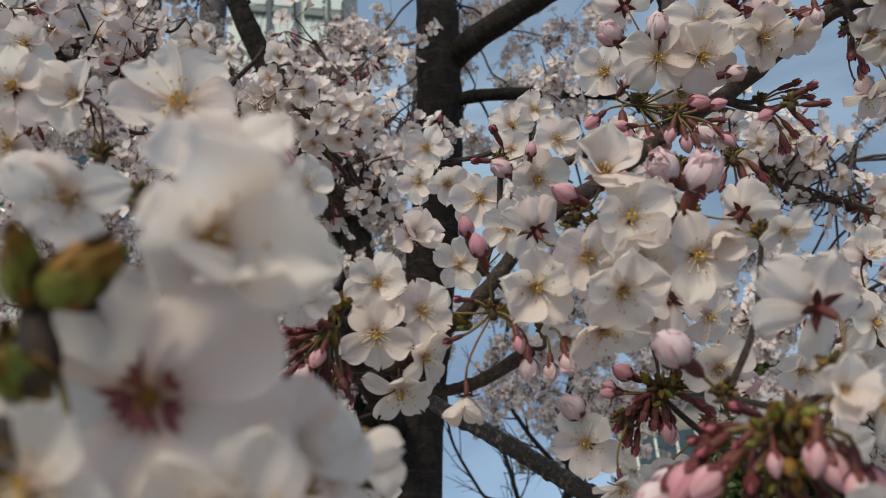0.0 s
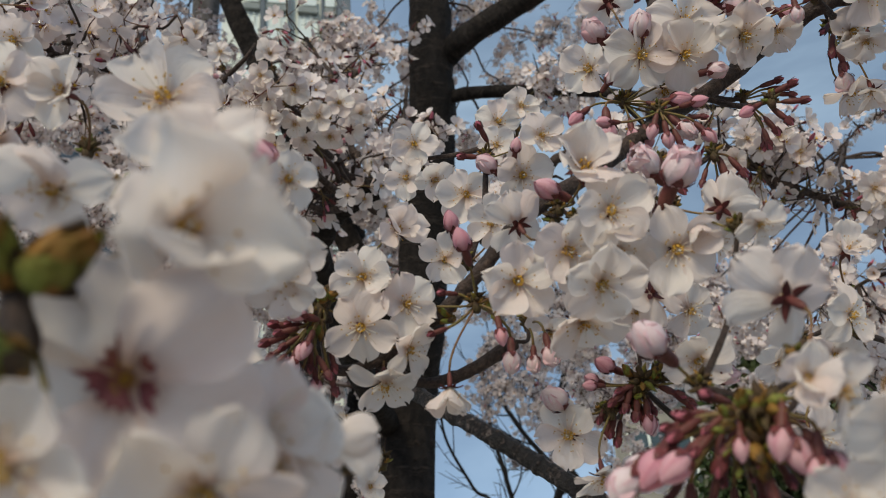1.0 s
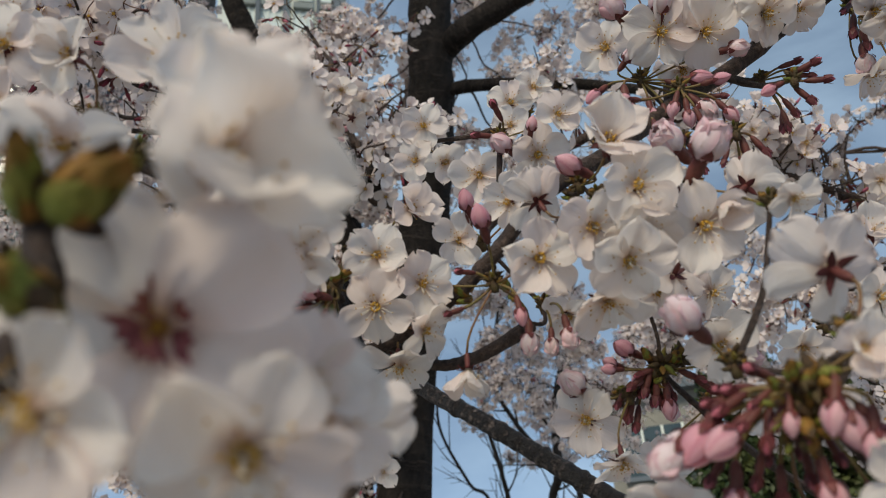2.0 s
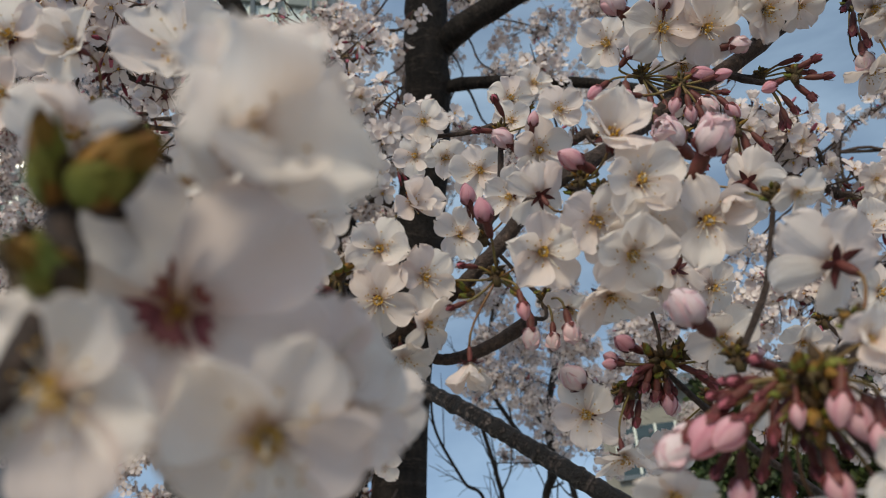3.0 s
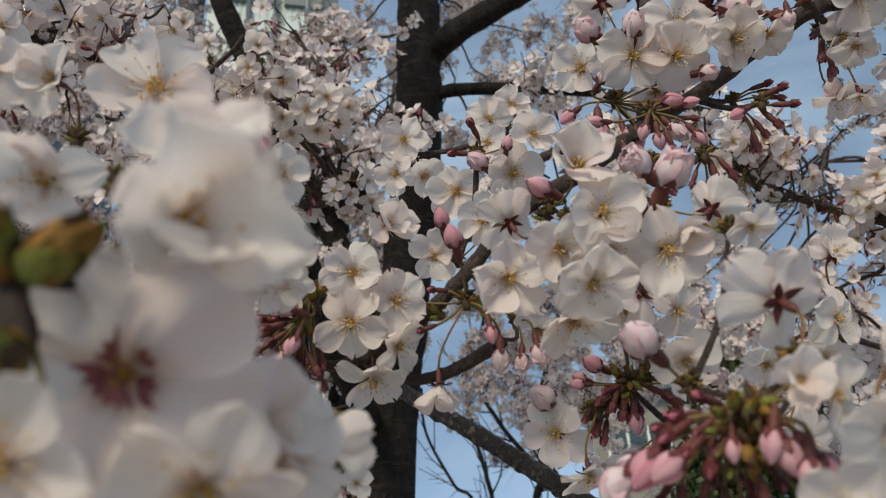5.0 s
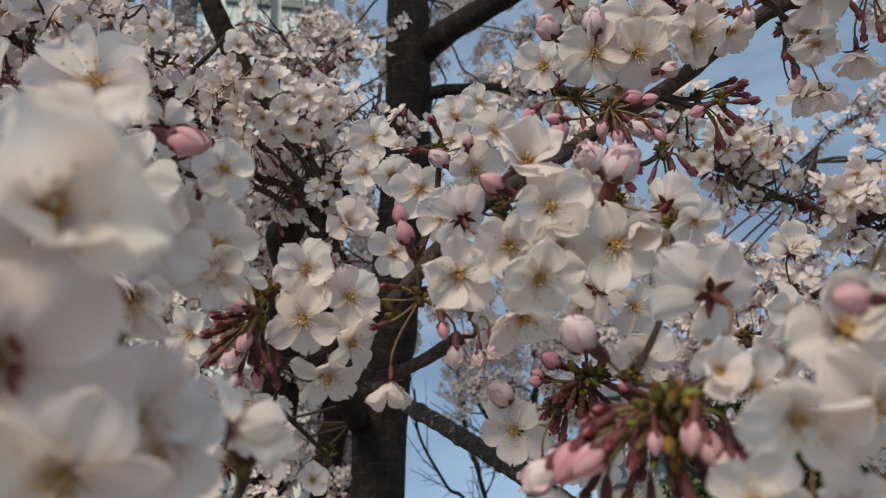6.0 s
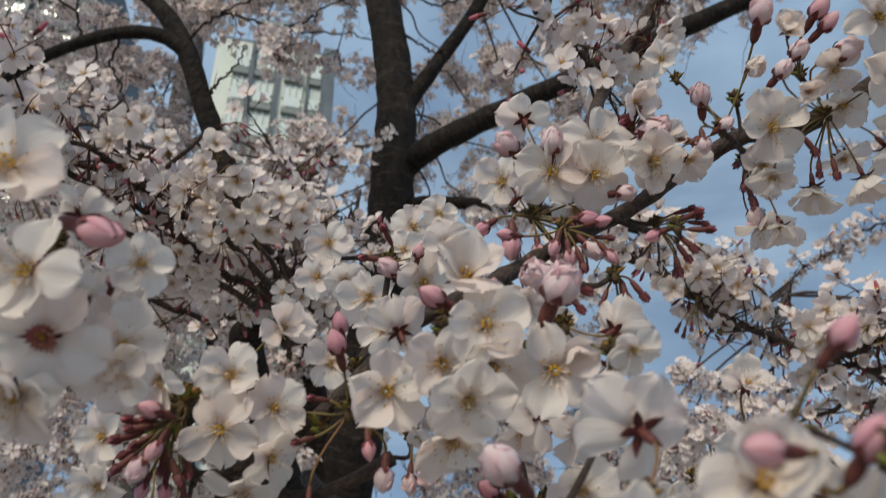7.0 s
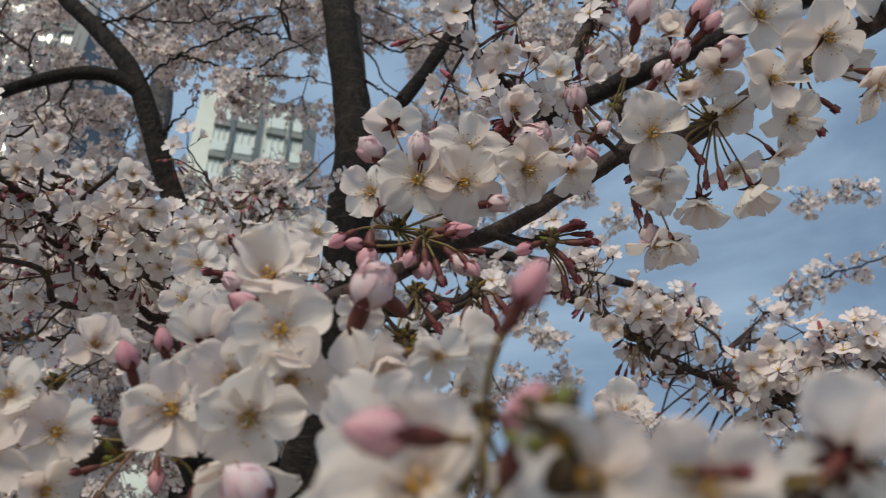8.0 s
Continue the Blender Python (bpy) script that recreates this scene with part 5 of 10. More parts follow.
mass.clump((-1.5556, 3.0855, 2.7754), 0.114, 20, None)
mass.clump((-1.3698, 2.3891, 3.6063), 0.140, 20, None)
mass.clump((-1.2166, 2.4922, 3.3823), 0.137, 20, None)
mass.clump((-1.1445, 2.3197, 3.0169), 0.115, 20, None)
mass.clump((-1.0673, 2.4081, 2.9311), 0.101, 20, None)
mass.clump((-1.0279, 2.4830, 2.7806), 0.100, 20, None)
mass.clump((-1.0563, 2.6124, 2.5086), 0.124, 20, None)
mass.clump((-1.0820, 2.6031, 3.7493), 0.158, 20, None)
mass.clump((-0.9882, 2.3219, 3.2407), 0.136, 20, None)
mass.clump((-1.1019, 2.7921, 3.3860), 0.119, 20, None)
mass.clump((-0.9097, 2.5499, 2.9858), 0.119, 20, None)
mass.clump((-1.0494, 2.9026, 2.8282), 0.124, 20, None)
mass.clump((-0.7415, 2.4381, 2.4589), 0.093, 20, None)
mass.clump((-0.9028, 2.4109, 3.5780), 0.164, 20, None)
mass.clump((-0.6599, 2.2511, 3.1726), 0.136, 20, (-0.3972, 1.8484, 3.0882))
mass.clump((-0.7802, 2.6441, 3.2916), 0.161, 20, None)
mass.clump((-0.6253, 2.3037, 2.9091), 0.116, 20, None)
mass.clump((-0.7563, 2.7316, 2.8951), 0.150, 20, None)
mass.clump((-0.7687, 2.7950, 2.6826), 0.139, 20, None)
mass.clump((-0.5564, 2.3920, 3.3361), 0.122, 20, (-0.4142, 1.8302, 3.1268))
mass.clump((-0.6182, 2.4745, 3.2436), 0.144, 20, None)
mass.clump((-0.4328, 2.2290, 2.8710), 0.127, 20, None)
mass.clump((-0.4999, 2.7010, 2.7351), 0.148, 20, None)
mass.clump((-0.6208, 3.1187, 2.7650), 0.135, 20, None)
mass.clump((-0.3901, 2.2031, 3.4623), 0.141, 20, None)
mass.clump((-0.4142, 2.4330, 3.3910), 0.145, 20, (-0.4057, 1.8393, 3.1075))
mass.clump((-0.3946, 2.4381, 3.0966), 0.150, 20, None)
mass.clump((-0.4126, 2.9219, 3.1385), 0.115, 20, None)
mass.clump((-0.3534, 2.2857, 2.6816), 0.138, 20, (0.0302, 2.0728, 2.5463))
mass.clump((-0.3317, 2.7496, 2.5562), 0.112, 20, None)
mass.clump((-0.2377, 2.5755, 3.6392), 0.185, 20, (0.1153, 1.9835, 3.5752))
mass.clump((-0.2272, 2.4084, 3.0463), 0.121, 20, None)
mass.clump((-0.0647, 2.4298, 2.8778), 0.118, 20, None)
mass.clump((-0.2031, 2.9911, 2.9204), 0.116, 20, None)
mass.clump((-0.1010, 3.0674, 2.8089), 0.172, 20, None)
mass.clump((0.0330, 2.4916, 3.5909), 0.142, 20, None)
mass.clump((-0.0199, 2.3348, 2.7696), 0.110, 20, (0.0477, 2.0355, 2.6600))
mass.clump((0.0422, 2.9081, 2.9601), 0.125, 20, None)
mass.clump((0.0547, 2.6396, 2.5001), 0.099, 20, None)
mass.clump((-1.9626, 2.6054, 3.8937), 0.185, 22, None)
mass.clump((-1.7271, 2.7315, 3.5369), 0.134, 22, None)
mass.clump((-1.4200, 2.6653, 2.8188), 0.145, 22, None)
mass.clump((-1.5027, 2.7992, 2.4643), 0.122, 22, None)
mass.clump((-1.6088, 2.2759, 4.1587), 0.196, 22, None)
mass.clump((-1.5331, 2.6000, 3.7557), 0.195, 22, None)
mass.clump((-1.5380, 2.5313, 3.4447), 0.185, 22, None)
mass.clump((-1.3273, 2.6411, 3.1639), 0.175, 22, None)
mass.clump((-1.6313, 3.0923, 3.0616), 0.138, 22, None)
mass.clump((-1.5296, 3.2892, 2.5854), 0.170, 22, None)
mass.clump((-1.3989, 3.2390, 2.3522), 0.176, 22, None)
mass.clump((-1.5421, 2.0339, 4.8312), 0.212, 22, None)
mass.clump((-1.2261, 1.9374, 4.4139), 0.145, 22, None)
mass.clump((-1.3775, 2.3046, 4.3086), 0.198, 22, None)
mass.clump((-1.3267, 2.4100, 3.7067), 0.127, 22, None)
mass.clump((-1.2307, 3.1954, 2.8092), 0.142, 22, None)
mass.clump((-1.1813, 3.0462, 2.4416), 0.146, 22, None)
mass.clump((-1.0439, 2.2648, 4.0715), 0.163, 22, None)
mass.clump((-0.8880, 2.4702, 3.1189), 0.139, 22, None)
mass.clump((-1.0259, 3.1294, 2.8696), 0.194, 22, None)
mass.clump((-1.0285, 3.2552, 2.7011), 0.130, 22, None)
mass.clump((-0.8529, 3.4055, 2.3447), 0.160, 22, None)
mass.clump((-0.7297, 2.1382, 4.2150), 0.201, 22, None)
mass.clump((-0.7544, 2.6039, 3.6878), 0.185, 22, None)
mass.clump((-0.8618, 2.9073, 3.4001), 0.166, 22, None)
mass.clump((-0.7057, 2.5774, 2.9305), 0.121, 22, None)
mass.clump((-0.7115, 2.9227, 2.5358), 0.122, 22, None)
mass.clump((-0.5405, 2.9714, 2.4094), 0.142, 22, None)
mass.clump((-0.5153, 2.1634, 4.6264), 0.202, 22, (-0.0139, 1.7612, 4.6127))
mass.clump((-0.6075, 2.2927, 4.5313), 0.224, 22, None)
mass.clump((-0.4941, 2.5066, 3.6145), 0.199, 22, None)
mass.clump((-0.4015, 2.8592, 3.2636), 0.157, 22, None)
mass.clump((-0.4756, 2.5452, 2.9452), 0.154, 22, (-0.3379, 1.9024, 2.9731))
mass.clump((-0.3247, 1.9753, 4.6668), 0.149, 22, (-0.0139, 1.7612, 4.6127))
mass.clump((-0.2190, 2.5238, 3.7815), 0.191, 22, None)
mass.clump((-0.2105, 2.6113, 3.4266), 0.127, 22, (0.1252, 2.0012, 3.4238))
mass.clump((-0.1108, 2.8949, 3.0441), 0.198, 22, None)
mass.clump((-0.2448, 2.9749, 2.3632), 0.152, 22, None)
mass.clump((-0.0217, 2.7749, 2.8477), 0.148, 22, None)
mass.clump((-0.8513, 2.0012, 4.7183), 0.132, 15, None)
mass.clump((-0.8482, 1.9915, 4.6425), 0.115, 15, None)
mass.clump((-0.8917, 2.1556, 4.5098), 0.145, 15, None)
mass.clump((-0.7549, 2.1584, 4.2107), 0.100, 15, (-0.9798, 1.6209, 3.9778))
mass.clump((-0.6102, 1.8058, 4.5150), 0.122, 15, None)
mass.clump((-0.5130, 1.6047, 4.0615), 0.086, 15, (-0.8530, 1.6372, 3.8082))
mass.clump((-0.4747, 1.7293, 3.8869), 0.088, 15, (-0.2755, 1.6552, 3.6750))
mass.clump((-0.5027, 2.0216, 3.9516), 0.116, 15, None)
mass.clump((-0.4986, 2.0309, 4.9138), 0.154, 15, (-0.0204, 1.7365, 4.8926))
mass.clump((-0.3807, 1.8855, 4.4173), 0.104, 15, (-0.0095, 1.7777, 4.4260))
mass.clump((-0.4845, 2.1701, 4.5684), 0.124, 15, None)
mass.clump((-0.2746, 1.7949, 3.8398), 0.100, 15, (-0.1955, 1.6518, 3.7450))
mass.clump((-0.1646, 1.7281, 4.3580), 0.126, 15, None)
mass.clump((-0.2787, 2.1267, 4.8149), 0.118, 15, None)
mass.clump((-0.3181, 2.2676, 4.7270), 0.106, 15, None)
mass.clump((-0.2351, 2.3314, 4.3012), 0.136, 15, None)
mass.clump((-0.1646, 1.9960, 4.8588), 0.155, 15, (-0.0183, 1.7447, 4.7993))
mass.clump((-0.0807, 2.1223, 4.8834), 0.143, 15, (0.1110, 1.8975, 4.7813))
mass.clump((-0.0531, 2.1662, 4.4387), 0.112, 15, (0.0869, 1.9191, 4.4336))
mass.clump((-0.0818, 1.9636, 4.0621), 0.107, 15, (0.0840, 1.9380, 4.0901))
mass.finish("crown_blossoms", cherry, "dense white cherry blossom on fine dark twigs")

mass = Mass(31)
mass.clump((-1.2500, 2.5762, 4.5023), 0.154, 16, None)
mass.clump((-0.7564, 2.4390, 4.6318), 0.178, 16, None)
mass.clump((-0.6558, 2.7216, 3.9167), 0.111, 16, None)
mass.clump((-0.9081, 2.7473, 4.1342), 0.161, 14, None)
mass.clump((-2.4186, 2.4168, 5.2180), 0.173, 22, None)
mass.clump((-2.2302, 2.5631, 4.8465), 0.193, 22, None)
mass.clump((-2.1955, 2.6670, 4.8054), 0.230, 22, None)
mass.clump((-1.9885, 2.6728, 4.1297), 0.142, 22, None)
mass.clump((-1.7776, 3.2195, 3.0175), 0.174, 22, None)
mass.clump((-1.7712, 3.4241, 2.5050), 0.171, 22, None)
mass.clump((-1.9088, 2.2546, 5.0128), 0.191, 22, None)
mass.clump((-1.8909, 2.5601, 5.0725), 0.215, 22, None)
mass.clump((-1.8070, 2.8156, 4.2392), 0.203, 22, None)
mass.clump((-1.4934, 3.1775, 2.9651), 0.166, 22, None)
mass.clump((-1.4246, 2.6351, 4.2704), 0.210, 22, None)
mass.clump((-1.5033, 3.1227, 3.8775), 0.229, 22, None)
mass.clump((-1.3452, 3.0768, 3.5068), 0.141, 22, None)
mass.clump((-1.4757, 3.1803, 3.2321), 0.135, 22, None)
mass.clump((-1.3307, 3.5645, 2.6721), 0.181, 22, None)
mass.clump((-1.3267, 2.2370, 5.3037), 0.203, 22, None)
mass.clump((-1.4225, 2.4987, 4.9945), 0.156, 22, None)
mass.clump((-1.2432, 2.7845, 4.3437), 0.163, 22, None)
mass.clump((-1.2714, 3.0319, 4.0287), 0.188, 22, None)
mass.clump((-1.0543, 3.0216, 3.6340), 0.215, 22, None)
mass.clump((-1.1024, 3.3868, 3.2601), 0.200, 22, None)
mass.clump((-0.9685, 2.1523, 5.1308), 0.233, 22, None)
mass.clump((-1.0824, 2.2985, 4.9329), 0.234, 22, None)
mass.clump((-0.9040, 2.6288, 4.1327), 0.205, 22, None)
mass.clump((-0.8987, 3.3792, 2.8570), 0.139, 22, None)
mass.clump((-0.5290, 2.9777, 3.8294), 0.148, 22, None)
mass.clump((-0.6087, 3.3579, 2.8970), 0.150, 22, None)
mass.clump((-0.5209, 3.5678, 2.8676), 0.151, 22, None)
mass.clump((-0.4331, 3.5784, 2.4742), 0.182, 22, None)
mass.clump((-0.5274, 2.4964, 5.1845), 0.247, 22, None)
mass.clump((-0.4494, 2.4526, 4.5598), 0.218, 22, None)
mass.clump((-0.1849, 3.0527, 3.3726), 0.140, 22, None)
mass.clump((-0.1679, 3.5526, 2.6613), 0.211, 22, None)
mass.clump((-0.0796, 2.3830, 4.7164), 0.202, 22, None)
mass.clump((-2.9733, 3.1877, 5.6337), 0.296, 26, None)
mass.clump((-2.6001, 3.3479, 5.3049), 0.230, 26, None)
mass.clump((-2.3622, 3.6451, 4.3364), 0.299, 26, None)
mass.clump((-2.3876, 3.6022, 3.6644), 0.259, 26, None)
mass.clump((-2.2599, 4.2301, 3.3707), 0.231, 26, None)
mass.clump((-2.4101, 4.4929, 2.9598), 0.237, 26, None)
mass.clump((-2.8842, 3.1618, 6.9931), 0.324, 26, None)
mass.clump((-2.0228, 3.0136, 5.2661), 0.213, 26, None)
mass.clump((-2.2643, 3.6168, 5.4705), 0.227, 26, None)
mass.clump((-2.1518, 3.1601, 4.5545), 0.242, 26, None)
mass.clump((-1.9496, 3.4710, 3.9770), 0.204, 26, None)
mass.clump((-1.9172, 3.7644, 3.6313), 0.278, 26, None)
mass.clump((-2.3608, 4.5094, 3.7496), 0.209, 26, None)
mass.clump((-2.0236, 4.3292, 3.0727), 0.195, 26, None)
mass.clump((-1.9814, 5.1397, 2.8463), 0.327, 26, None)
mass.clump((-1.6921, 2.7287, 6.0720), 0.315, 26, None)
mass.clump((-1.9638, 3.0789, 5.6687), 0.334, 26, None)
mass.clump((-1.6110, 3.2443, 4.8822), 0.229, 26, None)
mass.clump((-1.5734, 3.1529, 4.6485), 0.217, 26, None)
mass.clump((-1.7505, 3.5626, 4.3617), 0.245, 26, None)
mass.clump((-1.5123, 3.8777, 3.9385), 0.297, 26, None)
mass.clump((-1.4115, 3.6434, 3.3943), 0.263, 26, None)
mass.clump((-1.7786, 5.0172, 3.1828), 0.288, 26, None)
mass.clump((-1.8298, 5.0313, 2.6658), 0.213, 26, None)
mass.clump((-1.4773, 2.8356, 5.8541), 0.229, 26, None)
mass.clump((-1.3337, 2.7057, 5.4498), 0.215, 26, None)
mass.clump((-1.6301, 3.7552, 5.5847), 0.256, 26, None)
mass.clump((-1.3249, 3.9706, 5.0612), 0.247, 26, None)
mass.clump((-1.3259, 3.6397, 4.4007), 0.302, 26, None)
mass.clump((-1.0756, 3.9217, 4.0018), 0.222, 26, None)
mass.clump((-1.1827, 4.6019, 3.8896), 0.349, 26, None)
mass.clump((-1.1505, 4.7551, 3.0331), 0.300, 26, None)
mass.clump((-1.3298, 4.8956, 2.6942), 0.239, 26, None)
mass.clump((-0.9813, 2.7628, 6.1271), 0.294, 26, None)
mass.clump((-0.6892, 2.7916, 5.0987), 0.263, 26, None)
mass.clump((-1.0894, 4.1207, 4.6053), 0.335, 26, None)
mass.clump((-0.7173, 3.7345, 3.8948), 0.212, 26, None)
mass.clump((-1.0066, 4.5187, 3.6777), 0.256, 26, None)
mass.clump((-0.7611, 5.0293, 3.1963), 0.234, 26, None)
mass.clump((-0.8545, 4.7910, 2.9241), 0.204, 26, None)
mass.clump((-0.2523, 2.9239, 6.6397), 0.261, 26, None)
mass.clump((-0.3131, 3.4209, 6.2534), 0.331, 26, None)
mass.clump((-0.5122, 4.4240, 4.1695), 0.230, 26, None)
mass.clump((-0.1414, 4.4827, 3.6047), 0.256, 26, None)
mass.clump((-0.3971, 4.3892, 3.2710), 0.303, 26, None)
mass.clump((-0.4569, 4.8095, 2.9821), 0.253, 26, None)
mass.clump((0.0259, 3.3729, 3.9489), 0.156, 14, None)
mass.clump((0.0387, 3.1422, 3.6342), 0.160, 14, None)
mass.finish("crown_blossoms", cherry_three, "dense white cherry blossom on fine dark twigs")

mass = Mass(32)
mass.clump((0.0878, 1.7504, 4.6866), 0.132, 22, (-0.0161, 1.7530, 4.7060))
mass.clump((0.0813, 2.0072, 4.4384), 0.177, 22, (0.0869, 1.9191, 4.4336))
mass.clump((0.0728, 2.4523, 3.7138), 0.187, 22, None)
mass.clump((0.0722, 1.8054, 4.5239), 0.088, 12, (-0.0117, 1.7695, 4.5193))
mass.clump((0.1817, 1.5314, 3.9168), 0.069, 12, (0.0256, 1.6326, 3.9596))
mass.clump((0.0884, 2.2107, 4.3486), 0.131, 12, (0.0789, 1.9263, 4.3178))
mass.clump((0.1099, 2.2195, 3.9182), 0.103, 12, None)
mass.clump((0.3131, 1.4655, 4.1802), 0.085, 12, (0.5481, 1.6754, 4.1146))
mass.clump((0.3133, 1.9079, 4.0166), 0.093, 12, (0.0886, 1.9420, 4.0053))
mass.clump((0.6017, 1.8334, 4.6378), 0.094, 12, (0.7182, 1.6562, 4.5486))
mass.clump((0.5487, 1.8453, 4.3247), 0.118, 12, None)
mass.clump((0.5586, 2.1160, 4.5741), 0.110, 12, (0.6969, 1.6586, 4.4943))
mass.clump((0.6539, 2.4622, 4.1761), 0.139, 12, None)
mass.clump((0.7200, 1.7421, 4.5064), 0.096, 12, (0.6969, 1.6586, 4.4943))
mass.clump((0.6116, 1.8372, 4.2309), 0.088, 12, (0.5907, 1.6706, 4.2231))
mass.clump((0.7508, 2.2980, 4.2027), 0.098, 12, (0.5907, 1.6706, 4.2231))
mass.clump((0.8855, 1.7980, 4.6476), 0.086, 12, None)
mass.clump((0.9576, 2.0113, 4.8930), 0.114, 12, (0.7182, 1.6562, 4.5486))
mass.clump((0.6751, 1.4536, 3.6733), 0.096, 12, (0.4743, 1.6663, 3.6304))
mass.clump((0.7185, 1.7073, 3.7841), 0.071, 12, (0.4743, 1.6663, 3.6304))
mass.clump((0.8760, 2.1575, 3.9785), 0.124, 12, (0.5481, 1.6754, 4.1146))
mass.clump((0.8462, 1.1969, 3.7788), 0.060, 12, (1.0374, 1.3483, 3.3298))
mass.clump((1.0817, 1.8096, 4.2481), 0.083, 12, (0.6544, 1.6634, 4.3858))
mass.clump((1.0973, 1.9059, 3.9792), 0.123, 12, None)
mass.clump((1.1580, 2.2239, 4.0193), 0.099, 12, None)
mass.clump((0.0454, 2.3838, 4.0505), 0.091, 12, (0.0863, 1.9400, 4.0477))
mass.clump((0.2142, 2.4444, 3.7041), 0.118, 12, (0.1120, 1.9776, 3.6256))
mass.clump((0.2196, 2.4998, 3.2549), 0.078, 12, (0.1252, 2.0012, 3.4238))
mass.clump((0.3711, 2.3118, 4.0028), 0.087, 12, None)
mass.clump((0.2919, 2.1553, 3.5502), 0.090, 12, (0.1186, 1.9894, 3.5247))
mass.clump((0.3318, 2.1584, 3.2678), 0.080, 12, (0.1252, 2.0012, 3.4238))
mass.clump((0.3162, 2.2152, 3.0315), 0.107, 12, (0.1835, 1.8779, 3.0022))
mass.clump((0.2786, 1.8384, 2.6597), 0.080, 12, (0.3715, 1.7772, 2.9268))
mass.clump((0.4265, 2.2053, 3.7460), 0.087, 12, (0.1087, 1.9717, 3.6761))
mass.clump((0.5563, 2.2575, 3.5184), 0.084, 12, (0.1219, 1.9953, 3.4742))
mass.clump((0.3515, 1.6318, 2.8538), 0.081, 12, (0.4340, 1.7416, 2.8940))
mass.clump((0.4294, 1.8372, 2.9063), 0.084, 12, None)
mass.clump((0.7495, 2.2142, 3.7383), 0.101, 12, (0.4132, 1.7218, 3.8253))
mass.clump((0.6812, 2.0223, 3.4315), 0.079, 12, None)
mass.clump((0.6605, 2.5013, 3.4698), 0.098, 12, None)
mass.clump((0.7152, 2.4138, 3.1863), 0.085, 12, None)
mass.clump((0.8883, 1.4309, 4.1964), 0.089, 10, (0.6332, 1.6658, 4.3316))
mass.clump((0.8848, 1.5519, 4.0698), 0.074, 10, (0.5694, 1.6730, 4.1688))
mass.clump((0.8131, 1.4742, 3.6436), 0.079, 10, (0.8715, 1.4331, 3.2942))
mass.clump((1.4198, 1.5038, 4.1740), 0.089, 10, None)
mass.clump((1.7058, 2.0525, 4.5315), 0.100, 10, None)
mass.clump((1.2464, 1.1698, 3.8430), 0.088, 10, (1.3977, 1.2194, 3.4552))
mass.clump((2.0148, 1.8230, 4.4643), 0.123, 10, None)
mass.clump((1.9325, 1.7941, 4.0762), 0.107, 10, None)
mass.clump((0.7460, 1.6199, 2.1960), 0.084, 14, (0.8243, 1.3879, 2.1199))
mass.clump((1.0092, 2.2399, 2.1570), 0.076, 14, None)
mass.clump((0.6583, 1.3853, 1.8957), 0.046, 14, (0.8243, 1.3879, 2.1199))
mass.clump((0.7479, 1.3972, 2.1106), 0.057, 14, (0.8243, 1.3879, 2.1199))
mass.clump((1.2767, 2.3670, 2.3122), 0.118, 14, (1.2381, 1.8495, 2.7430))
mass.clump((0.9212, 1.4995, 2.1348), 0.058, 14, (0.8243, 1.3879, 2.1199))
mass.clump((0.8044, 1.3249, 1.9883), 0.053, 14, (0.8411, 1.3620, 2.1212))
mass.clump((0.9179, 1.5486, 1.8952), 0.068, 14, (0.8243, 1.3879, 2.1199))
mass.clump((1.3562, 2.1340, 2.1597), 0.103, 14, None)
mass.clump((0.8083, 1.2499, 1.8582), 0.058, 14, (0.9148, 1.1959, 2.1016))
mass.clump((1.7933, 2.3797, 2.4040), 0.082, 14, None)
mass.clump((1.1699, 1.6331, 1.9339), 0.062, 14, (0.8243, 1.3879, 2.1199))
mass.clump((0.9705, 1.1181, 1.9954), 0.045, 14, (0.9632, 1.0131, 2.0040))
mass.clump((1.8087, 2.3084, 2.2861), 0.077, 14, None)
mass.clump((1.6159, 2.1204, 2.0054), 0.088, 14, None)
mass.clump((0.8816, 2.9060, 2.5919), 0.114, 14, None)
mass.clump((0.9537, 2.4885, 2.5832), 0.085, 14, None)
mass.clump((1.0426, 3.0291, 2.5275), 0.082, 14, None)
mass.clump((1.0179, 2.4568, 2.5906), 0.076, 14, (1.2381, 1.8495, 2.7430))
mass.clump((1.1104, 2.5536, 2.3932), 0.079, 14, None)
mass.clump((1.5065, 1.4326, 2.4620), 0.042, 6, (1.0817, 1.6425, 2.5696))
mass.clump((1.3764, 1.6884, 2.1531), 0.053, 8, (1.0426, 1.5907, 2.5262))
mass.clump((2.0446, 2.2169, 2.3565), 0.078, 8, None)
mass.clump((0.1012, 1.7272, 4.6975), 0.140, 15, (-0.0161, 1.7530, 4.7060))
mass.clump((0.0773, 2.3037, 4.5927), 0.110, 15, None)
mass.clump((0.3941, 1.9174, 5.0810), 0.102, 15, (0.1110, 1.8975, 4.7813))
mass.clump((0.2706, 1.8406, 4.2707), 0.102, 15, None)
mass.clump((0.6589, 1.9166, 5.2512), 0.114, 15, None)
mass.clump((0.5216, 1.9294, 4.3497), 0.092, 15, (0.6119, 1.6682, 4.2773))
mass.clump((0.4803, 1.9408, 4.0350), 0.117, 15, (0.4890, 1.6925, 3.9820))
mass.clump((0.7342, 1.9551, 4.2900), 0.105, 15, None)
mass.clump((0.7759, 1.7837, 3.8943), 0.106, 15, (0.5079, 1.6851, 4.0212))
mass.clump((1.1338, 1.8088, 5.0021), 0.124, 15, (0.7182, 1.6562, 4.5486))
mass.clump((0.8789, 1.6558, 4.3271), 0.099, 15, (0.6544, 1.6634, 4.3858))
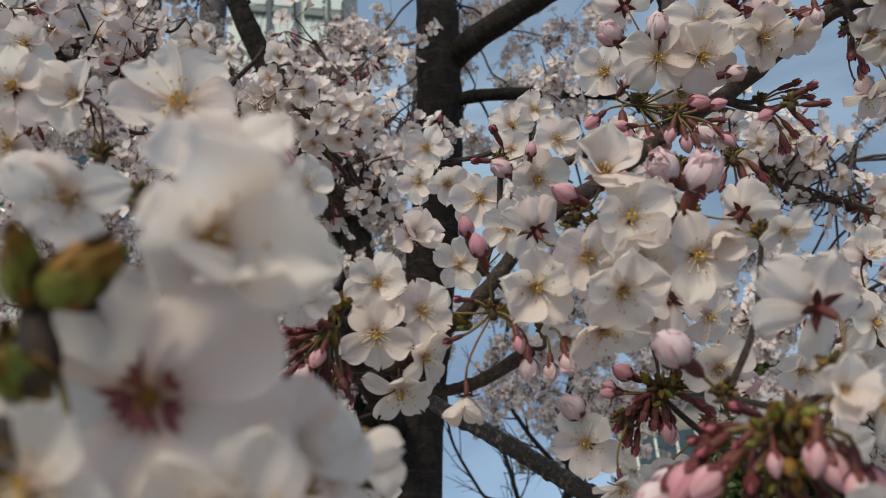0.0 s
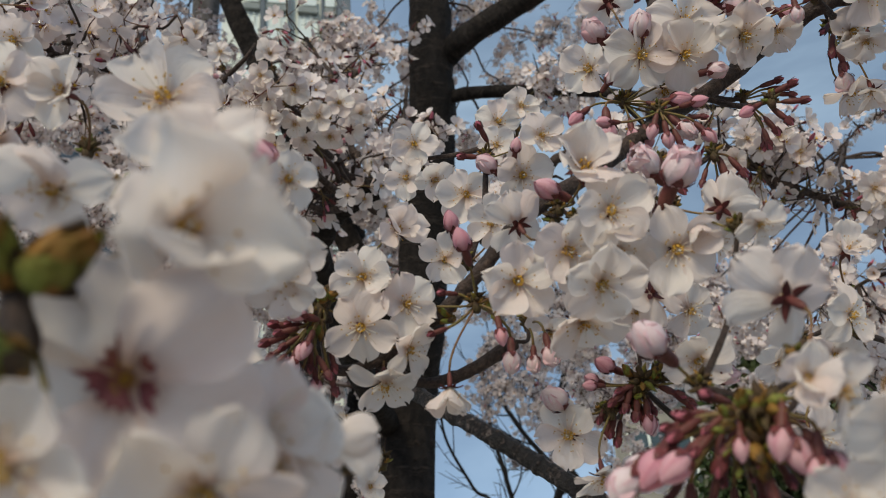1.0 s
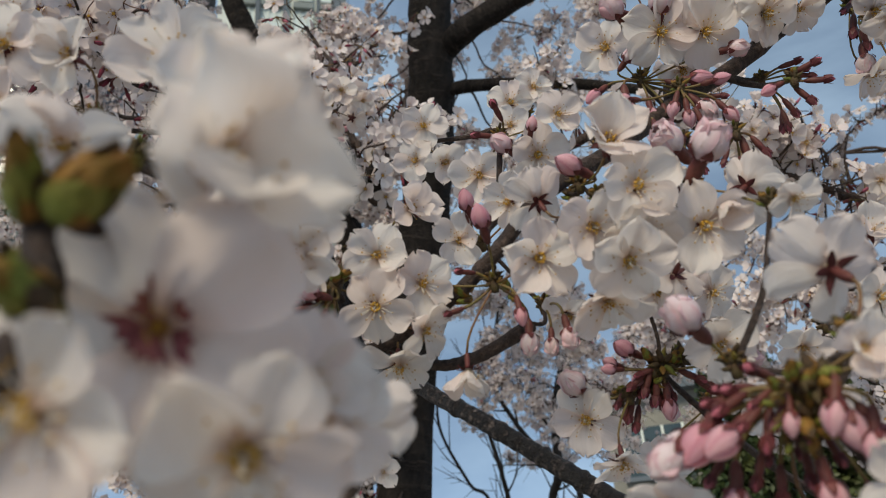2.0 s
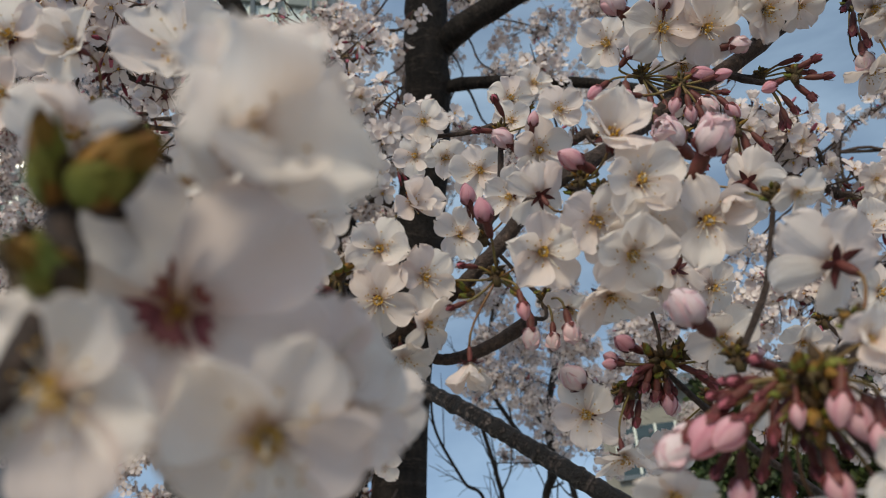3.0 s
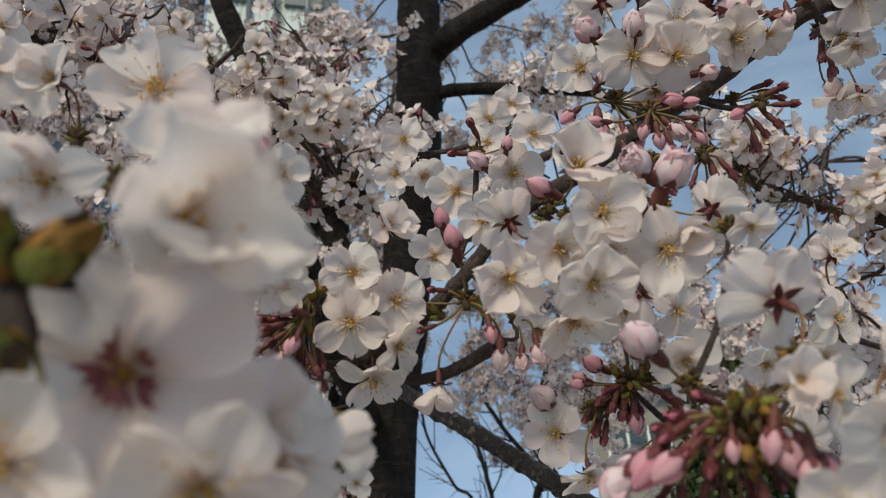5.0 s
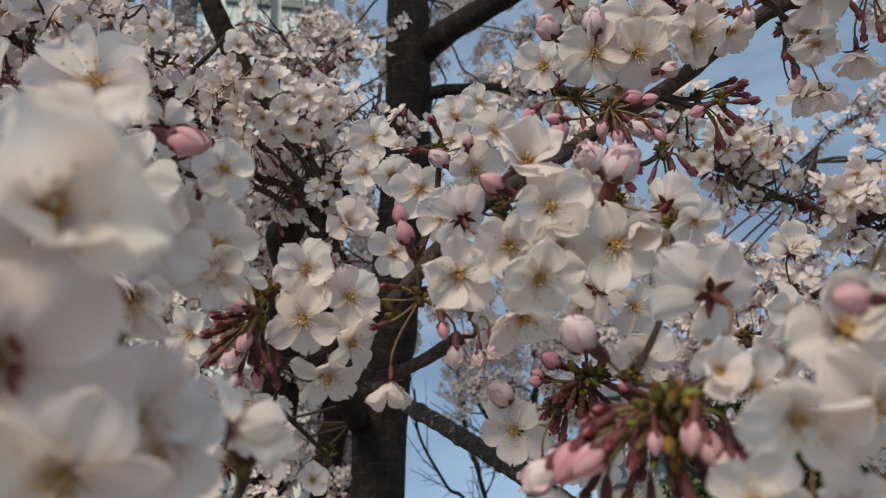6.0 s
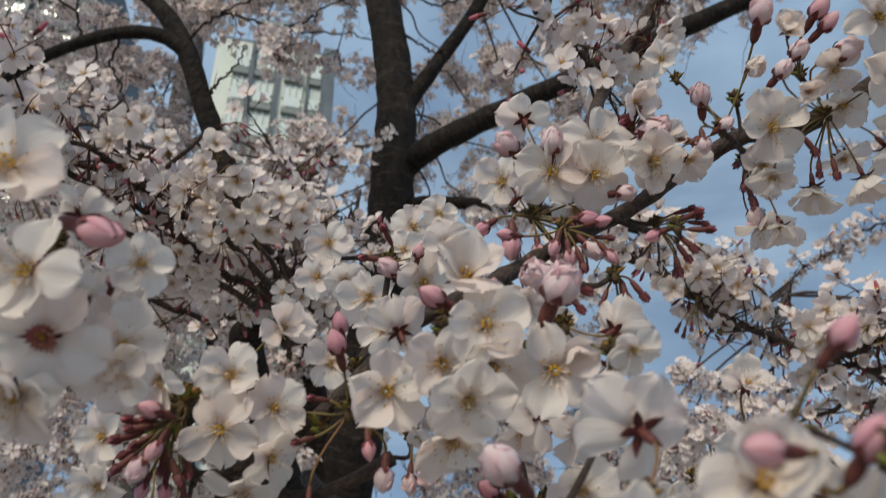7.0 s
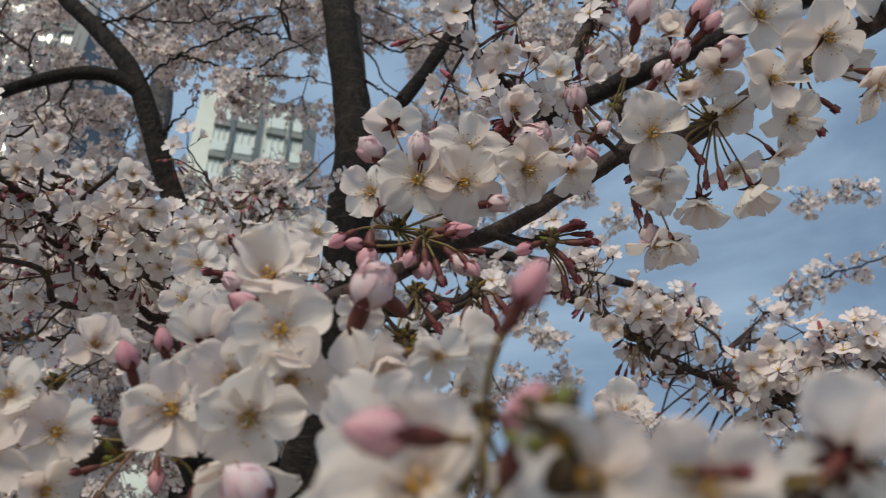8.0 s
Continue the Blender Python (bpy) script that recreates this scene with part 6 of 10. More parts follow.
mass.clump((0.8362, 1.6903, 4.1858), 0.091, 15, (0.6119, 1.6682, 4.2773))
mass.clump((0.9648, 1.7999, 3.9091), 0.089, 15, None)
mass.clump((1.0314, 2.1290, 4.0703), 0.111, 15, None)
mass.clump((1.3539, 1.8677, 4.7380), 0.113, 15, None)
mass.clump((1.4290, 2.2493, 4.4700), 0.105, 15, None)
mass.clump((1.0659, 1.9613, 3.9176), 0.089, 15, None)
mass.clump((1.5016, 2.1963, 4.4419), 0.122, 15, None)
mass.clump((1.4911, 2.3042, 4.3325), 0.144, 15, None)
mass.clump((1.6861, 1.8062, 4.7947), 0.138, 15, None)
mass.clump((1.6820, 1.9784, 4.5440), 0.154, 15, None)
mass.clump((1.4697, 1.8451, 4.0322), 0.122, 15, None)
mass.clump((0.8292, 2.2504, 3.7143), 0.068, 8, None)
mass.clump((0.0737, 1.6845, 4.4905), 0.094, 10, (-0.0117, 1.7695, 4.5193))
mass.clump((0.1973, 2.0458, 4.8006), 0.080, 10, None)
mass.clump((0.1168, 1.8136, 4.1800), 0.094, 10, (0.0084, 1.7874, 4.1761))
mass.clump((0.1708, 2.1421, 4.4045), 0.097, 10, None)
mass.clump((0.2061, 2.0206, 3.6612), 0.071, 10, None)
mass.clump((0.3383, 1.6528, 4.3886), 0.079, 10, (0.6119, 1.6682, 4.2773))
mass.clump((0.2317, 2.0038, 4.6458), 0.101, 10, None)
mass.clump((0.3703, 2.0463, 4.5274), 0.079, 10, None)
mass.clump((0.2474, 2.2754, 4.4993), 0.101, 10, (0.0909, 1.9155, 4.4916))
mass.clump((0.3769, 2.3473, 4.0347), 0.102, 10, (0.0886, 1.9420, 4.0053))
mass.clump((0.4614, 1.9997, 5.1990), 0.081, 10, (0.1110, 1.8975, 4.7813))
mass.clump((0.4800, 2.0272, 4.3905), 0.091, 10, None)
mass.clump((0.4159, 2.1809, 4.3002), 0.107, 10, (0.0789, 1.9263, 4.3178))
mass.clump((0.4721, 2.0228, 3.7413), 0.080, 10, (0.3753, 1.7365, 3.7469))
mass.clump((1.5576, 1.8296, 3.2189), 0.040, 5, None)
mass.clump((1.7186, 1.8019, 3.2646), 0.066, 9, None)
mass.clump((0.9232, 1.8891, 3.1409), 0.050, 5, None)
mass.clump((0.8050, 1.7723, 3.1607), 0.041, 4, (0.6490, 1.5498, 3.2478))
mass.clump((1.0516, 2.0799, 2.5111), 0.073, 9, (1.1990, 1.7977, 2.6996))
mass.clump((1.2171, 1.9896, 2.4564), 0.050, 6, (1.1990, 1.7977, 2.6996))
mass.clump((0.7924, 1.4112, 2.5316), 0.049, 8, (0.9253, 1.4355, 2.3961))
mass.clump((0.9123, 1.4992, 2.5710), 0.036, 5, (0.8622, 1.5704, 2.6568))
mass.clump((1.3287, 1.5151, 2.5092), 0.047, 6, (1.0817, 1.6425, 2.5696))
mass.clump((0.9328, 1.9758, 2.5047), 0.046, 6, (1.1208, 1.6942, 2.6129))
mass.clump((1.3587, 1.8343, 2.3083), 0.056, 8, None)
mass.clump((0.6859, 2.0563, 2.8139), 0.060, 6, None)
mass.clump((0.4931, 2.3071, 2.7692), 0.091, 9, None)
mass.clump((0.6029, 2.3112, 2.7532), 0.073, 8, (0.3871, 1.7683, 2.9186))
mass.clump((0.7800, 2.1930, 2.7550), 0.049, 5, None)
mass.clump((0.3281, 3.1272, 2.4673), 0.097, 12, None)
mass.clump((0.6557, 2.9790, 2.2916), 0.091, 12, None)
mass.clump((0.2985, 3.1729, 2.6040), 0.100, 12, None)
mass.clump((0.7953, 2.6922, 2.4140), 0.093, 14, None)
mass.clump((0.8550, 2.4671, 2.4151), 0.086, 14, None)
mass.clump((0.9312, 2.2471, 2.4046), 0.079, 14, (1.1990, 1.7977, 2.6996))
mass.clump((1.0181, 2.4999, 2.3363), 0.086, 12, None)
mass.clump((0.6612, 2.8656, 2.5244), 0.095, 13, None)
mass.clump((0.9916, 2.0876, 2.2709), 0.073, 12, (1.1208, 1.6942, 2.6129))
mass.clump((0.9982, 1.9230, 2.1514), 0.066, 12, (1.0426, 1.5907, 2.5262))
mass.finish("crown_blossoms", cherry, "dense white cherry blossom on fine dark twigs")

mass = Mass(33)
mass.clump((0.0545, 2.7841, 3.7216), 0.186, 22, None)
mass.clump((0.1214, 3.2717, 3.5108), 0.170, 22, None)
mass.clump((0.1921, 2.4211, 4.7609), 0.114, 12, (0.1070, 1.9011, 4.7233))
mass.clump((0.3271, 2.4133, 4.8102), 0.142, 12, None)
mass.clump((0.5097, 2.5015, 4.5936), 0.111, 12, None)
mass.clump((0.2243, 2.5677, 4.9406), 0.164, 14, (0.1110, 1.8975, 4.7813))
mass.clump((0.3240, 2.8015, 6.2838), 0.175, 14, None)
mass.clump((0.7811, 2.2832, 5.7685), 0.208, 14, None)
mass.clump((0.8854, 2.8338, 5.6719), 0.208, 14, None)
mass.clump((0.6333, 2.4954, 5.0445), 0.191, 14, None)
mass.clump((1.1660, 2.2166, 5.3777), 0.176, 14, None)
mass.clump((1.1653, 2.4648, 5.4481), 0.188, 14, None)
mass.clump((1.0707, 2.4030, 4.7238), 0.167, 14, None)
mass.clump((1.1023, 2.5827, 4.3695), 0.178, 14, None)
mass.clump((1.6244, 2.5644, 6.4702), 0.228, 14, None)
mass.clump((1.5643, 2.4023, 5.5253), 0.145, 14, None)
mass.clump((1.7401, 2.9146, 5.5681), 0.237, 14, None)
mass.clump((1.3804, 2.4930, 4.5754), 0.140, 14, None)
mass.clump((0.2231, 2.8700, 3.8488), 0.097, 12, None)
mass.clump((0.1302, 2.7951, 3.9289), 0.147, 14, None)
mass.clump((0.2919, 3.8201, 3.7109), 0.178, 14, None)
mass.clump((0.2345, 3.9089, 3.4091), 0.143, 14, None)
mass.clump((0.2363, 4.2832, 3.2154), 0.137, 14, None)
mass.clump((0.5883, 3.9112, 4.0018), 0.191, 14, None)
mass.clump((0.4723, 3.5482, 3.5965), 0.127, 14, None)
mass.clump((0.5247, 3.4975, 3.2604), 0.116, 14, None)
mass.clump((0.4206, 3.5858, 3.0042), 0.153, 14, None)
mass.clump((0.5761, 2.6151, 4.2369), 0.118, 14, None)
mass.clump((0.6034, 2.8432, 4.0235), 0.161, 14, None)
mass.clump((0.7679, 3.1960, 3.0965), 0.123, 14, None)
mass.clump((1.1102, 3.0108, 4.7380), 0.187, 14, None)
mass.clump((0.9189, 3.0432, 4.2822), 0.129, 14, None)
mass.clump((1.0710, 3.0350, 4.0127), 0.159, 14, None)
mass.clump((0.9853, 3.7736, 3.4662), 0.180, 14, None)
mass.clump((1.0156, 3.2650, 3.1448), 0.162, 14, None)
mass.clump((1.0931, 3.8484, 2.9217), 0.120, 14, None)
mass.clump((0.5881, 3.6166, 3.2148), 0.157, 14, None)
mass.clump((0.6053, 3.8202, 2.7726), 0.144, 14, None)
mass.clump((0.7458, 3.4643, 2.9640), 0.107, 14, None)
mass.clump((0.8676, 3.9503, 2.9541), 0.159, 14, None)
mass.clump((0.7525, 3.8145, 2.6918), 0.105, 14, None)
mass.clump((1.2198, 3.9031, 3.1797), 0.147, 14, None)
mass.clump((1.2134, 3.9147, 2.8006), 0.159, 14, None)
mass.clump((1.6341, 4.1296, 3.1747), 0.183, 14, None)
mass.clump((1.1138, 3.6408, 3.4885), 0.092, 8, None)
mass.clump((1.4600, 4.4895, 3.5583), 0.124, 8, None)
mass.clump((1.4287, 3.5426, 3.0259), 0.089, 8, None)
mass.clump((0.0687, 2.2293, 5.0571), 0.168, 15, None)
mass.clump((0.3049, 2.2030, 5.3692), 0.169, 15, (-0.0270, 1.7117, 5.1726))
mass.clump((0.4325, 2.6100, 4.7850), 0.165, 15, None)
mass.clump((0.7377, 2.1967, 5.3567), 0.177, 15, None)
mass.clump((0.5614, 2.5048, 4.2603), 0.140, 15, None)
mass.clump((0.8342, 1.9159, 5.4091), 0.132, 15, None)
mass.clump((0.8346, 2.1537, 5.0668), 0.154, 15, None)
mass.clump((1.0181, 2.5223, 4.5335), 0.156, 15, None)
mass.clump((1.5592, 2.0265, 5.3952), 0.152, 15, None)
mass.clump((1.3779, 2.2475, 5.0574), 0.119, 15, None)
mass.clump((1.7636, 1.9568, 5.2404), 0.156, 15, None)
mass.clump((1.6358, 2.0197, 5.1113), 0.123, 15, None)
mass.clump((1.6929, 2.3886, 5.1197), 0.161, 15, None)
mass.clump((2.1231, 1.9643, 5.6549), 0.131, 15, None)
mass.clump((1.4615, 2.7667, 4.6153), 0.102, 8, None)
mass.clump((0.5344, 3.5351, 2.5292), 0.109, 12, None)
mass.clump((0.6533, 3.3226, 2.5002), 0.103, 12, None)
mass.clump((0.4927, 3.6597, 2.7334), 0.115, 12, None)
mass.clump((0.8468, 3.3333, 2.4647), 0.112, 14, None)
mass.clump((0.6492, 3.8033, 2.4272), 0.109, 10, None)
mass.clump((0.6192, 3.3542, 2.6664), 0.111, 13, None)
mass.clump((0.2541, 3.9972, 2.5137), 0.086, 6, None)
mass.clump((0.4996, 4.0854, 2.3152), 0.098, 6, None)
mass.clump((0.5884, 4.4118, 2.7816), 0.129, 18, None)
mass.clump((0.6835, 4.7966, 2.6700), 0.159, 20, None)
mass.clump((0.8980, 4.9492, 2.7987), 0.165, 20, None)
mass.clump((0.9456, 4.6403, 2.5157), 0.152, 20, None)
mass.clump((0.7408, 4.4801, 2.4019), 0.145, 20, None)
mass.clump((1.0653, 4.4953, 2.8052), 0.152, 20, None)
mass.clump((0.2911, 2.4343, 2.5218), 0.095, 13, None)
mass.clump((0.4325, 2.7609, 2.5268), 0.093, 13, None)
mass.clump((0.5056, 2.5280, 2.5431), 0.092, 11, None)
mass.clump((0.6596, 2.9709, 2.5367), 0.094, 10, None)
mass.clump((0.4108, 3.2145, 2.5107), 0.112, 12, None)
mass.clump((0.5213, 2.9412, 2.3787), 0.121, 9, None)
mass.clump((0.6572, 2.7451, 2.3149), 0.119, 12, None)
mass.clump((0.8859, 3.0768, 2.5319), 0.107, 9, None)
mass.clump((0.6540, 3.4030, 2.3350), 0.089, 12, None)
mass.clump((0.7734, 3.1076, 2.2477), 0.102, 10, None)
mass.clump((0.9964, 3.2561, 2.3843), 0.103, 13, None)
mass.clump((0.9874, 2.8066, 2.3941), 0.122, 11, None)
mass.clump((1.1698, 3.1776, 2.3048), 0.095, 11, None)
mass.clump((0.8135, 3.5747, 2.1995), 0.112, 9, None)
mass.clump((0.9800, 3.3705, 2.1504), 0.123, 11, None)
mass.clump((0.2862, 3.2476, 2.6800), 0.120, 13, None)
mass.clump((1.0597, 2.5790, 2.3994), 0.088, 13, None)
mass.clump((1.2540, 2.9317, 2.3469), 0.111, 13, None)
mass.finish("crown_blossoms", cherry_three, "dense white cherry blossom on fine dark twigs")


# ---- low building ----
BEIGE = grained("beige_render", (0.20, 0.195, 0.17), (0.27, 0.26, 0.22), rough=0.85, scale=1.2, bump=0.1)


DARK_GLASS = grained("dark_green_glass", (0.012, 0.022, 0.018), (0.03, 0.05, 0.042), rough=0.15, scale=0.8, bump=0.0, spec=0.8)


def low_house(corner, turn, width, height):
    t = tagged(new("apartment_building"), "low cream building with dark green windows", "building")
    t.matrix_basis = pose(corner[0], corner[1], 0, 0, 0, turn)
    box_part("wall", t, (0, width, 0, 8, 0, height), BEIGE)
    box_part("roof", t, (-0.4, width + 0.4, -0.6, 8.4, height, height + 0.35), SLATE, "flat dark roof edge")
    bars = mesh_from("window_bar", *block(-0.04, 0.04, -0.12, 0, 0, 1.5)[:2], [CREAM], smooth=False)
    pane = mesh_from("pane", *block(0, 1.9, -0.08, 0.02, 0, 1.5)[:2], [DARK_GLASS], smooth=False)
    ledge = mesh_from("sill", *block(-0.1, 2.0, -0.2, 0, -0.14, 0)[:2], [SLATE], smooth=False)
    for s in range(int(height // 3)):
        for k in range(int(width // 2.6)):
            w = put("window", pane, t, Matrix.Translation((0.5 + 2.6 * k, 0, height - 2.5 - 2.9 * s)))
            for j in (0.0, 0.63, 1.27, 1.9):
                put("window_bar", bars, w, Matrix.Translation((j, 0, 0)))
            put("sill", ledge, w)
    return t


low_house((5.99, 25.30), -17.2, 3.56, 7.78)

evergreen = tagged(new("evergreen_tree"), "dark green leafy evergreen behind the blossoms", "tree")
leaves = Mass(77)
leaves.foliage((3.6974, 8.7952, 3.8453), 0.485, 2700, 0.12)
leaves.foliage((4.2335, 9.1071, 3.1667), 0.712, 3900, 0.12)
leaves.foliage((5.2607, 9.3138, 3.8135), 0.819, 4500, 0.12)
leaves.foliage((5.1044, 9.3340, 2.6396), 0.841, 4500, 0.12)
leaves.foliage((3.6284, 9.2772, 2.8593), 0.582, 3000, 0.12)
leaves.foliage((5.6612, 9.0504, 3.1834), 0.906, 3600, 0.12)
bough("trunk", [(4.8242, 9.9967, -0.0500), (4.8242, 9.9967, 1.9830), (4.8871, 9.5572, 2.8820), (4.9500, 9.1177, 3.7809)], 0.14, 0.05, evergreen)
leaves.finish("leaves", evergreen, "dark glossy leaves")


# ---- the near twigs ----
main_twig = branch("cherry_branch", "long dark brown knobbly cherry branch among the blossoms", [(1.9174, 1.0795, 3.5921), (1.4206, 0.7474, 2.9372), (0.8518, 0.3936, 2.3321), (0.4712, 0.2794, 1.9990), (0.4239, 0.3059, 1.9821), (0.3823, 0.3317, 1.9663), (0.3404, 0.3542, 1.9458), (0.3159, 0.3789, 1.9456), (0.2987, 0.4036, 1.9617), (0.2649, 0.4246, 1.9481), (0.2171, 0.4294, 1.9142), (0.1673, 0.4200, 1.8799), (0.1148, 0.3902, 1.8305), (0.0684, 0.3798, 1.7978), (0.0380, 0.3835, 1.7651), (0.0151, 0.3952, 1.7471), (-0.0166, 0.4097, 1.7310), (-0.0433, 0.4168, 1.7296), (-0.0474, 0.4047, 1.7547)], .0085, .0028)
branch("cherry_branch", "slender dark brown cherry branch rising behind the blossoms", [(0.1673, 0.4200, 1.8799), (0.2178, 0.5082, 2.0176), (0.2786, 0.6250, 2.1849), (0.3214, 0.6792, 2.2886), (0.3788, 0.6802, 2.3928), (0.4017, 0.6541, 2.4228), (0.4220, 0.6191, 2.4482), (0.4600, 0.5499, 2.4987)], .0062, .0088)
fork_twig = branch("cherry_twig", "short dark brown cherry twig carrying blossoms", [(0.2073, 0.4314, 1.9107), (0.2272, 0.4413, 1.9120), (0.2423, 0.4450, 1.9147)], .0030, .0012)
branch("cherry_twig", "short dark brown cherry twig carrying blossoms", [(0.0592, 0.4200, 1.7388), (0.0406, 0.4203, 1.7280), (0.0227, 0.4191, 1.7203), (0.0040, 0.4202, 1.7193), (-0.0199, 0.4135, 1.7302)], .0042, .0026)
spurc_twig = branch("cherry_twig", "short dark brown cherry twig carrying blossoms", [(0.1315, 0.4446, 1.7174), (0.1437, 0.4546, 1.7075), (0.1644, 0.4714, 1.6943), (0.2090, 0.5138, 1.6727), (0.2863, 0.5843, 1.6368), (0.3763, 0.8204, 1.6026), (0.3990, 0.9910, 1.5934)], .0014, .0032)
neard_twig = branch("cherry_twig", "short dark brown cherry twig carrying blossoms", [(0.1035, 0.2341, 1.6490), (0.1114, 0.2378, 1.6408), (0.1210, 0.2348, 1.6235), (0.1330, 0.2318, 1.6060), (0.1965, 0.3376, 1.5784), (0.3330, 0.6733, 1.5649), (0.3989, 0.9912, 1.5929)], .0017, .0030)
neare_twig = branch("cherry_twig", "short dark brown cherry twig carrying blossoms", [(-0.0626, 0.1179, 1.6547), (-0.0611, 0.1165, 1.6484), (-0.0590, 0.1143, 1.6367), (-0.0631, 0.1147, 1.6247), (-0.0723, 0.1236, 1.6140), (-0.1140, 0.2339, 1.5846), (-0.1764, 0.5768, 1.5701), (-0.1201, 1.3088, 1.6625), (-0.0530, 2.2609, 1.9420)], .0024, .0034)
nearl_twig = branch("cherry_twig", "short dark brown cherry twig carrying blossoms", [(0.1483, 0.1848, 1.6672), (0.1558, 0.1810, 1.6629), (0.1657, 0.1752, 1.6514), (0.1831, 0.1761, 1.6370), (0.2769, 0.2601, 1.6178), (0.3983, 0.5690, 1.5461), (0.3989, 0.9912, 1.5929)], .0008, .0012)
nearr_twig = branch("cherry_twig", "short dark brown cherry twig carrying blossoms", [(-0.0219, 0.2271, 1.6379), (-0.0238, 0.2311, 1.6298), (-0.0348, 0.2371, 1.6182), (-0.0579, 0.2800, 1.6002), (-0.1764, 0.5768, 1.5701)], .0016, .0022)
leftk_twig = branch("cherry_twig", "short dark brown cherry twig carrying blossoms", [(-0.0789, 0.2957, 1.7639), (-0.0929, 0.3015, 1.7643), (-0.1879, 0.2924, 1.8125), (-0.2338, 0.3138, 1.8175), (-0.3800, 0.4461, 1.8531), (-0.7381, 0.9107, 1.8379), (-0.7825, 1.5269, 1.7178), (-0.2147, 2.3998, 1.9421)], .0020, .0028)
nearw_twig = branch("cherry_twig", "short dark brown cherry twig carrying blossoms", [(0.1516, 0.1505, 1.6459), (0.1588, 0.1576, 1.6423), (0.1720, 0.1635, 1.6406), (0.1922, 0.1664, 1.6446), (0.2017, 0.1647, 1.6476), (0.2109, 0.1650, 1.6464), (0.2284, 0.1717, 1.6428), (0.4065, 0.3493, 1.6541), (0.3924, 0.6790, 1.5491), (0.3989, 0.9912, 1.5929)], .0012, .0022)
spuri_twig = branch("cherry_twig", "short dark brown cherry twig carrying blossoms", [(0.2595, 0.3605, 1.9272), (0.2710, 0.3707, 1.9281), (0.2846, 0.3850, 1.9321)], .0016, .0022)
midA_twig = branch("cherry_twig", "short dark brown cherry twig carrying blossoms", [(-0.0840, 1.1669, 2.2717), (-0.1120, 1.0760, 2.2318), (-0.1596, 1.0205, 2.2578), (-0.1885, 0.9908, 2.2751), (-0.2298, 0.9758, 2.2860), (-0.2526, 0.9486, 2.2977), (-0.2767, 0.9277, 2.2966), (-0.3108, 0.8962, 2.2951), (-0.3392, 0.8757, 2.2935), (-0.4091, 0.8473, 2.2882)], .0058, .0040)
midB_twig = branch("cherry_twig", "short dark brown cherry twig carrying blossoms", [(-0.0968, 1.1755, 2.2550), (-0.1340, 1.0903, 2.2040), (-0.1673, 1.0646, 2.2135), (-0.2031, 1.0400, 2.2208), (-0.2486, 1.0114, 2.2141), (-0.2800, 0.9826, 2.2070), (-0.2828, 0.9537, 2.2209), (-0.2985, 0.9295, 2.2258), (-0.3714, 0.9097, 2.2260)], .0058, .0036)
midC_twig = branch("cherry_twig", "short dark brown cherry twig carrying blossoms", [(-0.1067, 1.0788, 2.2486), (-0.1108, 1.0426, 2.2547), (-0.1411, 0.9925, 2.2684), (-0.1354, 0.9292, 2.2608), (-0.1545, 0.8857, 2.2601)], .0042, .0028)
branch("cherry_twig", "short dark brown cherry twig carrying blossoms", [(-0.2767, 0.9277, 2.2966), (-0.2474, 0.9023, 2.3239), (-0.2138, 0.8739, 2.3342), (-0.1973, 0.8645, 2.3523)], .0040, .0026)
midE_twig = branch("cherry_twig", "short dark brown cherry twig carrying blossoms", [(-0.3108, 0.8962, 2.2951), (-0.2958, 0.8749, 2.3150), (-0.2961, 0.8597, 2.3464)], .0034, .0022)
spurq_twig = branch("cherry_twig", "short dark brown cherry twig carrying blossoms", [(0.2435, 0.3985, 1.7243), (0.2674, 0.4107, 1.7204), (0.3048, 0.4231, 1.7153), (0.5501, 0.6730, 1.7789), (1.0216, 1.0058, 1.9767)], .0015, .0022)
scales_on(spurc_twig, (0.1329, 0.4400, 1.7159), 0.0135, (-0.2416, -0.9648, -0.1035))
scales_on(spurc_twig, (0.1412, 0.4381, 1.7189), 0.0120, (0.5029, -0.8261, 0.2542))
scales_on(spurc_twig, (0.1294, 0.4423, 1.7115), 0.0120, (-0.4923, -0.2901, -0.8207))
scales_on(neard_twig, (0.1099, 0.2361, 1.6487), 0.0125, (-0.3217, -0.9377, 0.1308))
scales_on(neard_twig, (0.1095, 0.2397, 1.6410), 0.0135, (-0.4854, -0.6165, -0.6199))
scales_on(fork_twig, (0.2423, 0.4450, 1.9147), 0.0090)
scales_on(spuri_twig, (0.2595, 0.3605, 1.9272), 0.0090)
scales_on(leftk_twig, (-0.0789, 0.2957, 1.7639), 0.0090)
scales_on(nearl_twig, (0.1483, 0.1848, 1.6672), 0.0045)
scales_on(spurq_twig, (0.2435, 0.3985, 1.7243), 0.0090)
scales_on(nearr_twig, (-0.0219, 0.2271, 1.6379), 0.0090)
scales_on(nearw_twig, (0.1516, 0.1504, 1.6462), 0.01)
scales_on(nearw_twig, (0.2018, 0.1639, 1.6492), 0.0090)
scales_on(midC_twig, (-0.1568, 0.8851, 2.2614), 0.0090)
scales_on(leftk_twig, (-0.1876, 0.2902, 1.8170), 0.0090)
scales_on(midE_twig, (-0.3001, 0.8581, 2.3498), 0.0090)
scales_on(neare_twig, (-0.0662, 0.1247, 1.6571), 0.004)
scales_on(main_twig, (0.3280, 0.3530, 1.9377), 0.0090)
scales_on(midB_twig, (-0.2797, 0.9423, 2.2212), 0.0090)
scales_on(midA_twig, (-0.2628, 0.9296, 2.2919), 0.0090)
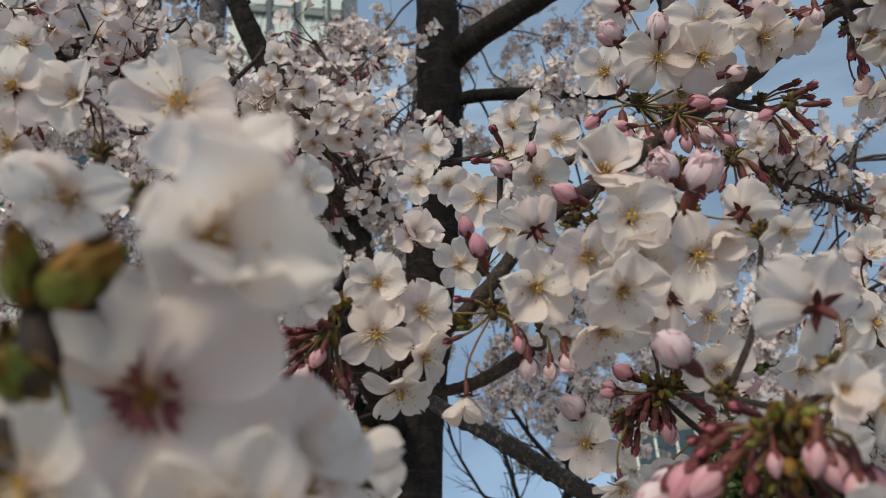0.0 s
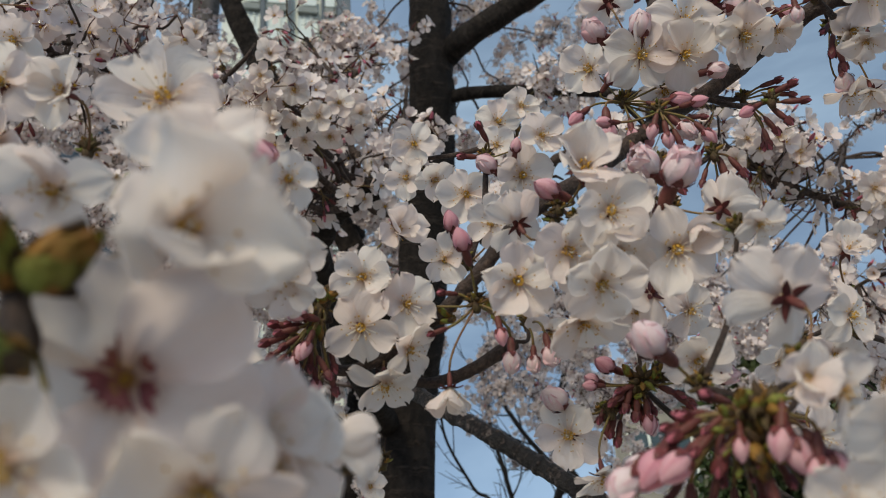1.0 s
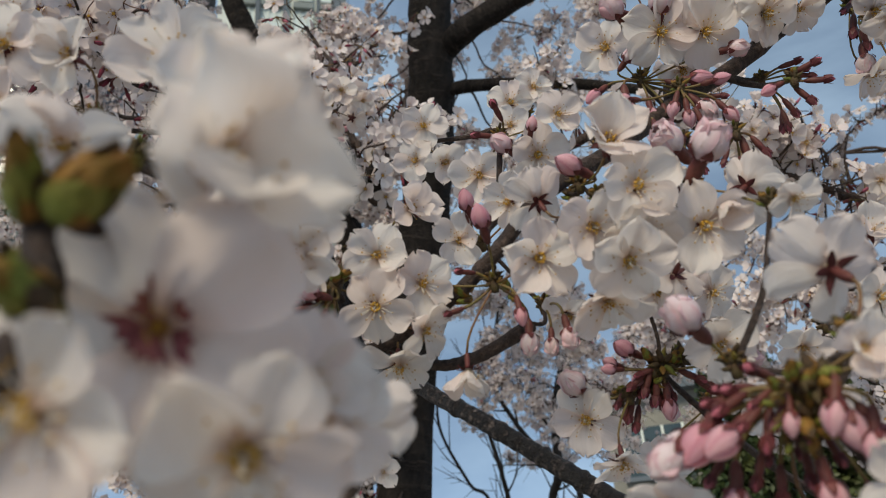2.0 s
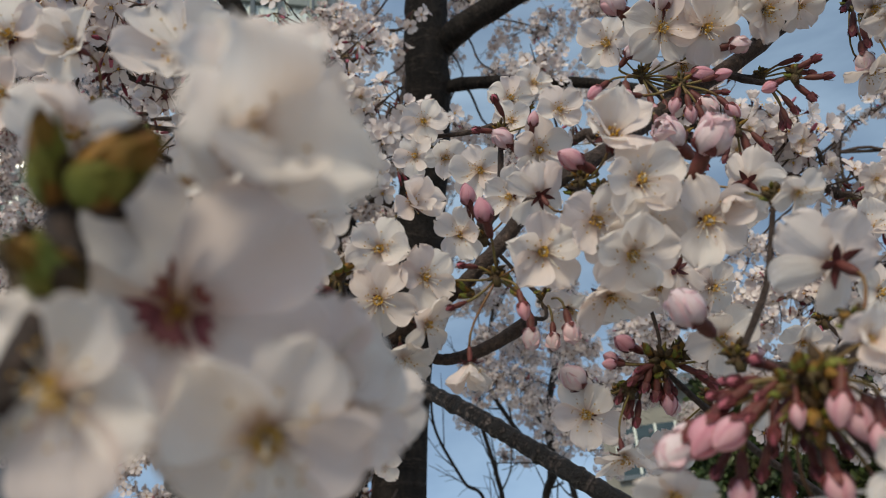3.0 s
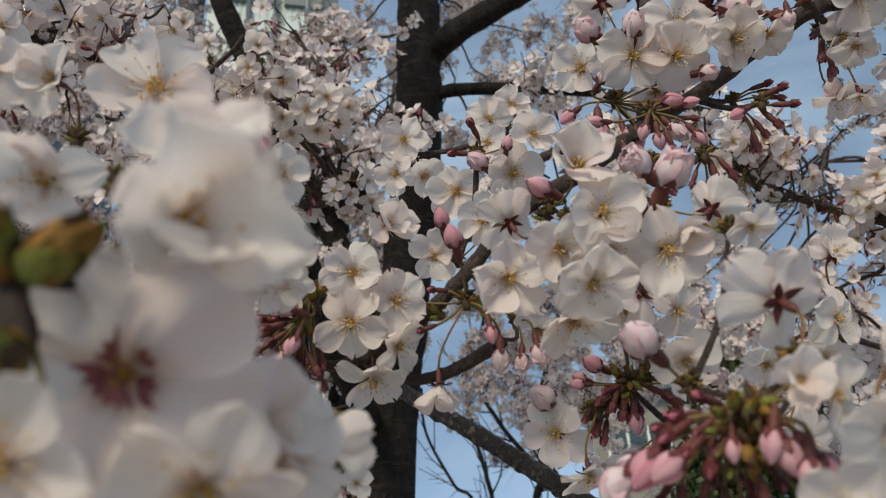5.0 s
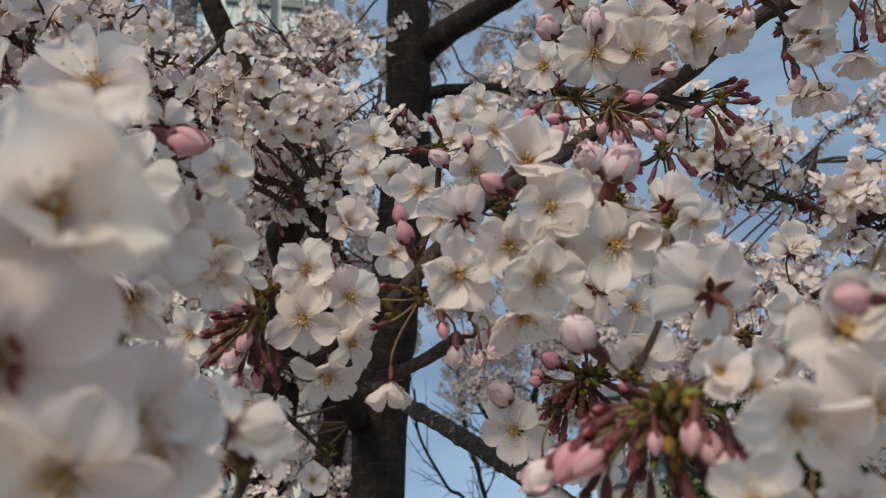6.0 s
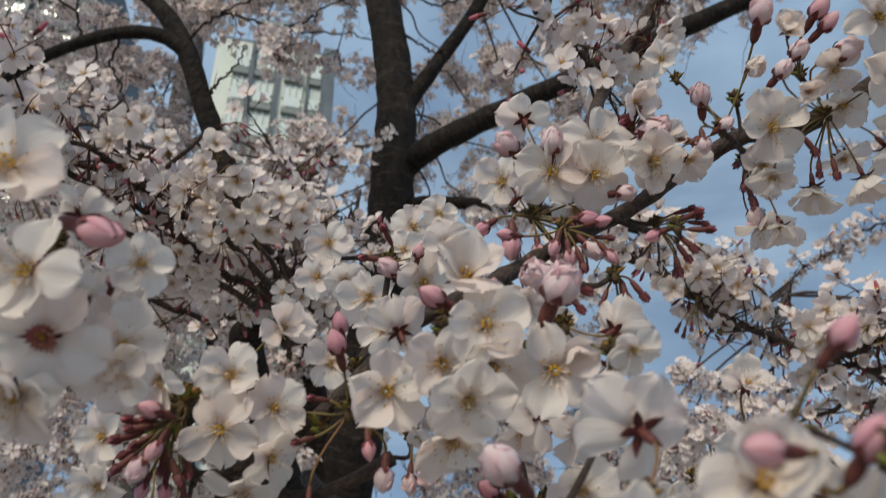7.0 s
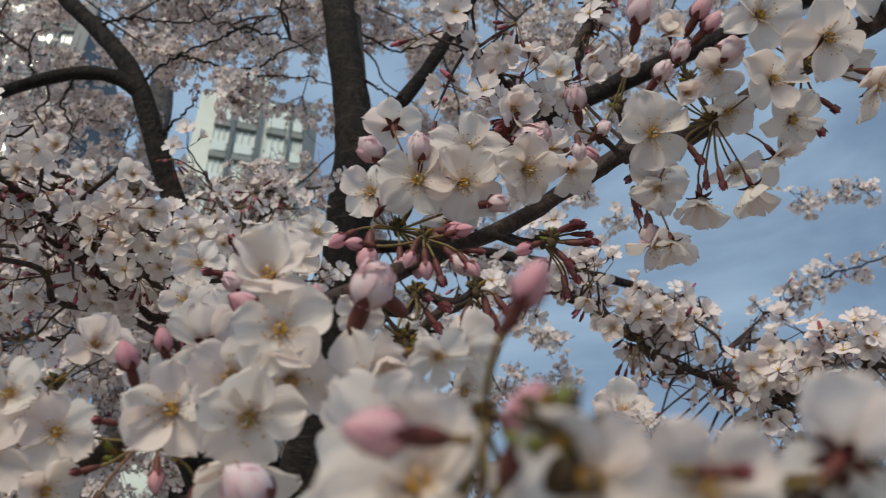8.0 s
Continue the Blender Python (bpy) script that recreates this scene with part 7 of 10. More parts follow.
scales_on(main_twig, (0.3763, 0.3242, 1.9592), 0.0090)
scales_on(main_twig, (-0.0134, 0.4140, 1.7422), 0.0090)
scales_on(main_twig, (-0.0445, 0.3959, 1.7612), 0.0090)
scales_on(main_twig, (0.0836, 0.3809, 1.7945), 0.0090)
spur_v_twig = branch("cherry_twig", "thin dark side twig ending in a flowering spur", [(-0.0474, 0.4047, 1.7547), (-0.0429, 0.4014, 1.7522), (-0.0465, 0.3921, 1.7577)], 0.0018, 0.0016)
scales_on(spur_v_twig, (-0.0465, 0.3921, 1.7577), 0.015)
spur_auto33_twig = branch("cherry_twig", "thin dark side twig ending in a flowering spur", [(0.1710, 0.4777, 1.6911), (0.1751, 0.4836, 1.6933), (0.1713, 0.4836, 1.7035)], 0.0011, 0.0011)
scales_on(spur_auto33_twig, (0.1713, 0.4836, 1.7035), 0.0090)
spur_z_twig = branch("cherry_twig", "thin dark side twig ending in a flowering spur", [(-0.0615, 0.1169, 1.6501), (-0.0617, 0.1249, 1.6440), (-0.0699, 0.1269, 1.6459)], 0.0018, 0.0016)
scales_on(spur_z_twig, (-0.0699, 0.1269, 1.6459), 0.0090)
spur_auto28_twig = branch("cherry_twig", "thin dark side twig ending in a flowering spur", [(-0.0805, 0.2963, 1.7640), (-0.0749, 0.3036, 1.7543), (-0.0772, 0.3049, 1.7526)], 0.0011, 0.0011)
scales_on(spur_auto28_twig, (-0.0772, 0.3049, 1.7526), 0.0090)
spur_y_twig = branch("cherry_twig", "thin dark side twig ending in a flowering spur", [(-0.0626, 0.1179, 1.6547), (-0.0566, 0.1264, 1.6554), (-0.0585, 0.1288, 1.6640)], 0.0018, 0.0016)
scales_on(spur_y_twig, (-0.0585, 0.1288, 1.6640), 0.004)
spur_mh_twig = branch("cherry_twig", "thin dark side twig ending in a flowering spur", [(-0.3232, 0.8873, 2.2944), (-0.3148, 0.8843, 2.2895), (-0.3145, 0.8753, 2.2926)], 0.0018, 0.0016)
scales_on(spur_mh_twig, (-0.3145, 0.8753, 2.2926), 0.0090)
spur_mc_twig = branch("cherry_twig", "thin dark side twig ending in a flowering spur", [(-0.2390, 0.9648, 2.2907), (-0.2350, 0.9647, 2.2796), (-0.2389, 0.9585, 2.2764)], 0.0018, 0.0016)
scales_on(spur_mc_twig, (-0.2389, 0.9585, 2.2764), 0.0090)
spur_auto38_twig = branch("cherry_twig", "thin dark side twig ending in a flowering spur", [(-0.2803, 0.9788, 2.2088), (-0.2837, 0.9811, 2.2018), (-0.2951, 0.9774, 2.2028)], 0.0011, 0.0011)
scales_on(spur_auto38_twig, (-0.2951, 0.9774, 2.2028), 0.0090)
spur_p_twig = branch("cherry_twig", "thin dark side twig ending in a flowering spur", [(0.3045, 0.4195, 1.9720), (0.3121, 0.4280, 1.9633), (0.3117, 0.4305, 1.9626)], 0.0018, 0.0016)
scales_on(spur_p_twig, (0.3117, 0.4305, 1.9626), 0.0090)
spur_a_twig = branch("cherry_twig", "thin dark side twig ending in a flowering spur", [(0.0312, 0.3870, 1.7596), (0.0376, 0.3853, 1.7495), (0.0360, 0.3777, 1.7474)], 0.0018, 0.0016)
scales_on(spur_a_twig, (0.0360, 0.3777, 1.7474), 0.0090)
spur_ma_twig = branch("cherry_twig", "thin dark side twig ending in a flowering spur", [(-0.2958, 0.8742, 2.3165), (-0.2847, 0.8815, 2.3146), (-0.2816, 0.8828, 2.3208)], 0.0018, 0.0016)
scales_on(spur_ma_twig, (-0.2816, 0.8828, 2.3208), 0.0090)
spur_auto22_twig = branch("cherry_twig", "thin dark side twig ending in a flowering spur", [(-0.1493, 0.2961, 1.7929), (-0.1422, 0.3038, 1.7959), (-0.1430, 0.3055, 1.8069)], 0.0011, 0.0011)
scales_on(spur_auto22_twig, (-0.1430, 0.3055, 1.8069), 0.0090)
spur_auto10_twig = branch("cherry_twig", "thin dark side twig ending in a flowering spur", [(0.1998, 0.4262, 1.9022), (0.1986, 0.4294, 1.9058), (0.1893, 0.4266, 1.9173)], 0.0011, 0.0011)
scales_on(spur_auto10_twig, (0.1893, 0.4266, 1.9173), 0.0090)
spur_auto2_twig = branch("cherry_twig", "thin dark side twig ending in a flowering spur", [(0.0755, 0.3814, 1.8028), (0.0840, 0.3765, 1.7949), (0.0845, 0.3656, 1.7950)], 0.0011, 0.0011)
scales_on(spur_auto2_twig, (0.0845, 0.3656, 1.7950), 0.0090)
spur_auto13_twig = branch("cherry_twig", "thin dark side twig ending in a flowering spur", [(0.4135, 0.3124, 1.9781), (0.4183, 0.3214, 1.9820), (0.4150, 0.3244, 1.9938)], 0.0011, 0.0011)
scales_on(spur_auto13_twig, (0.4150, 0.3244, 1.9938), 0.0090)
spur_mf_twig = branch("cherry_twig", "thin dark side twig ending in a flowering spur", [(-0.1396, 0.9759, 2.2664), (-0.1298, 0.9804, 2.2539), (-0.1281, 0.9790, 2.2495)], 0.0018, 0.0016)
scales_on(spur_mf_twig, (-0.1281, 0.9790, 2.2495), 0.0090)
spur_auto20_twig = branch("cherry_twig", "thin dark side twig ending in a flowering spur", [(-0.0846, 0.2980, 1.7641), (-0.0811, 0.2992, 1.7708), (-0.0856, 0.2943, 1.7856)], 0.0012, 0.0011)
scales_on(spur_auto20_twig, (-0.0856, 0.2943, 1.7856), 0.0090)
spur_n_twig = branch("cherry_twig", "thin dark side twig ending in a flowering spur", [(0.1204, 0.3933, 1.8357), (0.1328, 0.3940, 1.8241), (0.1373, 0.3887, 1.8205)], 0.0019, 0.0016)
scales_on(spur_n_twig, (0.1373, 0.3887, 1.8205), 0.0090)
spur_auto18_twig = branch("cherry_twig", "thin dark side twig ending in a flowering spur", [(0.1315, 0.4446, 1.7174), (0.1263, 0.4485, 1.7057), (0.1131, 0.4464, 1.7021)], 0.0012, 0.0011)
scales_on(spur_auto18_twig, (0.1131, 0.4464, 1.7021), 0.0090)
spur_yc_twig = branch("cherry_twig", "thin dark side twig ending in a flowering spur", [(0.1501, 0.4102, 1.8637), (0.1585, 0.4016, 1.8621), (0.1589, 0.3869, 1.8685)], 0.0019, 0.0016)
scales_on(spur_yc_twig, (0.1589, 0.3869, 1.8685), 0.0090)
spur_auto9_twig = branch("cherry_twig", "thin dark side twig ending in a flowering spur", [(0.0592, 0.4200, 1.7388), (0.0684, 0.4310, 1.7433), (0.0697, 0.4359, 1.7558)], 0.0012, 0.0011)
scales_on(spur_auto9_twig, (0.0697, 0.4359, 1.7558), 0.0090)
spur_auto29_twig = branch("cherry_twig", "thin dark side twig ending in a flowering spur", [(-0.0515, 0.2683, 1.6051), (-0.0457, 0.2770, 1.6126), (-0.0479, 0.2798, 1.6280)], 0.0012, 0.0011)
scales_on(spur_auto29_twig, (-0.0479, 0.2798, 1.6280), 0.0090)
spur_f_twig = branch("cherry_twig", "thin dark side twig ending in a flowering spur", [(0.1627, 0.4174, 1.8756), (0.1586, 0.4183, 1.8815), (0.1465, 0.4132, 1.8954)], 0.0019, 0.0016)
scales_on(spur_f_twig, (0.1465, 0.4132, 1.8954), 0.0090)
spur_ya_twig = branch("cherry_twig", "thin dark side twig ending in a flowering spur", [(0.1373, 0.3887, 1.8205), (0.1499, 0.3935, 1.8237), (0.1545, 0.3922, 1.8349)], 0.0019, 0.0016)
scales_on(spur_ya_twig, (0.1545, 0.3922, 1.8349), 0.0090)
spur_auto12_twig = branch("cherry_twig", "thin dark side twig ending in a flowering spur", [(0.2962, 0.4058, 1.9568), (0.3073, 0.4147, 1.9435), (0.3105, 0.4175, 1.9381)], 0.0012, 0.0011)
scales_on(spur_auto12_twig, (0.3105, 0.4175, 1.9381), 0.0090)
spur_auto14_twig = branch("cherry_twig", "thin dark side twig ending in a flowering spur", [(0.1074, 0.2359, 1.6449), (0.1209, 0.2391, 1.6501), (0.1263, 0.2362, 1.6633)], 0.0012, 0.0011)
scales_on(spur_auto14_twig, (0.1263, 0.2362, 1.6633), 0.0090)
spur_me_twig = branch("cherry_twig", "thin dark side twig ending in a flowering spur", [(-0.1818, 0.9978, 2.2710), (-0.1758, 0.9923, 2.2560), (-0.1777, 0.9809, 2.2489)], 0.0019, 0.0016)
scales_on(spur_me_twig, (-0.1777, 0.9809, 2.2489), 0.0090)
spur_auto47_twig = branch("cherry_twig", "thin dark side twig ending in a flowering spur", [(0.2724, 0.3723, 1.9286), (0.2782, 0.3700, 1.9376), (0.2759, 0.3617, 1.9546)], 0.0012, 0.0011)
scales_on(spur_auto47_twig, (0.2759, 0.3617, 1.9546), 0.0090)
spur_auto37_twig = branch("cherry_twig", "thin dark side twig ending in a flowering spur", [(-0.2462, 1.0129, 2.2145), (-0.2399, 1.0092, 2.2228), (-0.2415, 0.9996, 2.2391)], 0.0012, 0.0011)
scales_on(spur_auto37_twig, (-0.2415, 0.9996, 2.2391), 0.0090)
spur_auto24_twig = branch("cherry_twig", "thin dark side twig ending in a flowering spur", [(-0.0433, 0.4168, 1.7296), (-0.0451, 0.4349, 1.7284), (-0.0548, 0.4470, 1.7352)], 0.0012, 0.0011)
scales_on(spur_auto24_twig, (-0.0548, 0.4470, 1.7352), 0.0090)
spur_auto17_twig = branch("cherry_twig", "thin dark side twig ending in a flowering spur", [(0.1198, 0.4475, 1.7039), (0.1213, 0.4633, 1.7017), (0.1148, 0.4731, 1.7074)], 0.0012, 0.0011)
scales_on(spur_auto17_twig, (0.1148, 0.4731, 1.7074), 0.0090)
spur_auto30_twig = branch("cherry_twig", "thin dark side twig ending in a flowering spur", [(0.3338, 0.3576, 1.9437), (0.3327, 0.3605, 1.9561), (0.3235, 0.3575, 1.9765)], 0.0012, 0.0011)
scales_on(spur_auto30_twig, (0.3235, 0.3575, 1.9765), 0.0090)
spur_auto32_twig = branch("cherry_twig", "thin dark side twig ending in a flowering spur", [(0.1315, 0.4446, 1.7174), (0.1349, 0.4432, 1.7303), (0.1302, 0.4357, 1.7512)], 0.0012, 0.0011)
scales_on(spur_auto32_twig, (0.1302, 0.4357, 1.7512), 0.0090)
spur_auto39_twig = branch("cherry_twig", "thin dark side twig ending in a flowering spur", [(-0.2474, 0.9023, 2.3239), (-0.2480, 0.9132, 2.3350), (-0.2566, 0.9180, 2.3542)], 0.0012, 0.0011)
scales_on(spur_auto39_twig, (-0.2566, 0.9180, 2.3542), 0.0090)
spur_auto3_twig = branch("cherry_twig", "thin dark side twig ending in a flowering spur", [(0.0845, 0.3656, 1.7950), (0.0915, 0.3640, 1.7841), (0.0904, 0.3563, 1.7813)], 0.0011, 0.0011)
scales_on(spur_auto3_twig, (0.0904, 0.3563, 1.7813), 0.0090)
spur_auto25_twig = branch("cherry_twig", "thin dark side twig ending in a flowering spur", [(-0.0440, 0.4241, 1.7291), (-0.0462, 0.4253, 1.7085), (-0.0563, 0.4206, 1.6960)], 0.0012, 0.0011)
scales_on(spur_auto25_twig, (-0.0563, 0.4206, 1.6960), 0.0090)
spur_auto34_twig = branch("cherry_twig", "thin dark side twig ending in a flowering spur", [(0.2435, 0.3985, 1.7243), (0.2374, 0.4127, 1.7092), (0.2233, 0.4209, 1.7021)], 0.0012, 0.0011)
scales_on(spur_auto34_twig, (0.2233, 0.4209, 1.7021), 0.0090)
spur_mi_twig = branch("cherry_twig", "thin dark side twig ending in a flowering spur", [(-0.1367, 0.9263, 2.2607), (-0.1158, 0.9220, 2.2508), (-0.1028, 0.9117, 2.2488)], 0.0021, 0.0016)
scales_on(spur_mi_twig, (-0.1028, 0.9117, 2.2488), 0.0090)
spur_mk_twig = branch("cherry_twig", "thin dark side twig ending in a flowering spur", [(-0.2075, 0.8703, 2.3411), (-0.1874, 0.8786, 2.3252), (-0.1753, 0.8808, 2.3173)], 0.0021, 0.0016)
scales_on(spur_mk_twig, (-0.1753, 0.8808, 2.3173), 0.0090)
spur_auto15_twig = branch("cherry_twig", "thin dark side twig ending in a flowering spur", [(0.2325, 0.4155, 1.7067), (0.2363, 0.4300, 1.7164), (0.2321, 0.4385, 1.7341)], 0.0012, 0.0011)
scales_on(spur_auto15_twig, (0.2321, 0.4385, 1.7341), 0.0090)
spur_auto23_twig = branch("cherry_twig", "thin dark side twig ending in a flowering spur", [(-0.0548, 0.4470, 1.7352), (-0.0593, 0.4477, 1.7432), (-0.0718, 0.4425, 1.7592)], 0.0012, 0.0011)
scales_on(spur_auto23_twig, (-0.0718, 0.4425, 1.7592), 0.0090)
spur_o_twig = branch("cherry_twig", "thin dark side twig ending in a flowering spur", [(0.2367, 0.4275, 1.9281), (0.2295, 0.4159, 1.9377), (0.2144, 0.3984, 1.9553)], 0.0021, 0.0016)
scales_on(spur_o_twig, (0.2144, 0.3984, 1.9553), 0.0090)
spur_auto4_twig = branch("cherry_twig", "thin dark side twig ending in a flowering spur", [(0.0904, 0.3563, 1.7813), (0.0895, 0.3578, 1.7654), (0.0805, 0.3534, 1.7575)], 0.0012, 0.0011)
scales_on(spur_auto4_twig, (0.0805, 0.3534, 1.7575), 0.0090)
spur_auto19_twig = branch("cherry_twig", "thin dark side twig ending in a flowering spur", [(-0.0566, 0.1264, 1.6554), (-0.0432, 0.1443, 1.6469), (-0.0379, 0.1562, 1.6463)], 0.0012, 0.0011)
scales_on(spur_auto19_twig, (-0.0379, 0.1562, 1.6463), 0.0090)
spur_auto36_twig = branch("cherry_twig", "thin dark side twig ending in a flowering spur", [(-0.2588, 0.9122, 2.3133), (-0.2491, 0.9023, 2.2911), (-0.2474, 0.8863, 2.2770)], 0.0014, 0.0011)
scales_on(spur_auto36_twig, (-0.2474, 0.8863, 2.2770), 0.0090)
spur_yb_twig = branch("cherry_twig", "thin dark side twig ending in a flowering spur", [(0.1545, 0.3922, 1.8349), (0.1744, 0.3941, 1.8322), (0.1863, 0.3900, 1.8374)], 0.0020, 0.0016)
scales_on(spur_yb_twig, (0.1863, 0.3900, 1.8374), 0.0090)
spur_auto16_twig = branch("cherry_twig", "thin dark side twig ending in a flowering spur", [(0.2321, 0.4385, 1.7341), (0.2548, 0.4423, 1.7435), (0.2695, 0.4401, 1.7610)], 0.0014, 0.0011)
scales_on(spur_auto16_twig, (0.2695, 0.4401, 1.7610), 0.0090)
spur_auto35_twig = branch("cherry_twig", "thin dark side twig ending in a flowering spur", [(-0.1122, 0.9192, 2.2503), (-0.0962, 0.9343, 2.2618), (-0.0883, 0.9435, 2.2813)], 0.0014, 0.0011)
scales_on(spur_auto35_twig, (-0.0883, 0.9435, 2.2813), 0.0090)
spur_auto6_twig = branch("cherry_twig", "thin dark side twig ending in a flowering spur", [(0.1373, 0.3887, 1.8205), (0.1467, 0.3834, 1.8036), (0.1481, 0.3720, 1.7946)], 0.0012, 0.0011)
scales_on(spur_auto6_twig, (0.1481, 0.3720, 1.7946), 0.0090)
spur_auto11_twig = branch("cherry_twig", "thin dark side twig ending in a flowering spur", [(0.1465, 0.4132, 1.8954), (0.1544, 0.4068, 1.9065), (0.1543, 0.3945, 1.9255)], 0.0012, 0.0011)
scales_on(spur_auto11_twig, (0.1543, 0.3945, 1.9255), 0.0090)
spur_auto1_twig = branch("cherry_twig", "thin dark side twig ending in a flowering spur", [(-0.0474, 0.4047, 1.7547), (-0.0330, 0.4198, 1.7719), (-0.0266, 0.4288, 1.7971)], 0.0014, 0.0011)
scales_on(spur_auto1_twig, (-0.0266, 0.4288, 1.7971), 0.0090)
spur_yd_twig = branch("cherry_twig", "thin dark side twig ending in a flowering spur", [(0.2042, 0.4270, 1.9053), (0.2220, 0.4128, 1.8859), (0.2319, 0.3926, 1.8745)], 0.0022, 0.0016)
scales_on(spur_yd_twig, (0.2319, 0.3926, 1.8745), 0.0090)
spur_auto5_twig = branch("cherry_twig", "thin dark side twig ending in a flowering spur", [(0.0913, 0.3630, 1.7837), (0.1104, 0.3658, 1.7745), (0.1214, 0.3627, 1.7733)], 0.0012, 0.0011)
scales_on(spur_auto5_twig, (0.1214, 0.3627, 1.7733), 0.0090)
spur_auto8_twig = branch("cherry_twig", "thin dark side twig ending in a flowering spur", [(0.0697, 0.4359, 1.7558), (0.0577, 0.4376, 1.7722), (0.0378, 0.4333, 1.7967)], 0.0014, 0.0011)
scales_on(spur_auto8_twig, (0.0378, 0.4333, 1.7967), 0.0090)
spur_auto26_twig = branch("cherry_twig", "thin dark side twig ending in a flowering spur", [(-0.0462, 0.4253, 1.7085), (-0.0293, 0.4458, 1.6929), (-0.0204, 0.4602, 1.6853)], 0.0014, 0.0011)
scales_on(spur_auto26_twig, (-0.0204, 0.4602, 1.6853), 0.0090)
spur_auto21_twig = branch("cherry_twig", "thin dark side twig ending in a flowering spur", [(-0.0789, 0.2957, 1.7639), (-0.0833, 0.2696, 1.7488), (-0.0958, 0.2375, 1.7416)], 0.0015, 0.0011)
scales_on(spur_auto21_twig, (-0.0958, 0.2375, 1.7416), 0.0090)
spur_auto46_twig = branch("cherry_twig", "thin dark side twig ending in a flowering spur", [(0.1241, 0.2374, 1.6579), (0.1244, 0.2730, 1.6625), (0.1167, 0.3025, 1.6751)], 0.0015, 0.0011)
scales_on(spur_auto46_twig, (0.1167, 0.3025, 1.6751), 0.0090)
spur_g_twig = branch("cherry_twig", "thin dark side twig ending in a flowering spur", [(0.0378, 0.4333, 1.7967), (0.0512, 0.4384, 1.8315), (0.0567, 0.4376, 1.8744)], 0.0026, 0.0016)
scales_on(spur_g_twig, (0.0567, 0.4376, 1.8744), 0.0090)
spur_auto31_twig = branch("cherry_twig", "thin dark side twig ending in a flowering spur", [(0.3100, 0.4188, 1.9753), (0.3024, 0.4364, 2.0147), (0.2869, 0.4480, 2.0622)], 0.0017, 0.0011)
scales_on(spur_auto31_twig, (0.2869, 0.4480, 2.0622), 0.0090)
spur_auto45_twig = branch("cherry_twig", "thin dark side twig ending in a flowering spur", [(0.1167, 0.3025, 1.6751), (0.1356, 0.3037, 1.7049), (0.1465, 0.2989, 1.7426)], 0.0015, 0.0011)
scales_on(spur_auto45_twig, (0.1465, 0.2989, 1.7426), 0.0090)
spur_auto7_twig = branch("cherry_twig", "thin dark side twig ending in a flowering spur", [(0.0567, 0.4376, 1.8744), (0.0767, 0.4713, 1.9008), (0.0888, 0.4990, 1.9352)], 0.0017, 0.0011)
scales_on(spur_auto7_twig, (0.0888, 0.4990, 1.9352), 0.0090)
spur_auto27_twig = branch("cherry_twig", "thin dark side twig ending in a flowering spur", [(-0.3070, 0.3801, 1.8353), (-0.2752, 0.3983, 1.8890), (-0.2514, 0.4105, 1.9507)], 0.0019, 0.0011)
scales_on(spur_auto27_twig, (-0.2514, 0.4105, 1.9507), 0.0090)
spur_t_twig = branch("cherry_twig", "thin dark side twig ending in a flowering spur", [(0.0888, 0.4990, 1.9352), (0.0547, 0.5206, 1.9324), (0.0127, 0.5363, 1.9376)], 0.0026, 0.0016)
scales_on(spur_t_twig, (0.0127, 0.5363, 1.9376), 0.0090)
spur_auto41_twig = branch("cherry_twig", "thin dark side twig ending in a flowering spur", [(0.9430, 0.9504, 1.9437), (0.9010, 0.9625, 2.0341), (0.8510, 0.9686, 2.1325)], 0.0019, 0.0011)
scales_on(spur_auto41_twig, (0.8510, 0.9686, 2.1325), 0.0090)
spur_rc_twig = branch("cherry_twig", "thin dark side twig ending in a flowering spur", [(0.8510, 0.9686, 2.1325), (0.8339, 0.9825, 2.1197), (0.8087, 0.9903, 2.1149)], 0.0022, 0.0016)
scales_on(spur_rc_twig, (0.8087, 0.9903, 2.1149), 0.0090)
spur_auto40_twig = branch("cherry_twig", "thin dark side twig ending in a flowering spur", [(0.8087, 0.9903, 2.1149), (0.8004, 0.9956, 2.1130), (0.7841, 0.9949, 2.1192)], 0.0012, 0.0011)
scales_on(spur_auto40_twig, (0.7841, 0.9949, 2.1192), 0.0090)
spur_rb_twig = branch("cherry_twig", "thin dark side twig ending in a flowering spur", [(0.7841, 0.9949, 2.1192), (0.7420, 1.0052, 2.1317), (0.6920, 1.0096, 2.1521)], 0.0028, 0.0016)
scales_on(spur_rb_twig, (0.6920, 1.0096, 2.1521), 0.0090)
spur_auto48_twig = branch("cherry_twig", "thin dark side twig ending in a flowering spur", [(0.6920, 1.0096, 2.1521), (0.6378, 1.0297, 2.1450), (0.5755, 1.0439, 2.1458)], 0.0019, 0.0011)
scales_on(spur_auto48_twig, (0.5755, 1.0439, 2.1458), 0.0090)
spur_auto42_twig = branch("cherry_twig", "thin dark side twig ending in a flowering spur", [(0.6136, 1.0352, 2.1453), (0.6159, 1.0293, 2.1698), (0.6103, 1.0173, 2.2023)], 0.0014, 0.0011)
scales_on(spur_auto42_twig, (0.6103, 1.0173, 2.2023), 0.0090)
spur_auto43_twig = branch("cherry_twig", "thin dark side twig ending in a flowering spur", [(0.6103, 1.0173, 2.2023), (0.6030, 1.0158, 2.2072), (0.5876, 1.0082, 2.2200)], 0.0012, 0.0011)
scales_on(spur_auto43_twig, (0.5876, 1.0082, 2.2200), 0.0090)
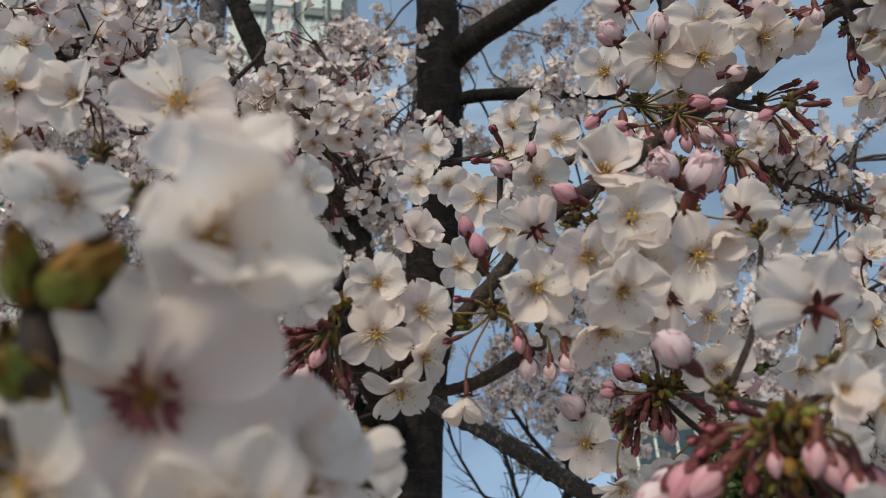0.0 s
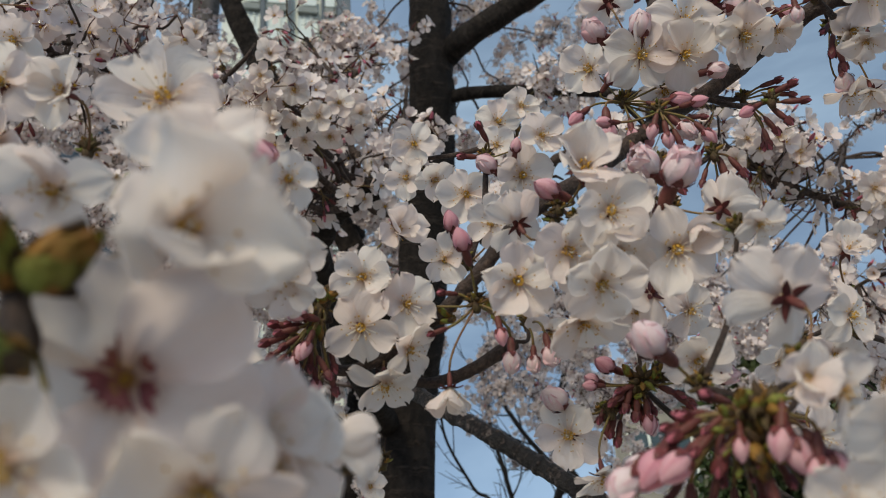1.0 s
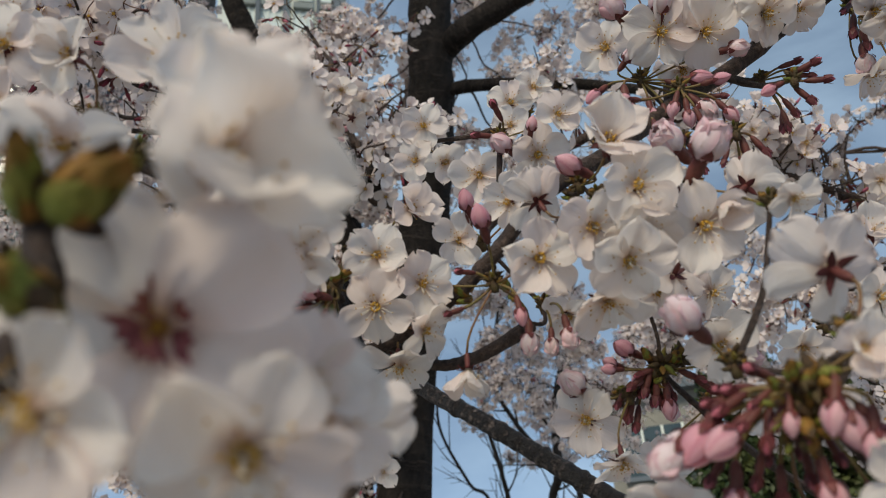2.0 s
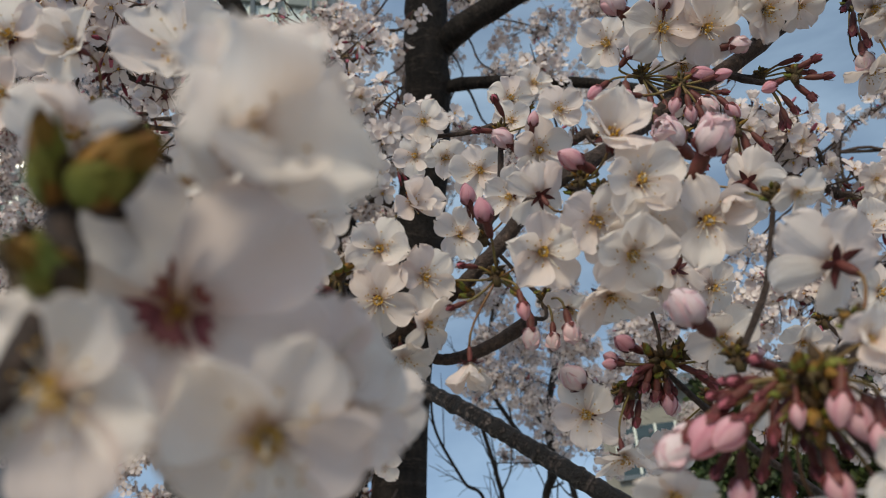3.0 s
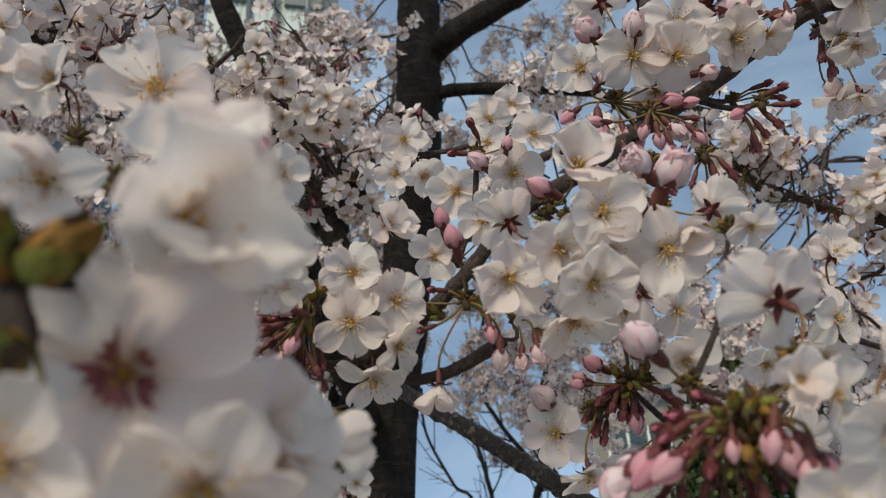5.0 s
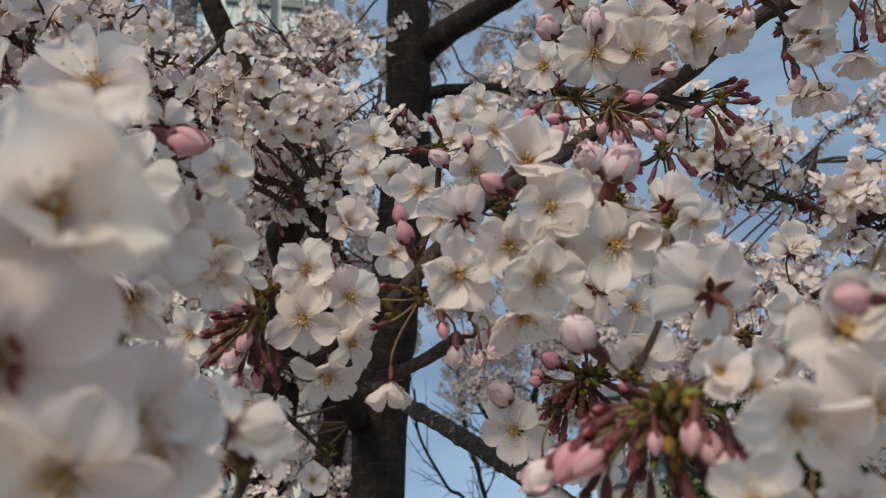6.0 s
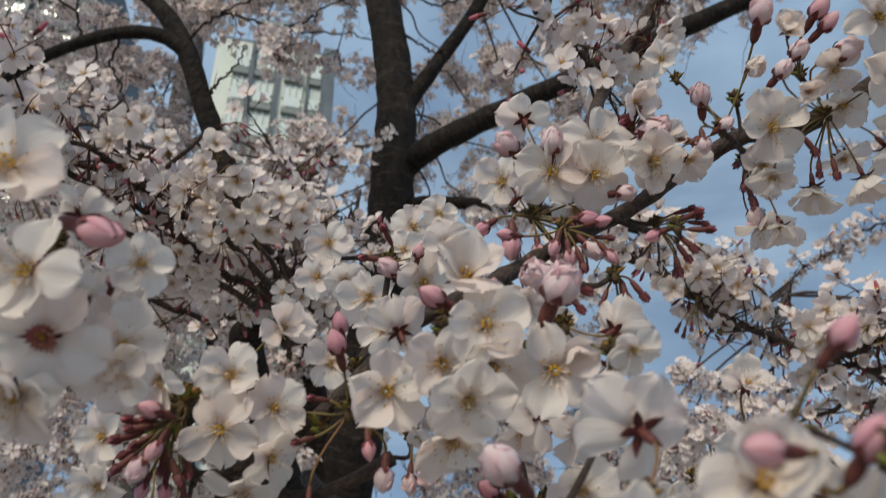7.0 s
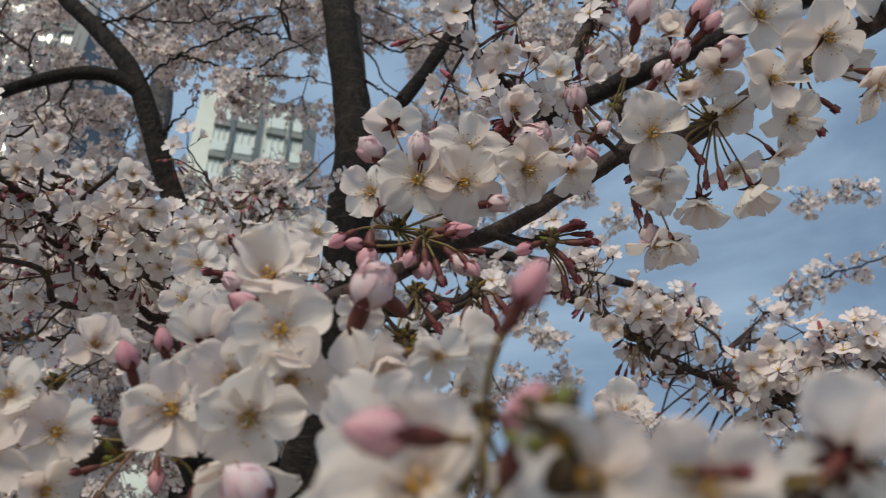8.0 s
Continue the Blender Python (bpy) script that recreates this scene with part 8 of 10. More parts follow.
spur_ra_twig = branch("cherry_twig", "thin dark side twig ending in a flowering spur", [(0.5876, 1.0082, 2.2200), (0.5696, 1.0213, 2.2022), (0.5436, 1.0283, 2.1925)], 0.0023, 0.0016)
scales_on(spur_ra_twig, (0.5436, 1.0283, 2.1925), 0.0090)
spur_auto44_twig = branch("cherry_twig", "thin dark side twig ending in a flowering spur", [(0.5436, 1.0283, 2.1925), (0.5374, 1.0267, 2.1923), (0.5232, 1.0191, 2.2001)], 0.0012, 0.0011)
scales_on(spur_auto44_twig, (0.5232, 1.0191, 2.2001), 0.0090)
leaf_bud(nearw_twig, (0.1515, 0.1515, 1.6439), (0.0643, -0.9288, 0.3649), 0.0072, 0.8)
leaf_bud(nearw_twig, (0.1527, 0.1521, 1.6426), (0.6150, -0.7367, -0.2812), 0.0064, 1.0)
leaf_bud(neare_twig, (-0.0627, 0.1161, 1.6517), (0.2115, -0.8491, 0.4840), 0.0165, 0.72)
leaf_bud(neare_twig, (-0.0583, 0.1155, 1.6526), (0.7904, -0.5870, 0.1751), 0.0187, 0.95)
leaf_bud(neare_twig, (-0.0580, 0.1157, 1.6361), (-0.1865, -0.9431, 0.2752), 0.0136, 1.0)
leaf_bud(spurc_twig, (0.1388, 0.4369, 1.7170), (0.3358, -0.7562, 0.5616), 0.0120, 1.00)
leaf_bud(spurc_twig, (0.1260, 0.4366, 1.7193), (-0.5122, -0.6826, 0.5212), 0.0105, 0.90)
leaf_bud(neard_twig, (0.1016, 0.2307, 1.6495), (-0.1943, -0.8186, 0.5406), 0.0085, 1.00)
leaf_bud(neard_twig, (0.1052, 0.2312, 1.6480), (0.3125, -0.7347, 0.6021), 0.0075, 0.90)
leaf_bud(neard_twig, (0.0985, 0.2309, 1.6472), (-0.7861, -0.5859, 0.1969), 0.0085, 0.80)
leaf_bud(neard_twig, (0.0983, 0.2323, 1.6442), (-0.9339, -0.2953, -0.2014), 0.0095, 0.60)
leaf_bud(neard_twig, (0.0998, 0.2347, 1.6413), (-0.7462, -0.0827, -0.6606), 0.0095, 0.60)
leaf_bud(neard_twig, (0.1030, 0.2338, 1.6380), (0.0324, -0.5375, -0.8427), 0.0080, 1.00)
leaf_bud(neard_twig, (0.1050, 0.2374, 1.6349), (0.1370, -0.1172, -0.9836), 0.0080, 0.90)
leaf_bud(neard_twig, (0.1018, 0.2388, 1.6370), (-0.3622, 0.1253, -0.9236), 0.0090, 0.60)
leaf_bud(spur_v_twig, (-0.0451, 0.3812, 1.7550), (0.3095, -0.8156, 0.4889), 0.0105, 1.10)
leaf_bud(spur_v_twig, (-0.0429, 0.3819, 1.7577), (0.8344, -0.5494, 0.0447), 0.0090, 1.00)
leaf_bud(spur_v_twig, (-0.0479, 0.3813, 1.7504), (-0.4903, -0.6111, -0.6214), 0.0100, 1.00)
leaf_bud(spur_v_twig, (-0.0493, 0.3849, 1.7478), (-0.3624, 0.1309, -0.9228), 0.0110, 0.90)
leaf_bud(spur_v_twig, (-0.0474, 0.3864, 1.7444), (0.1422, 0.1162, -0.9830), 0.0100, 0.80)
leaf_bud(main_twig, (0.0230, 0.3945, 1.7475), (-0.7085, -0.6456, 0.2852), 0.0105, 1.00)
leaf_bud(main_twig, (0.0246, 0.3934, 1.7496), (-0.0823, -0.7542, 0.6515), 0.0085, 1.10)
leaf_bud(main_twig, (0.0254, 0.3950, 1.7462), (-0.9269, -0.2408, -0.2879), 0.0105, 0.80)
leaf_bud(main_twig, (0.0447, 0.3974, 1.7500), (-0.1992, -0.8190, 0.5381), 0.0095, 1.00)
leaf_bud(main_twig, (0.0461, 0.3980, 1.7485), (0.4718, -0.3681, -0.8012), 0.0085, 1.00)

# ---- the near blossoms ----
SPUR_A = (0.0360, 0.3777, 1.7474)
SPUR_B = (-0.0445, 0.3959, 1.7612)
SPUR_C = (0.1315, 0.4446, 1.7174)
SPUR_D = (0.1035, 0.2341, 1.6490)
SPUR_E = (-0.0662, 0.1247, 1.6571)
SPUR_F = (0.1465, 0.4132, 1.8954)
SPUR_G = (0.0567, 0.4376, 1.8744)
SPUR_H = (0.2423, 0.4450, 1.9147)
SPUR_I = (0.2595, 0.3605, 1.9272)
SPUR_J = (0.3280, 0.3530, 1.9377)
SPUR_K = (-0.0789, 0.2957, 1.7639)
SPUR_L = (0.1483, 0.1848, 1.6672)
SPUR_M = (0.0836, 0.3809, 1.7945)
SPUR_N = (0.1373, 0.3887, 1.8205)
SPUR_O = (0.2144, 0.3984, 1.9553)
SPUR_P = (0.3117, 0.4305, 1.9626)
SPUR_Q = (0.2435, 0.3985, 1.7243)
SPUR_R = (-0.0219, 0.2271, 1.6379)
SPUR_S = (0.3763, 0.3242, 1.9592)
SPUR_T = (0.0127, 0.5363, 1.9376)
SPUR_U = (-0.1876, 0.2902, 1.8170)
SPUR_V = (-0.0465, 0.3921, 1.7577)
SPUR_W = (0.2018, 0.1639, 1.6492)
SPUR_YA = (0.1545, 0.3922, 1.8349)
SPUR_YC = (0.1589, 0.3869, 1.8685)
SPUR_YD = (0.2319, 0.3926, 1.8745)
SPUR_YB = (0.1863, 0.3900, 1.8374)
SPUR_MA = (-0.2816, 0.8828, 2.3208)
SPUR_MB = (-0.2628, 0.9296, 2.2919)
SPUR_MC = (-0.2389, 0.9585, 2.2764)
SPUR_MD = (-0.1568, 0.8851, 2.2614)
SPUR_ME = (-0.1777, 0.9809, 2.2489)
SPUR_MF = (-0.1281, 0.9790, 2.2495)
SPUR_MG = (-0.2797, 0.9423, 2.2212)
SPUR_MH = (-0.3145, 0.8753, 2.2926)
SPUR_MI = (-0.1028, 0.9117, 2.2488)
SPUR_MJ = (-0.3001, 0.8581, 2.3498)
SPUR_MK = (-0.1753, 0.8808, 2.3173)
SPUR_RA = (0.5436, 1.0283, 2.1925)
SPUR_RB = (0.6920, 1.0096, 2.1521)
SPUR_RC = (0.8087, 0.9903, 2.1149)
SPUR_Y = (-0.0585, 0.1288, 1.6640)
SPUR_AUTO0 = (-0.0134, 0.4140, 1.7422)
SPUR_AUTO1 = (-0.0266, 0.4288, 1.7971)
SPUR_AUTO2 = (0.0845, 0.3656, 1.7950)
SPUR_AUTO3 = (0.0904, 0.3563, 1.7813)
SPUR_AUTO4 = (0.0805, 0.3534, 1.7575)
SPUR_AUTO5 = (0.1214, 0.3627, 1.7733)
SPUR_AUTO6 = (0.1481, 0.3720, 1.7946)
SPUR_AUTO7 = (0.0888, 0.4990, 1.9352)
SPUR_AUTO8 = (0.0378, 0.4333, 1.7967)
SPUR_AUTO9 = (0.0697, 0.4359, 1.7558)
SPUR_AUTO10 = (0.1893, 0.4266, 1.9173)
SPUR_AUTO11 = (0.1543, 0.3945, 1.9255)
SPUR_AUTO12 = (0.3105, 0.4175, 1.9381)
SPUR_AUTO13 = (0.4150, 0.3244, 1.9938)
SPUR_AUTO14 = (0.1263, 0.2362, 1.6633)
SPUR_AUTO15 = (0.2321, 0.4385, 1.7341)
SPUR_AUTO16 = (0.2695, 0.4401, 1.7610)
SPUR_AUTO17 = (0.1148, 0.4731, 1.7074)
SPUR_AUTO18 = (0.1131, 0.4464, 1.7021)
SPUR_AUTO19 = (-0.0379, 0.1562, 1.6463)
SPUR_AUTO20 = (-0.0856, 0.2943, 1.7856)
SPUR_AUTO21 = (-0.0958, 0.2375, 1.7416)
SPUR_AUTO22 = (-0.1430, 0.3055, 1.8069)
SPUR_AUTO23 = (-0.0718, 0.4425, 1.7592)
SPUR_AUTO24 = (-0.0548, 0.4470, 1.7352)
SPUR_AUTO25 = (-0.0563, 0.4206, 1.6960)
SPUR_AUTO26 = (-0.0204, 0.4602, 1.6853)
SPUR_AUTO27 = (-0.2514, 0.4105, 1.9507)
SPUR_AUTO28 = (-0.0772, 0.3049, 1.7526)
SPUR_AUTO29 = (-0.0479, 0.2798, 1.6280)
SPUR_AUTO30 = (0.3235, 0.3575, 1.9765)
SPUR_AUTO31 = (0.2869, 0.4480, 2.0622)
SPUR_AUTO32 = (0.1302, 0.4357, 1.7512)
SPUR_AUTO33 = (0.1713, 0.4836, 1.7035)
SPUR_AUTO34 = (0.2233, 0.4209, 1.7021)
SPUR_AUTO35 = (-0.0883, 0.9435, 2.2813)
SPUR_AUTO36 = (-0.2474, 0.8863, 2.2770)
SPUR_AUTO37 = (-0.2415, 0.9996, 2.2391)
SPUR_AUTO38 = (-0.2951, 0.9774, 2.2028)
SPUR_AUTO39 = (-0.2566, 0.9180, 2.3542)
SPUR_AUTO40 = (0.7841, 0.9949, 2.1192)
SPUR_AUTO41 = (0.8510, 0.9686, 2.1325)
SPUR_AUTO42 = (0.6103, 1.0173, 2.2023)
SPUR_AUTO43 = (0.5876, 1.0082, 2.2200)
SPUR_AUTO44 = (0.5232, 1.0191, 2.2001)
SPUR_AUTO45 = (0.1465, 0.2989, 1.7426)
SPUR_AUTO46 = (0.1167, 0.3025, 1.6751)
SPUR_AUTO47 = (0.2759, 0.3617, 1.9546)
SPUR_AUTO48 = (0.5755, 1.0439, 2.1458)
blossom("flat", (-0.0224, 0.3773, 1.7659), (-0.1238, -0.9336, -0.3363), 0.0354, SPUR_B)
blossom("flat", (-0.0240, 0.3775, 1.7383), (-0.1333, -0.8712, -0.4724), 0.0379, SPUR_V)
blossom("flat", (-0.0009, 0.3807, 1.7506), (0.3237, -0.8627, -0.3886), 0.0337, SPUR_A)
blossom("flat", (-0.0015, 0.3855, 1.7270), (0.7249, -0.5709, -0.3856), 0.0303, SPUR_AUTO0)
blossom("flat", (-0.0145, 0.4026, 1.7156), (0.0342, -0.3287, -0.9438), 0.0379, SPUR_AUTO0)
blossom("cup", (0.0191, 0.3824, 1.7046), (-0.0196, 0.0804, -0.9966), 0.0308, SPUR_A)
blossom("cup", (-0.0046, 0.4074, 1.8079), (0.4927, -0.8617, -0.1212), 0.0345, SPUR_AUTO1)
blossom("flat", (0.0544, 0.3431, 1.7439), (-0.0804, -0.8977, -0.4333), 0.0397, SPUR_A)
blossom("cup", (0.0888, 0.3180, 1.7885), (-0.0450, -0.9963, 0.0737), 0.0421, SPUR_AUTO2)
blossom("flat", (0.0434, 0.4615, 1.8604), (-0.1333, -0.8712, -0.4724), 0.0381, SPUR_G)
blossom("flat", (0.0776, 0.4300, 1.8541), (0.0662, -0.8712, -0.4864), 0.0377, SPUR_G)
blossom("flat", (0.0906, 0.4140, 1.8725), (0.0725, -0.9151, -0.3967), 0.0298, SPUR_G)
blossom("flat", (0.0960, 0.3128, 1.7622), (-0.0208, -0.9544, -0.2979), 0.0378, SPUR_AUTO3)
blossom("flat", (0.0776, 0.3306, 1.7521), (0.1133, -0.8402, -0.5303), 0.0363, SPUR_AUTO3)
blossom("flat", (0.0873, 0.3170, 1.7290), (-0.0506, -0.6885, -0.7235), 0.0366, SPUR_AUTO4)
blossom("flat", (0.0843, 0.3488, 1.7234), (-0.0672, -0.2657, -0.9617), 0.0404, SPUR_AUTO4)
blossom("flat", (0.1002, 0.3266, 1.7495), (0.0880, -0.4433, -0.8921), 0.0351, SPUR_AUTO4)
blossom("flat", (0.1276, 0.3257, 1.7471), (-0.1333, -0.8712, -0.4724), 0.0402, SPUR_AUTO5)
blossom("b", (0.1328, 0.3893, 1.7511), (-0.1175, 0.9620, -0.2464), 0.0347, SPUR_AUTO5)
blossom("b", (0.1730, 0.3692, 1.7896), (0.6400, 0.5351, 0.5514), 0.0362, SPUR_AUTO6)
blossom("b", (0.0599, 0.3554, 1.7801), (-0.2895, 0.3835, 0.8770), 0.0331, SPUR_M)
blossom("flat", (0.0111, 0.5223, 1.9435), (-0.1238, -0.9336, -0.3363), 0.0348, SPUR_T)
blossom("flat", (0.0249, 0.5173, 1.9070), (0.1576, -0.7744, -0.6127), 0.0328, SPUR_T)
blossom("flat", (0.0036, 0.5340, 1.9200), (-0.4332, -0.7750, -0.4602), 0.0321, SPUR_T)
blossom("flat", (0.0744, 0.4854, 1.9348), (0.0825, -0.9637, -0.2539), 0.0320, SPUR_AUTO7)
blossom("flat", (0.0943, 0.4928, 1.9527), (0.1898, -0.9699, -0.1529), 0.0302, SPUR_AUTO7)
blossom("flat", (0.0242, 0.4267, 1.7960), (-0.3220, -0.8965, -0.3043), 0.0311, SPUR_AUTO8)
blossom("flat", (0.1474, 0.3975, 1.8017), (0.2765, -0.8965, -0.3461), 0.0307, SPUR_N)
blossom("flat", (0.0818, 0.4270, 1.7457), (-0.1616, -0.4504, -0.8781), 0.0307, SPUR_AUTO9)
blossom("flat", (0.1763, 0.3953, 1.7813), (0.4502, -0.5150, -0.7294), 0.0316, SPUR_AUTO6)
blossom("flat", (0.0531, 0.4082, 1.8092), (-0.5188, -0.8170, -0.2516), 0.0314, SPUR_AUTO8)
blossom("flat", (0.1566, 0.3898, 1.9129), (-0.0865, -0.8493, -0.5207), 0.0431, SPUR_F)
blossom("flat", (0.1854, 0.3824, 1.9308), (0.0291, -0.9532, -0.3008), 0.0469, SPUR_O)
blossom("flat", (0.1830, 0.3871, 1.9098), (0.0546, -0.7560, -0.6523), 0.0439, SPUR_AUTO10)
blossom("flat", (0.1312, 0.4193, 1.9273), (-0.5253, -0.7784, -0.3438), 0.0377, SPUR_F)
blossom("flat", (0.2203, 0.3831, 1.9176), (0.4662, -0.7293, -0.5007), 0.0394, SPUR_O)
blossom("b", (0.1423, 0.3879, 1.9544), (-0.0379, 0.4504, 0.8920), 0.0358, SPUR_AUTO11)
blossom("flat", (0.1793, 0.4222, 1.9089), (-0.0657, -0.3350, -0.9399), 0.0318, SPUR_F)
blossom("flat", (0.0664, 0.4470, 1.8887), (-0.3153, -0.9260, -0.2076), 0.0267, SPUR_G)
blossom("flat", (0.2879, 0.3532, 1.9242), (-0.1523, -0.7180, -0.6792), 0.0435, SPUR_J)
blossom("half", (0.2695, 0.3265, 1.9460), (-0.2547, -0.7639, -0.5930), 0.0252, SPUR_I)
blossom("flat", (0.3405, 0.3000, 1.9658), (-0.1069, -0.7888, -0.6052), 0.0425, SPUR_S)
blossom("flat", (0.3453, 0.3165, 1.9316), (0.0391, -0.8777, -0.4776), 0.0365, SPUR_J)
blossom("flat", (0.3723, 0.2974, 1.9460), (0.1516, -0.6905, -0.7073), 0.0430, SPUR_S)
blossom("flat", (0.3220, 0.3257, 1.9485), (-0.1133, -0.2614, -0.9586), 0.0320, SPUR_J)
blossom("flat", (0.3964, 0.3083, 1.9220), (0.3284, -0.4002, -0.8556), 0.0396, SPUR_S)
blossom("cup", (0.3460, 0.3661, 1.8982), (0.1774, 0.1086, -0.9781), 0.0339, SPUR_J)
blossom("cup", (0.3226, 0.3818, 1.9019), (-0.0141, 0.2009, -0.9795), 0.0371, SPUR_J)
blossom("flat", (0.2994, 0.3836, 1.9111), (-0.3247, 0.1064, -0.9398), 0.0301, SPUR_J)
blossom("cup", (0.3193, 0.4229, 1.9000), (0.0748, 0.0958, -0.9926), 0.0318, SPUR_AUTO12)
blossom("flat", (0.3615, 0.3572, 1.9152), (0.4776, 0.0589, -0.8766), 0.0353, SPUR_J)
blossom("flat", (0.3519, 0.3844, 1.9288), (0.0491, -0.1448, -0.9882), 0.0330, SPUR_J)
blossom("half", (0.3016, 0.3291, 1.9316), (-0.1028, -0.7244, -0.6817), 0.0219, SPUR_J)
blossom("flat", (0.4012, 0.2960, 1.9927), (-0.0121, -0.9006, -0.4345), 0.0394, SPUR_AUTO13)
blossom("cup", (0.2144, 0.3770, 1.9628), (0.1930, -0.8410, -0.5055), 0.0330, SPUR_O)
blossom("flat", (0.2192, 0.3804, 1.9166), (0.2543, -0.6760, -0.6916), 0.0389, SPUR_O)
blossom("flat", (0.2524, 0.3965, 1.9337), (0.2293, -0.3703, -0.9002), 0.0314, SPUR_I)
blossom("flat", (0.2453, 0.4063, 1.9598), (-0.3085, -0.8563, -0.4142), 0.0292, SPUR_O)
blossom("flat", (0.3126, 0.4127, 1.9418), (0.0519, -0.7212, -0.6908), 0.0419, SPUR_P)
blossom("flat", (0.3140, 0.4384, 1.9119), (0.3359, -0.1447, -0.9307), 0.0388, SPUR_P)
blossom("b", (0.1344, 0.2487, 1.6900), (-0.1047, 0.7502, 0.6529), 0.0393, SPUR_AUTO14)
blossom("half", (0.1170, 0.2171, 1.6533), (-0.3680, -0.8968, -0.2455), 0.0215, SPUR_D)
blossom("flat", (0.1279, 0.2220, 1.6493), (0.3774, -0.8627, -0.3366), 0.0259, SPUR_D)
blossom("flat", (0.2140, 0.4348, 1.7204), (-0.1449, -0.7560, -0.6383), 0.0285, SPUR_AUTO15)
blossom("flat", (0.1563, 0.4080, 1.7177), (-0.1363, -0.8459, -0.5156), 0.0389, SPUR_C)
blossom("cup", (0.2649, 0.4209, 1.7820), (-0.0367, -0.9807, 0.1923), 0.0328, SPUR_AUTO16)
blossom("flat", (0.0887, 0.4532, 1.6913), (-0.3646, -0.9102, -0.1965), 0.0404, SPUR_AUTO17)
blossom("flat", (0.1001, 0.4327, 1.6642), (0.0306, -0.0922, -0.9953), 0.0347, SPUR_AUTO18)
blossom("flat", (0.2281, 0.3758, 1.7264), (0.2701, -0.8574, -0.4381), 0.0331, SPUR_Q)
blossom("flat", (0.2307, 0.4038, 1.7143), (-0.2414, -0.7744, -0.5848), 0.0287, SPUR_Q)
blossom("cup", (0.1358, 0.1814, 1.6521), (-0.1472, -0.9889, 0.0209), 0.0321, SPUR_L)
blossom("flat", (0.1169, 0.1788, 1.6313), (-0.1345, -0.6566, -0.7421), 0.0305, SPUR_L)
blossom("flat", (0.1363, 0.1797, 1.6327), (0.0654, -0.6401, -0.7655), 0.0304, SPUR_L)
blossom("flat", (0.1576, 0.1836, 1.6461), (0.3215, -0.6624, -0.6767), 0.0302, SPUR_L)
blossom("b", (0.1967, 0.1569, 1.6480), (0.7926, 0.1507, 0.5909), 0.0244, SPUR_W)
blossom("flat", (0.1743, 0.1565, 1.6434), (-0.1120, -0.8939, -0.4340), 0.0216, SPUR_W)
blossom("flat", (0.1565, 0.1520, 1.6425), (-0.3093, -0.8960, -0.3187), 0.0205, SPUR_W)
blossom("cup", (-0.0367, 0.1213, 1.6620), (0.5052, -0.8392, -0.2012), 0.0415, SPUR_E)
blossom("cup", (-0.0352, 0.1263, 1.6766), (-0.0499, -0.8995, 0.4340), 0.0330, SPUR_Y)
blossom("heart", (-0.0486, 0.1355, 1.6405), (0.2009, -0.9379, -0.2829), 0.0480, SPUR_E)
blossom("flat", (-0.0575, 0.1155, 1.6227), (-0.1050, -0.8999, -0.4233), 0.0300, SPUR_E)
blossom("flat", (-0.0334, 0.1341, 1.6193), (0.1366, -0.7853, -0.6038), 0.0352, SPUR_AUTO19)
blossom("flat", (-0.0280, 0.1498, 1.6326), (0.2487, -0.9078, -0.3378), 0.0265, SPUR_AUTO19)
blossom("flat", (-0.0885, 0.2496, 1.7906), (-0.0378, -0.9898, -0.1371), 0.0463, SPUR_AUTO20)
blossom("flat", (-0.0985, 0.1955, 1.7195), (-0.1097, -0.8524, -0.5113), 0.0332, SPUR_AUTO21)
blossom("flat", (-0.1652, 0.2669, 1.8177), (0.0725, -0.9151, -0.3967), 0.0344, SPUR_U)
blossom("cup", (-0.1388, 0.2686, 1.8122), (-0.3646, -0.9102, -0.1965), 0.0304, SPUR_AUTO22)
blossom("flat", (-0.1628, 0.2689, 1.7905), (-0.2414, -0.7744, -0.5848), 0.0299, SPUR_U)
blossom("flat", (-0.0472, 0.2874, 1.7740), (0.3863, -0.8609, -0.3312), 0.0268, SPUR_K)
blossom("flat", (-0.0692, 0.2966, 1.7613), (-0.1281, -0.8433, -0.5220), 0.0281, SPUR_K)
blossom("flat", (-0.0473, 0.2903, 1.7383), (0.0778, -0.9137, -0.3989), 0.0313, SPUR_K)
blossom("flat", (-0.0765, 0.2803, 1.7152), (-0.2826, -0.6143, -0.7367), 0.0313, SPUR_K)
blossom("b", (-0.0226, 0.2078, 1.6433), (0.7742, 0.5054, 0.3811), 0.0291, SPUR_R)
blossom("flat", (-0.0949, 0.4294, 1.7532), (-0.3656, -0.8792, -0.3055), 0.0300, SPUR_AUTO23)
blossom("flat", (-0.0950, 0.4404, 1.7305), (-0.2826, -0.6143, -0.7367), 0.0315, SPUR_AUTO23)
blossom("flat", (-0.0667, 0.4366, 1.7135), (0.0198, -0.2587, -0.9658), 0.0346, SPUR_AUTO23)
blossom("flat", (-0.0553, 0.4485, 1.7111), (0.3205, -0.4862, -0.8129), 0.0301, SPUR_AUTO24)
blossom("b", (-0.0485, 0.4290, 1.6821), (0.5665, 0.7018, 0.4319), 0.0295, SPUR_AUTO25)
blossom("b", (-0.0748, 0.4432, 1.6775), (0.2829, 0.5237, 0.8036), 0.0332, SPUR_AUTO25)
blossom("flat", (-0.0272, 0.4457, 1.6691), (0.1571, -0.9855, 0.0643), 0.0182, SPUR_AUTO26)
blossom("flat", (-0.2409, 0.3922, 1.9542), (-0.0599, -0.8549, -0.5153), 0.0352, SPUR_AUTO27)
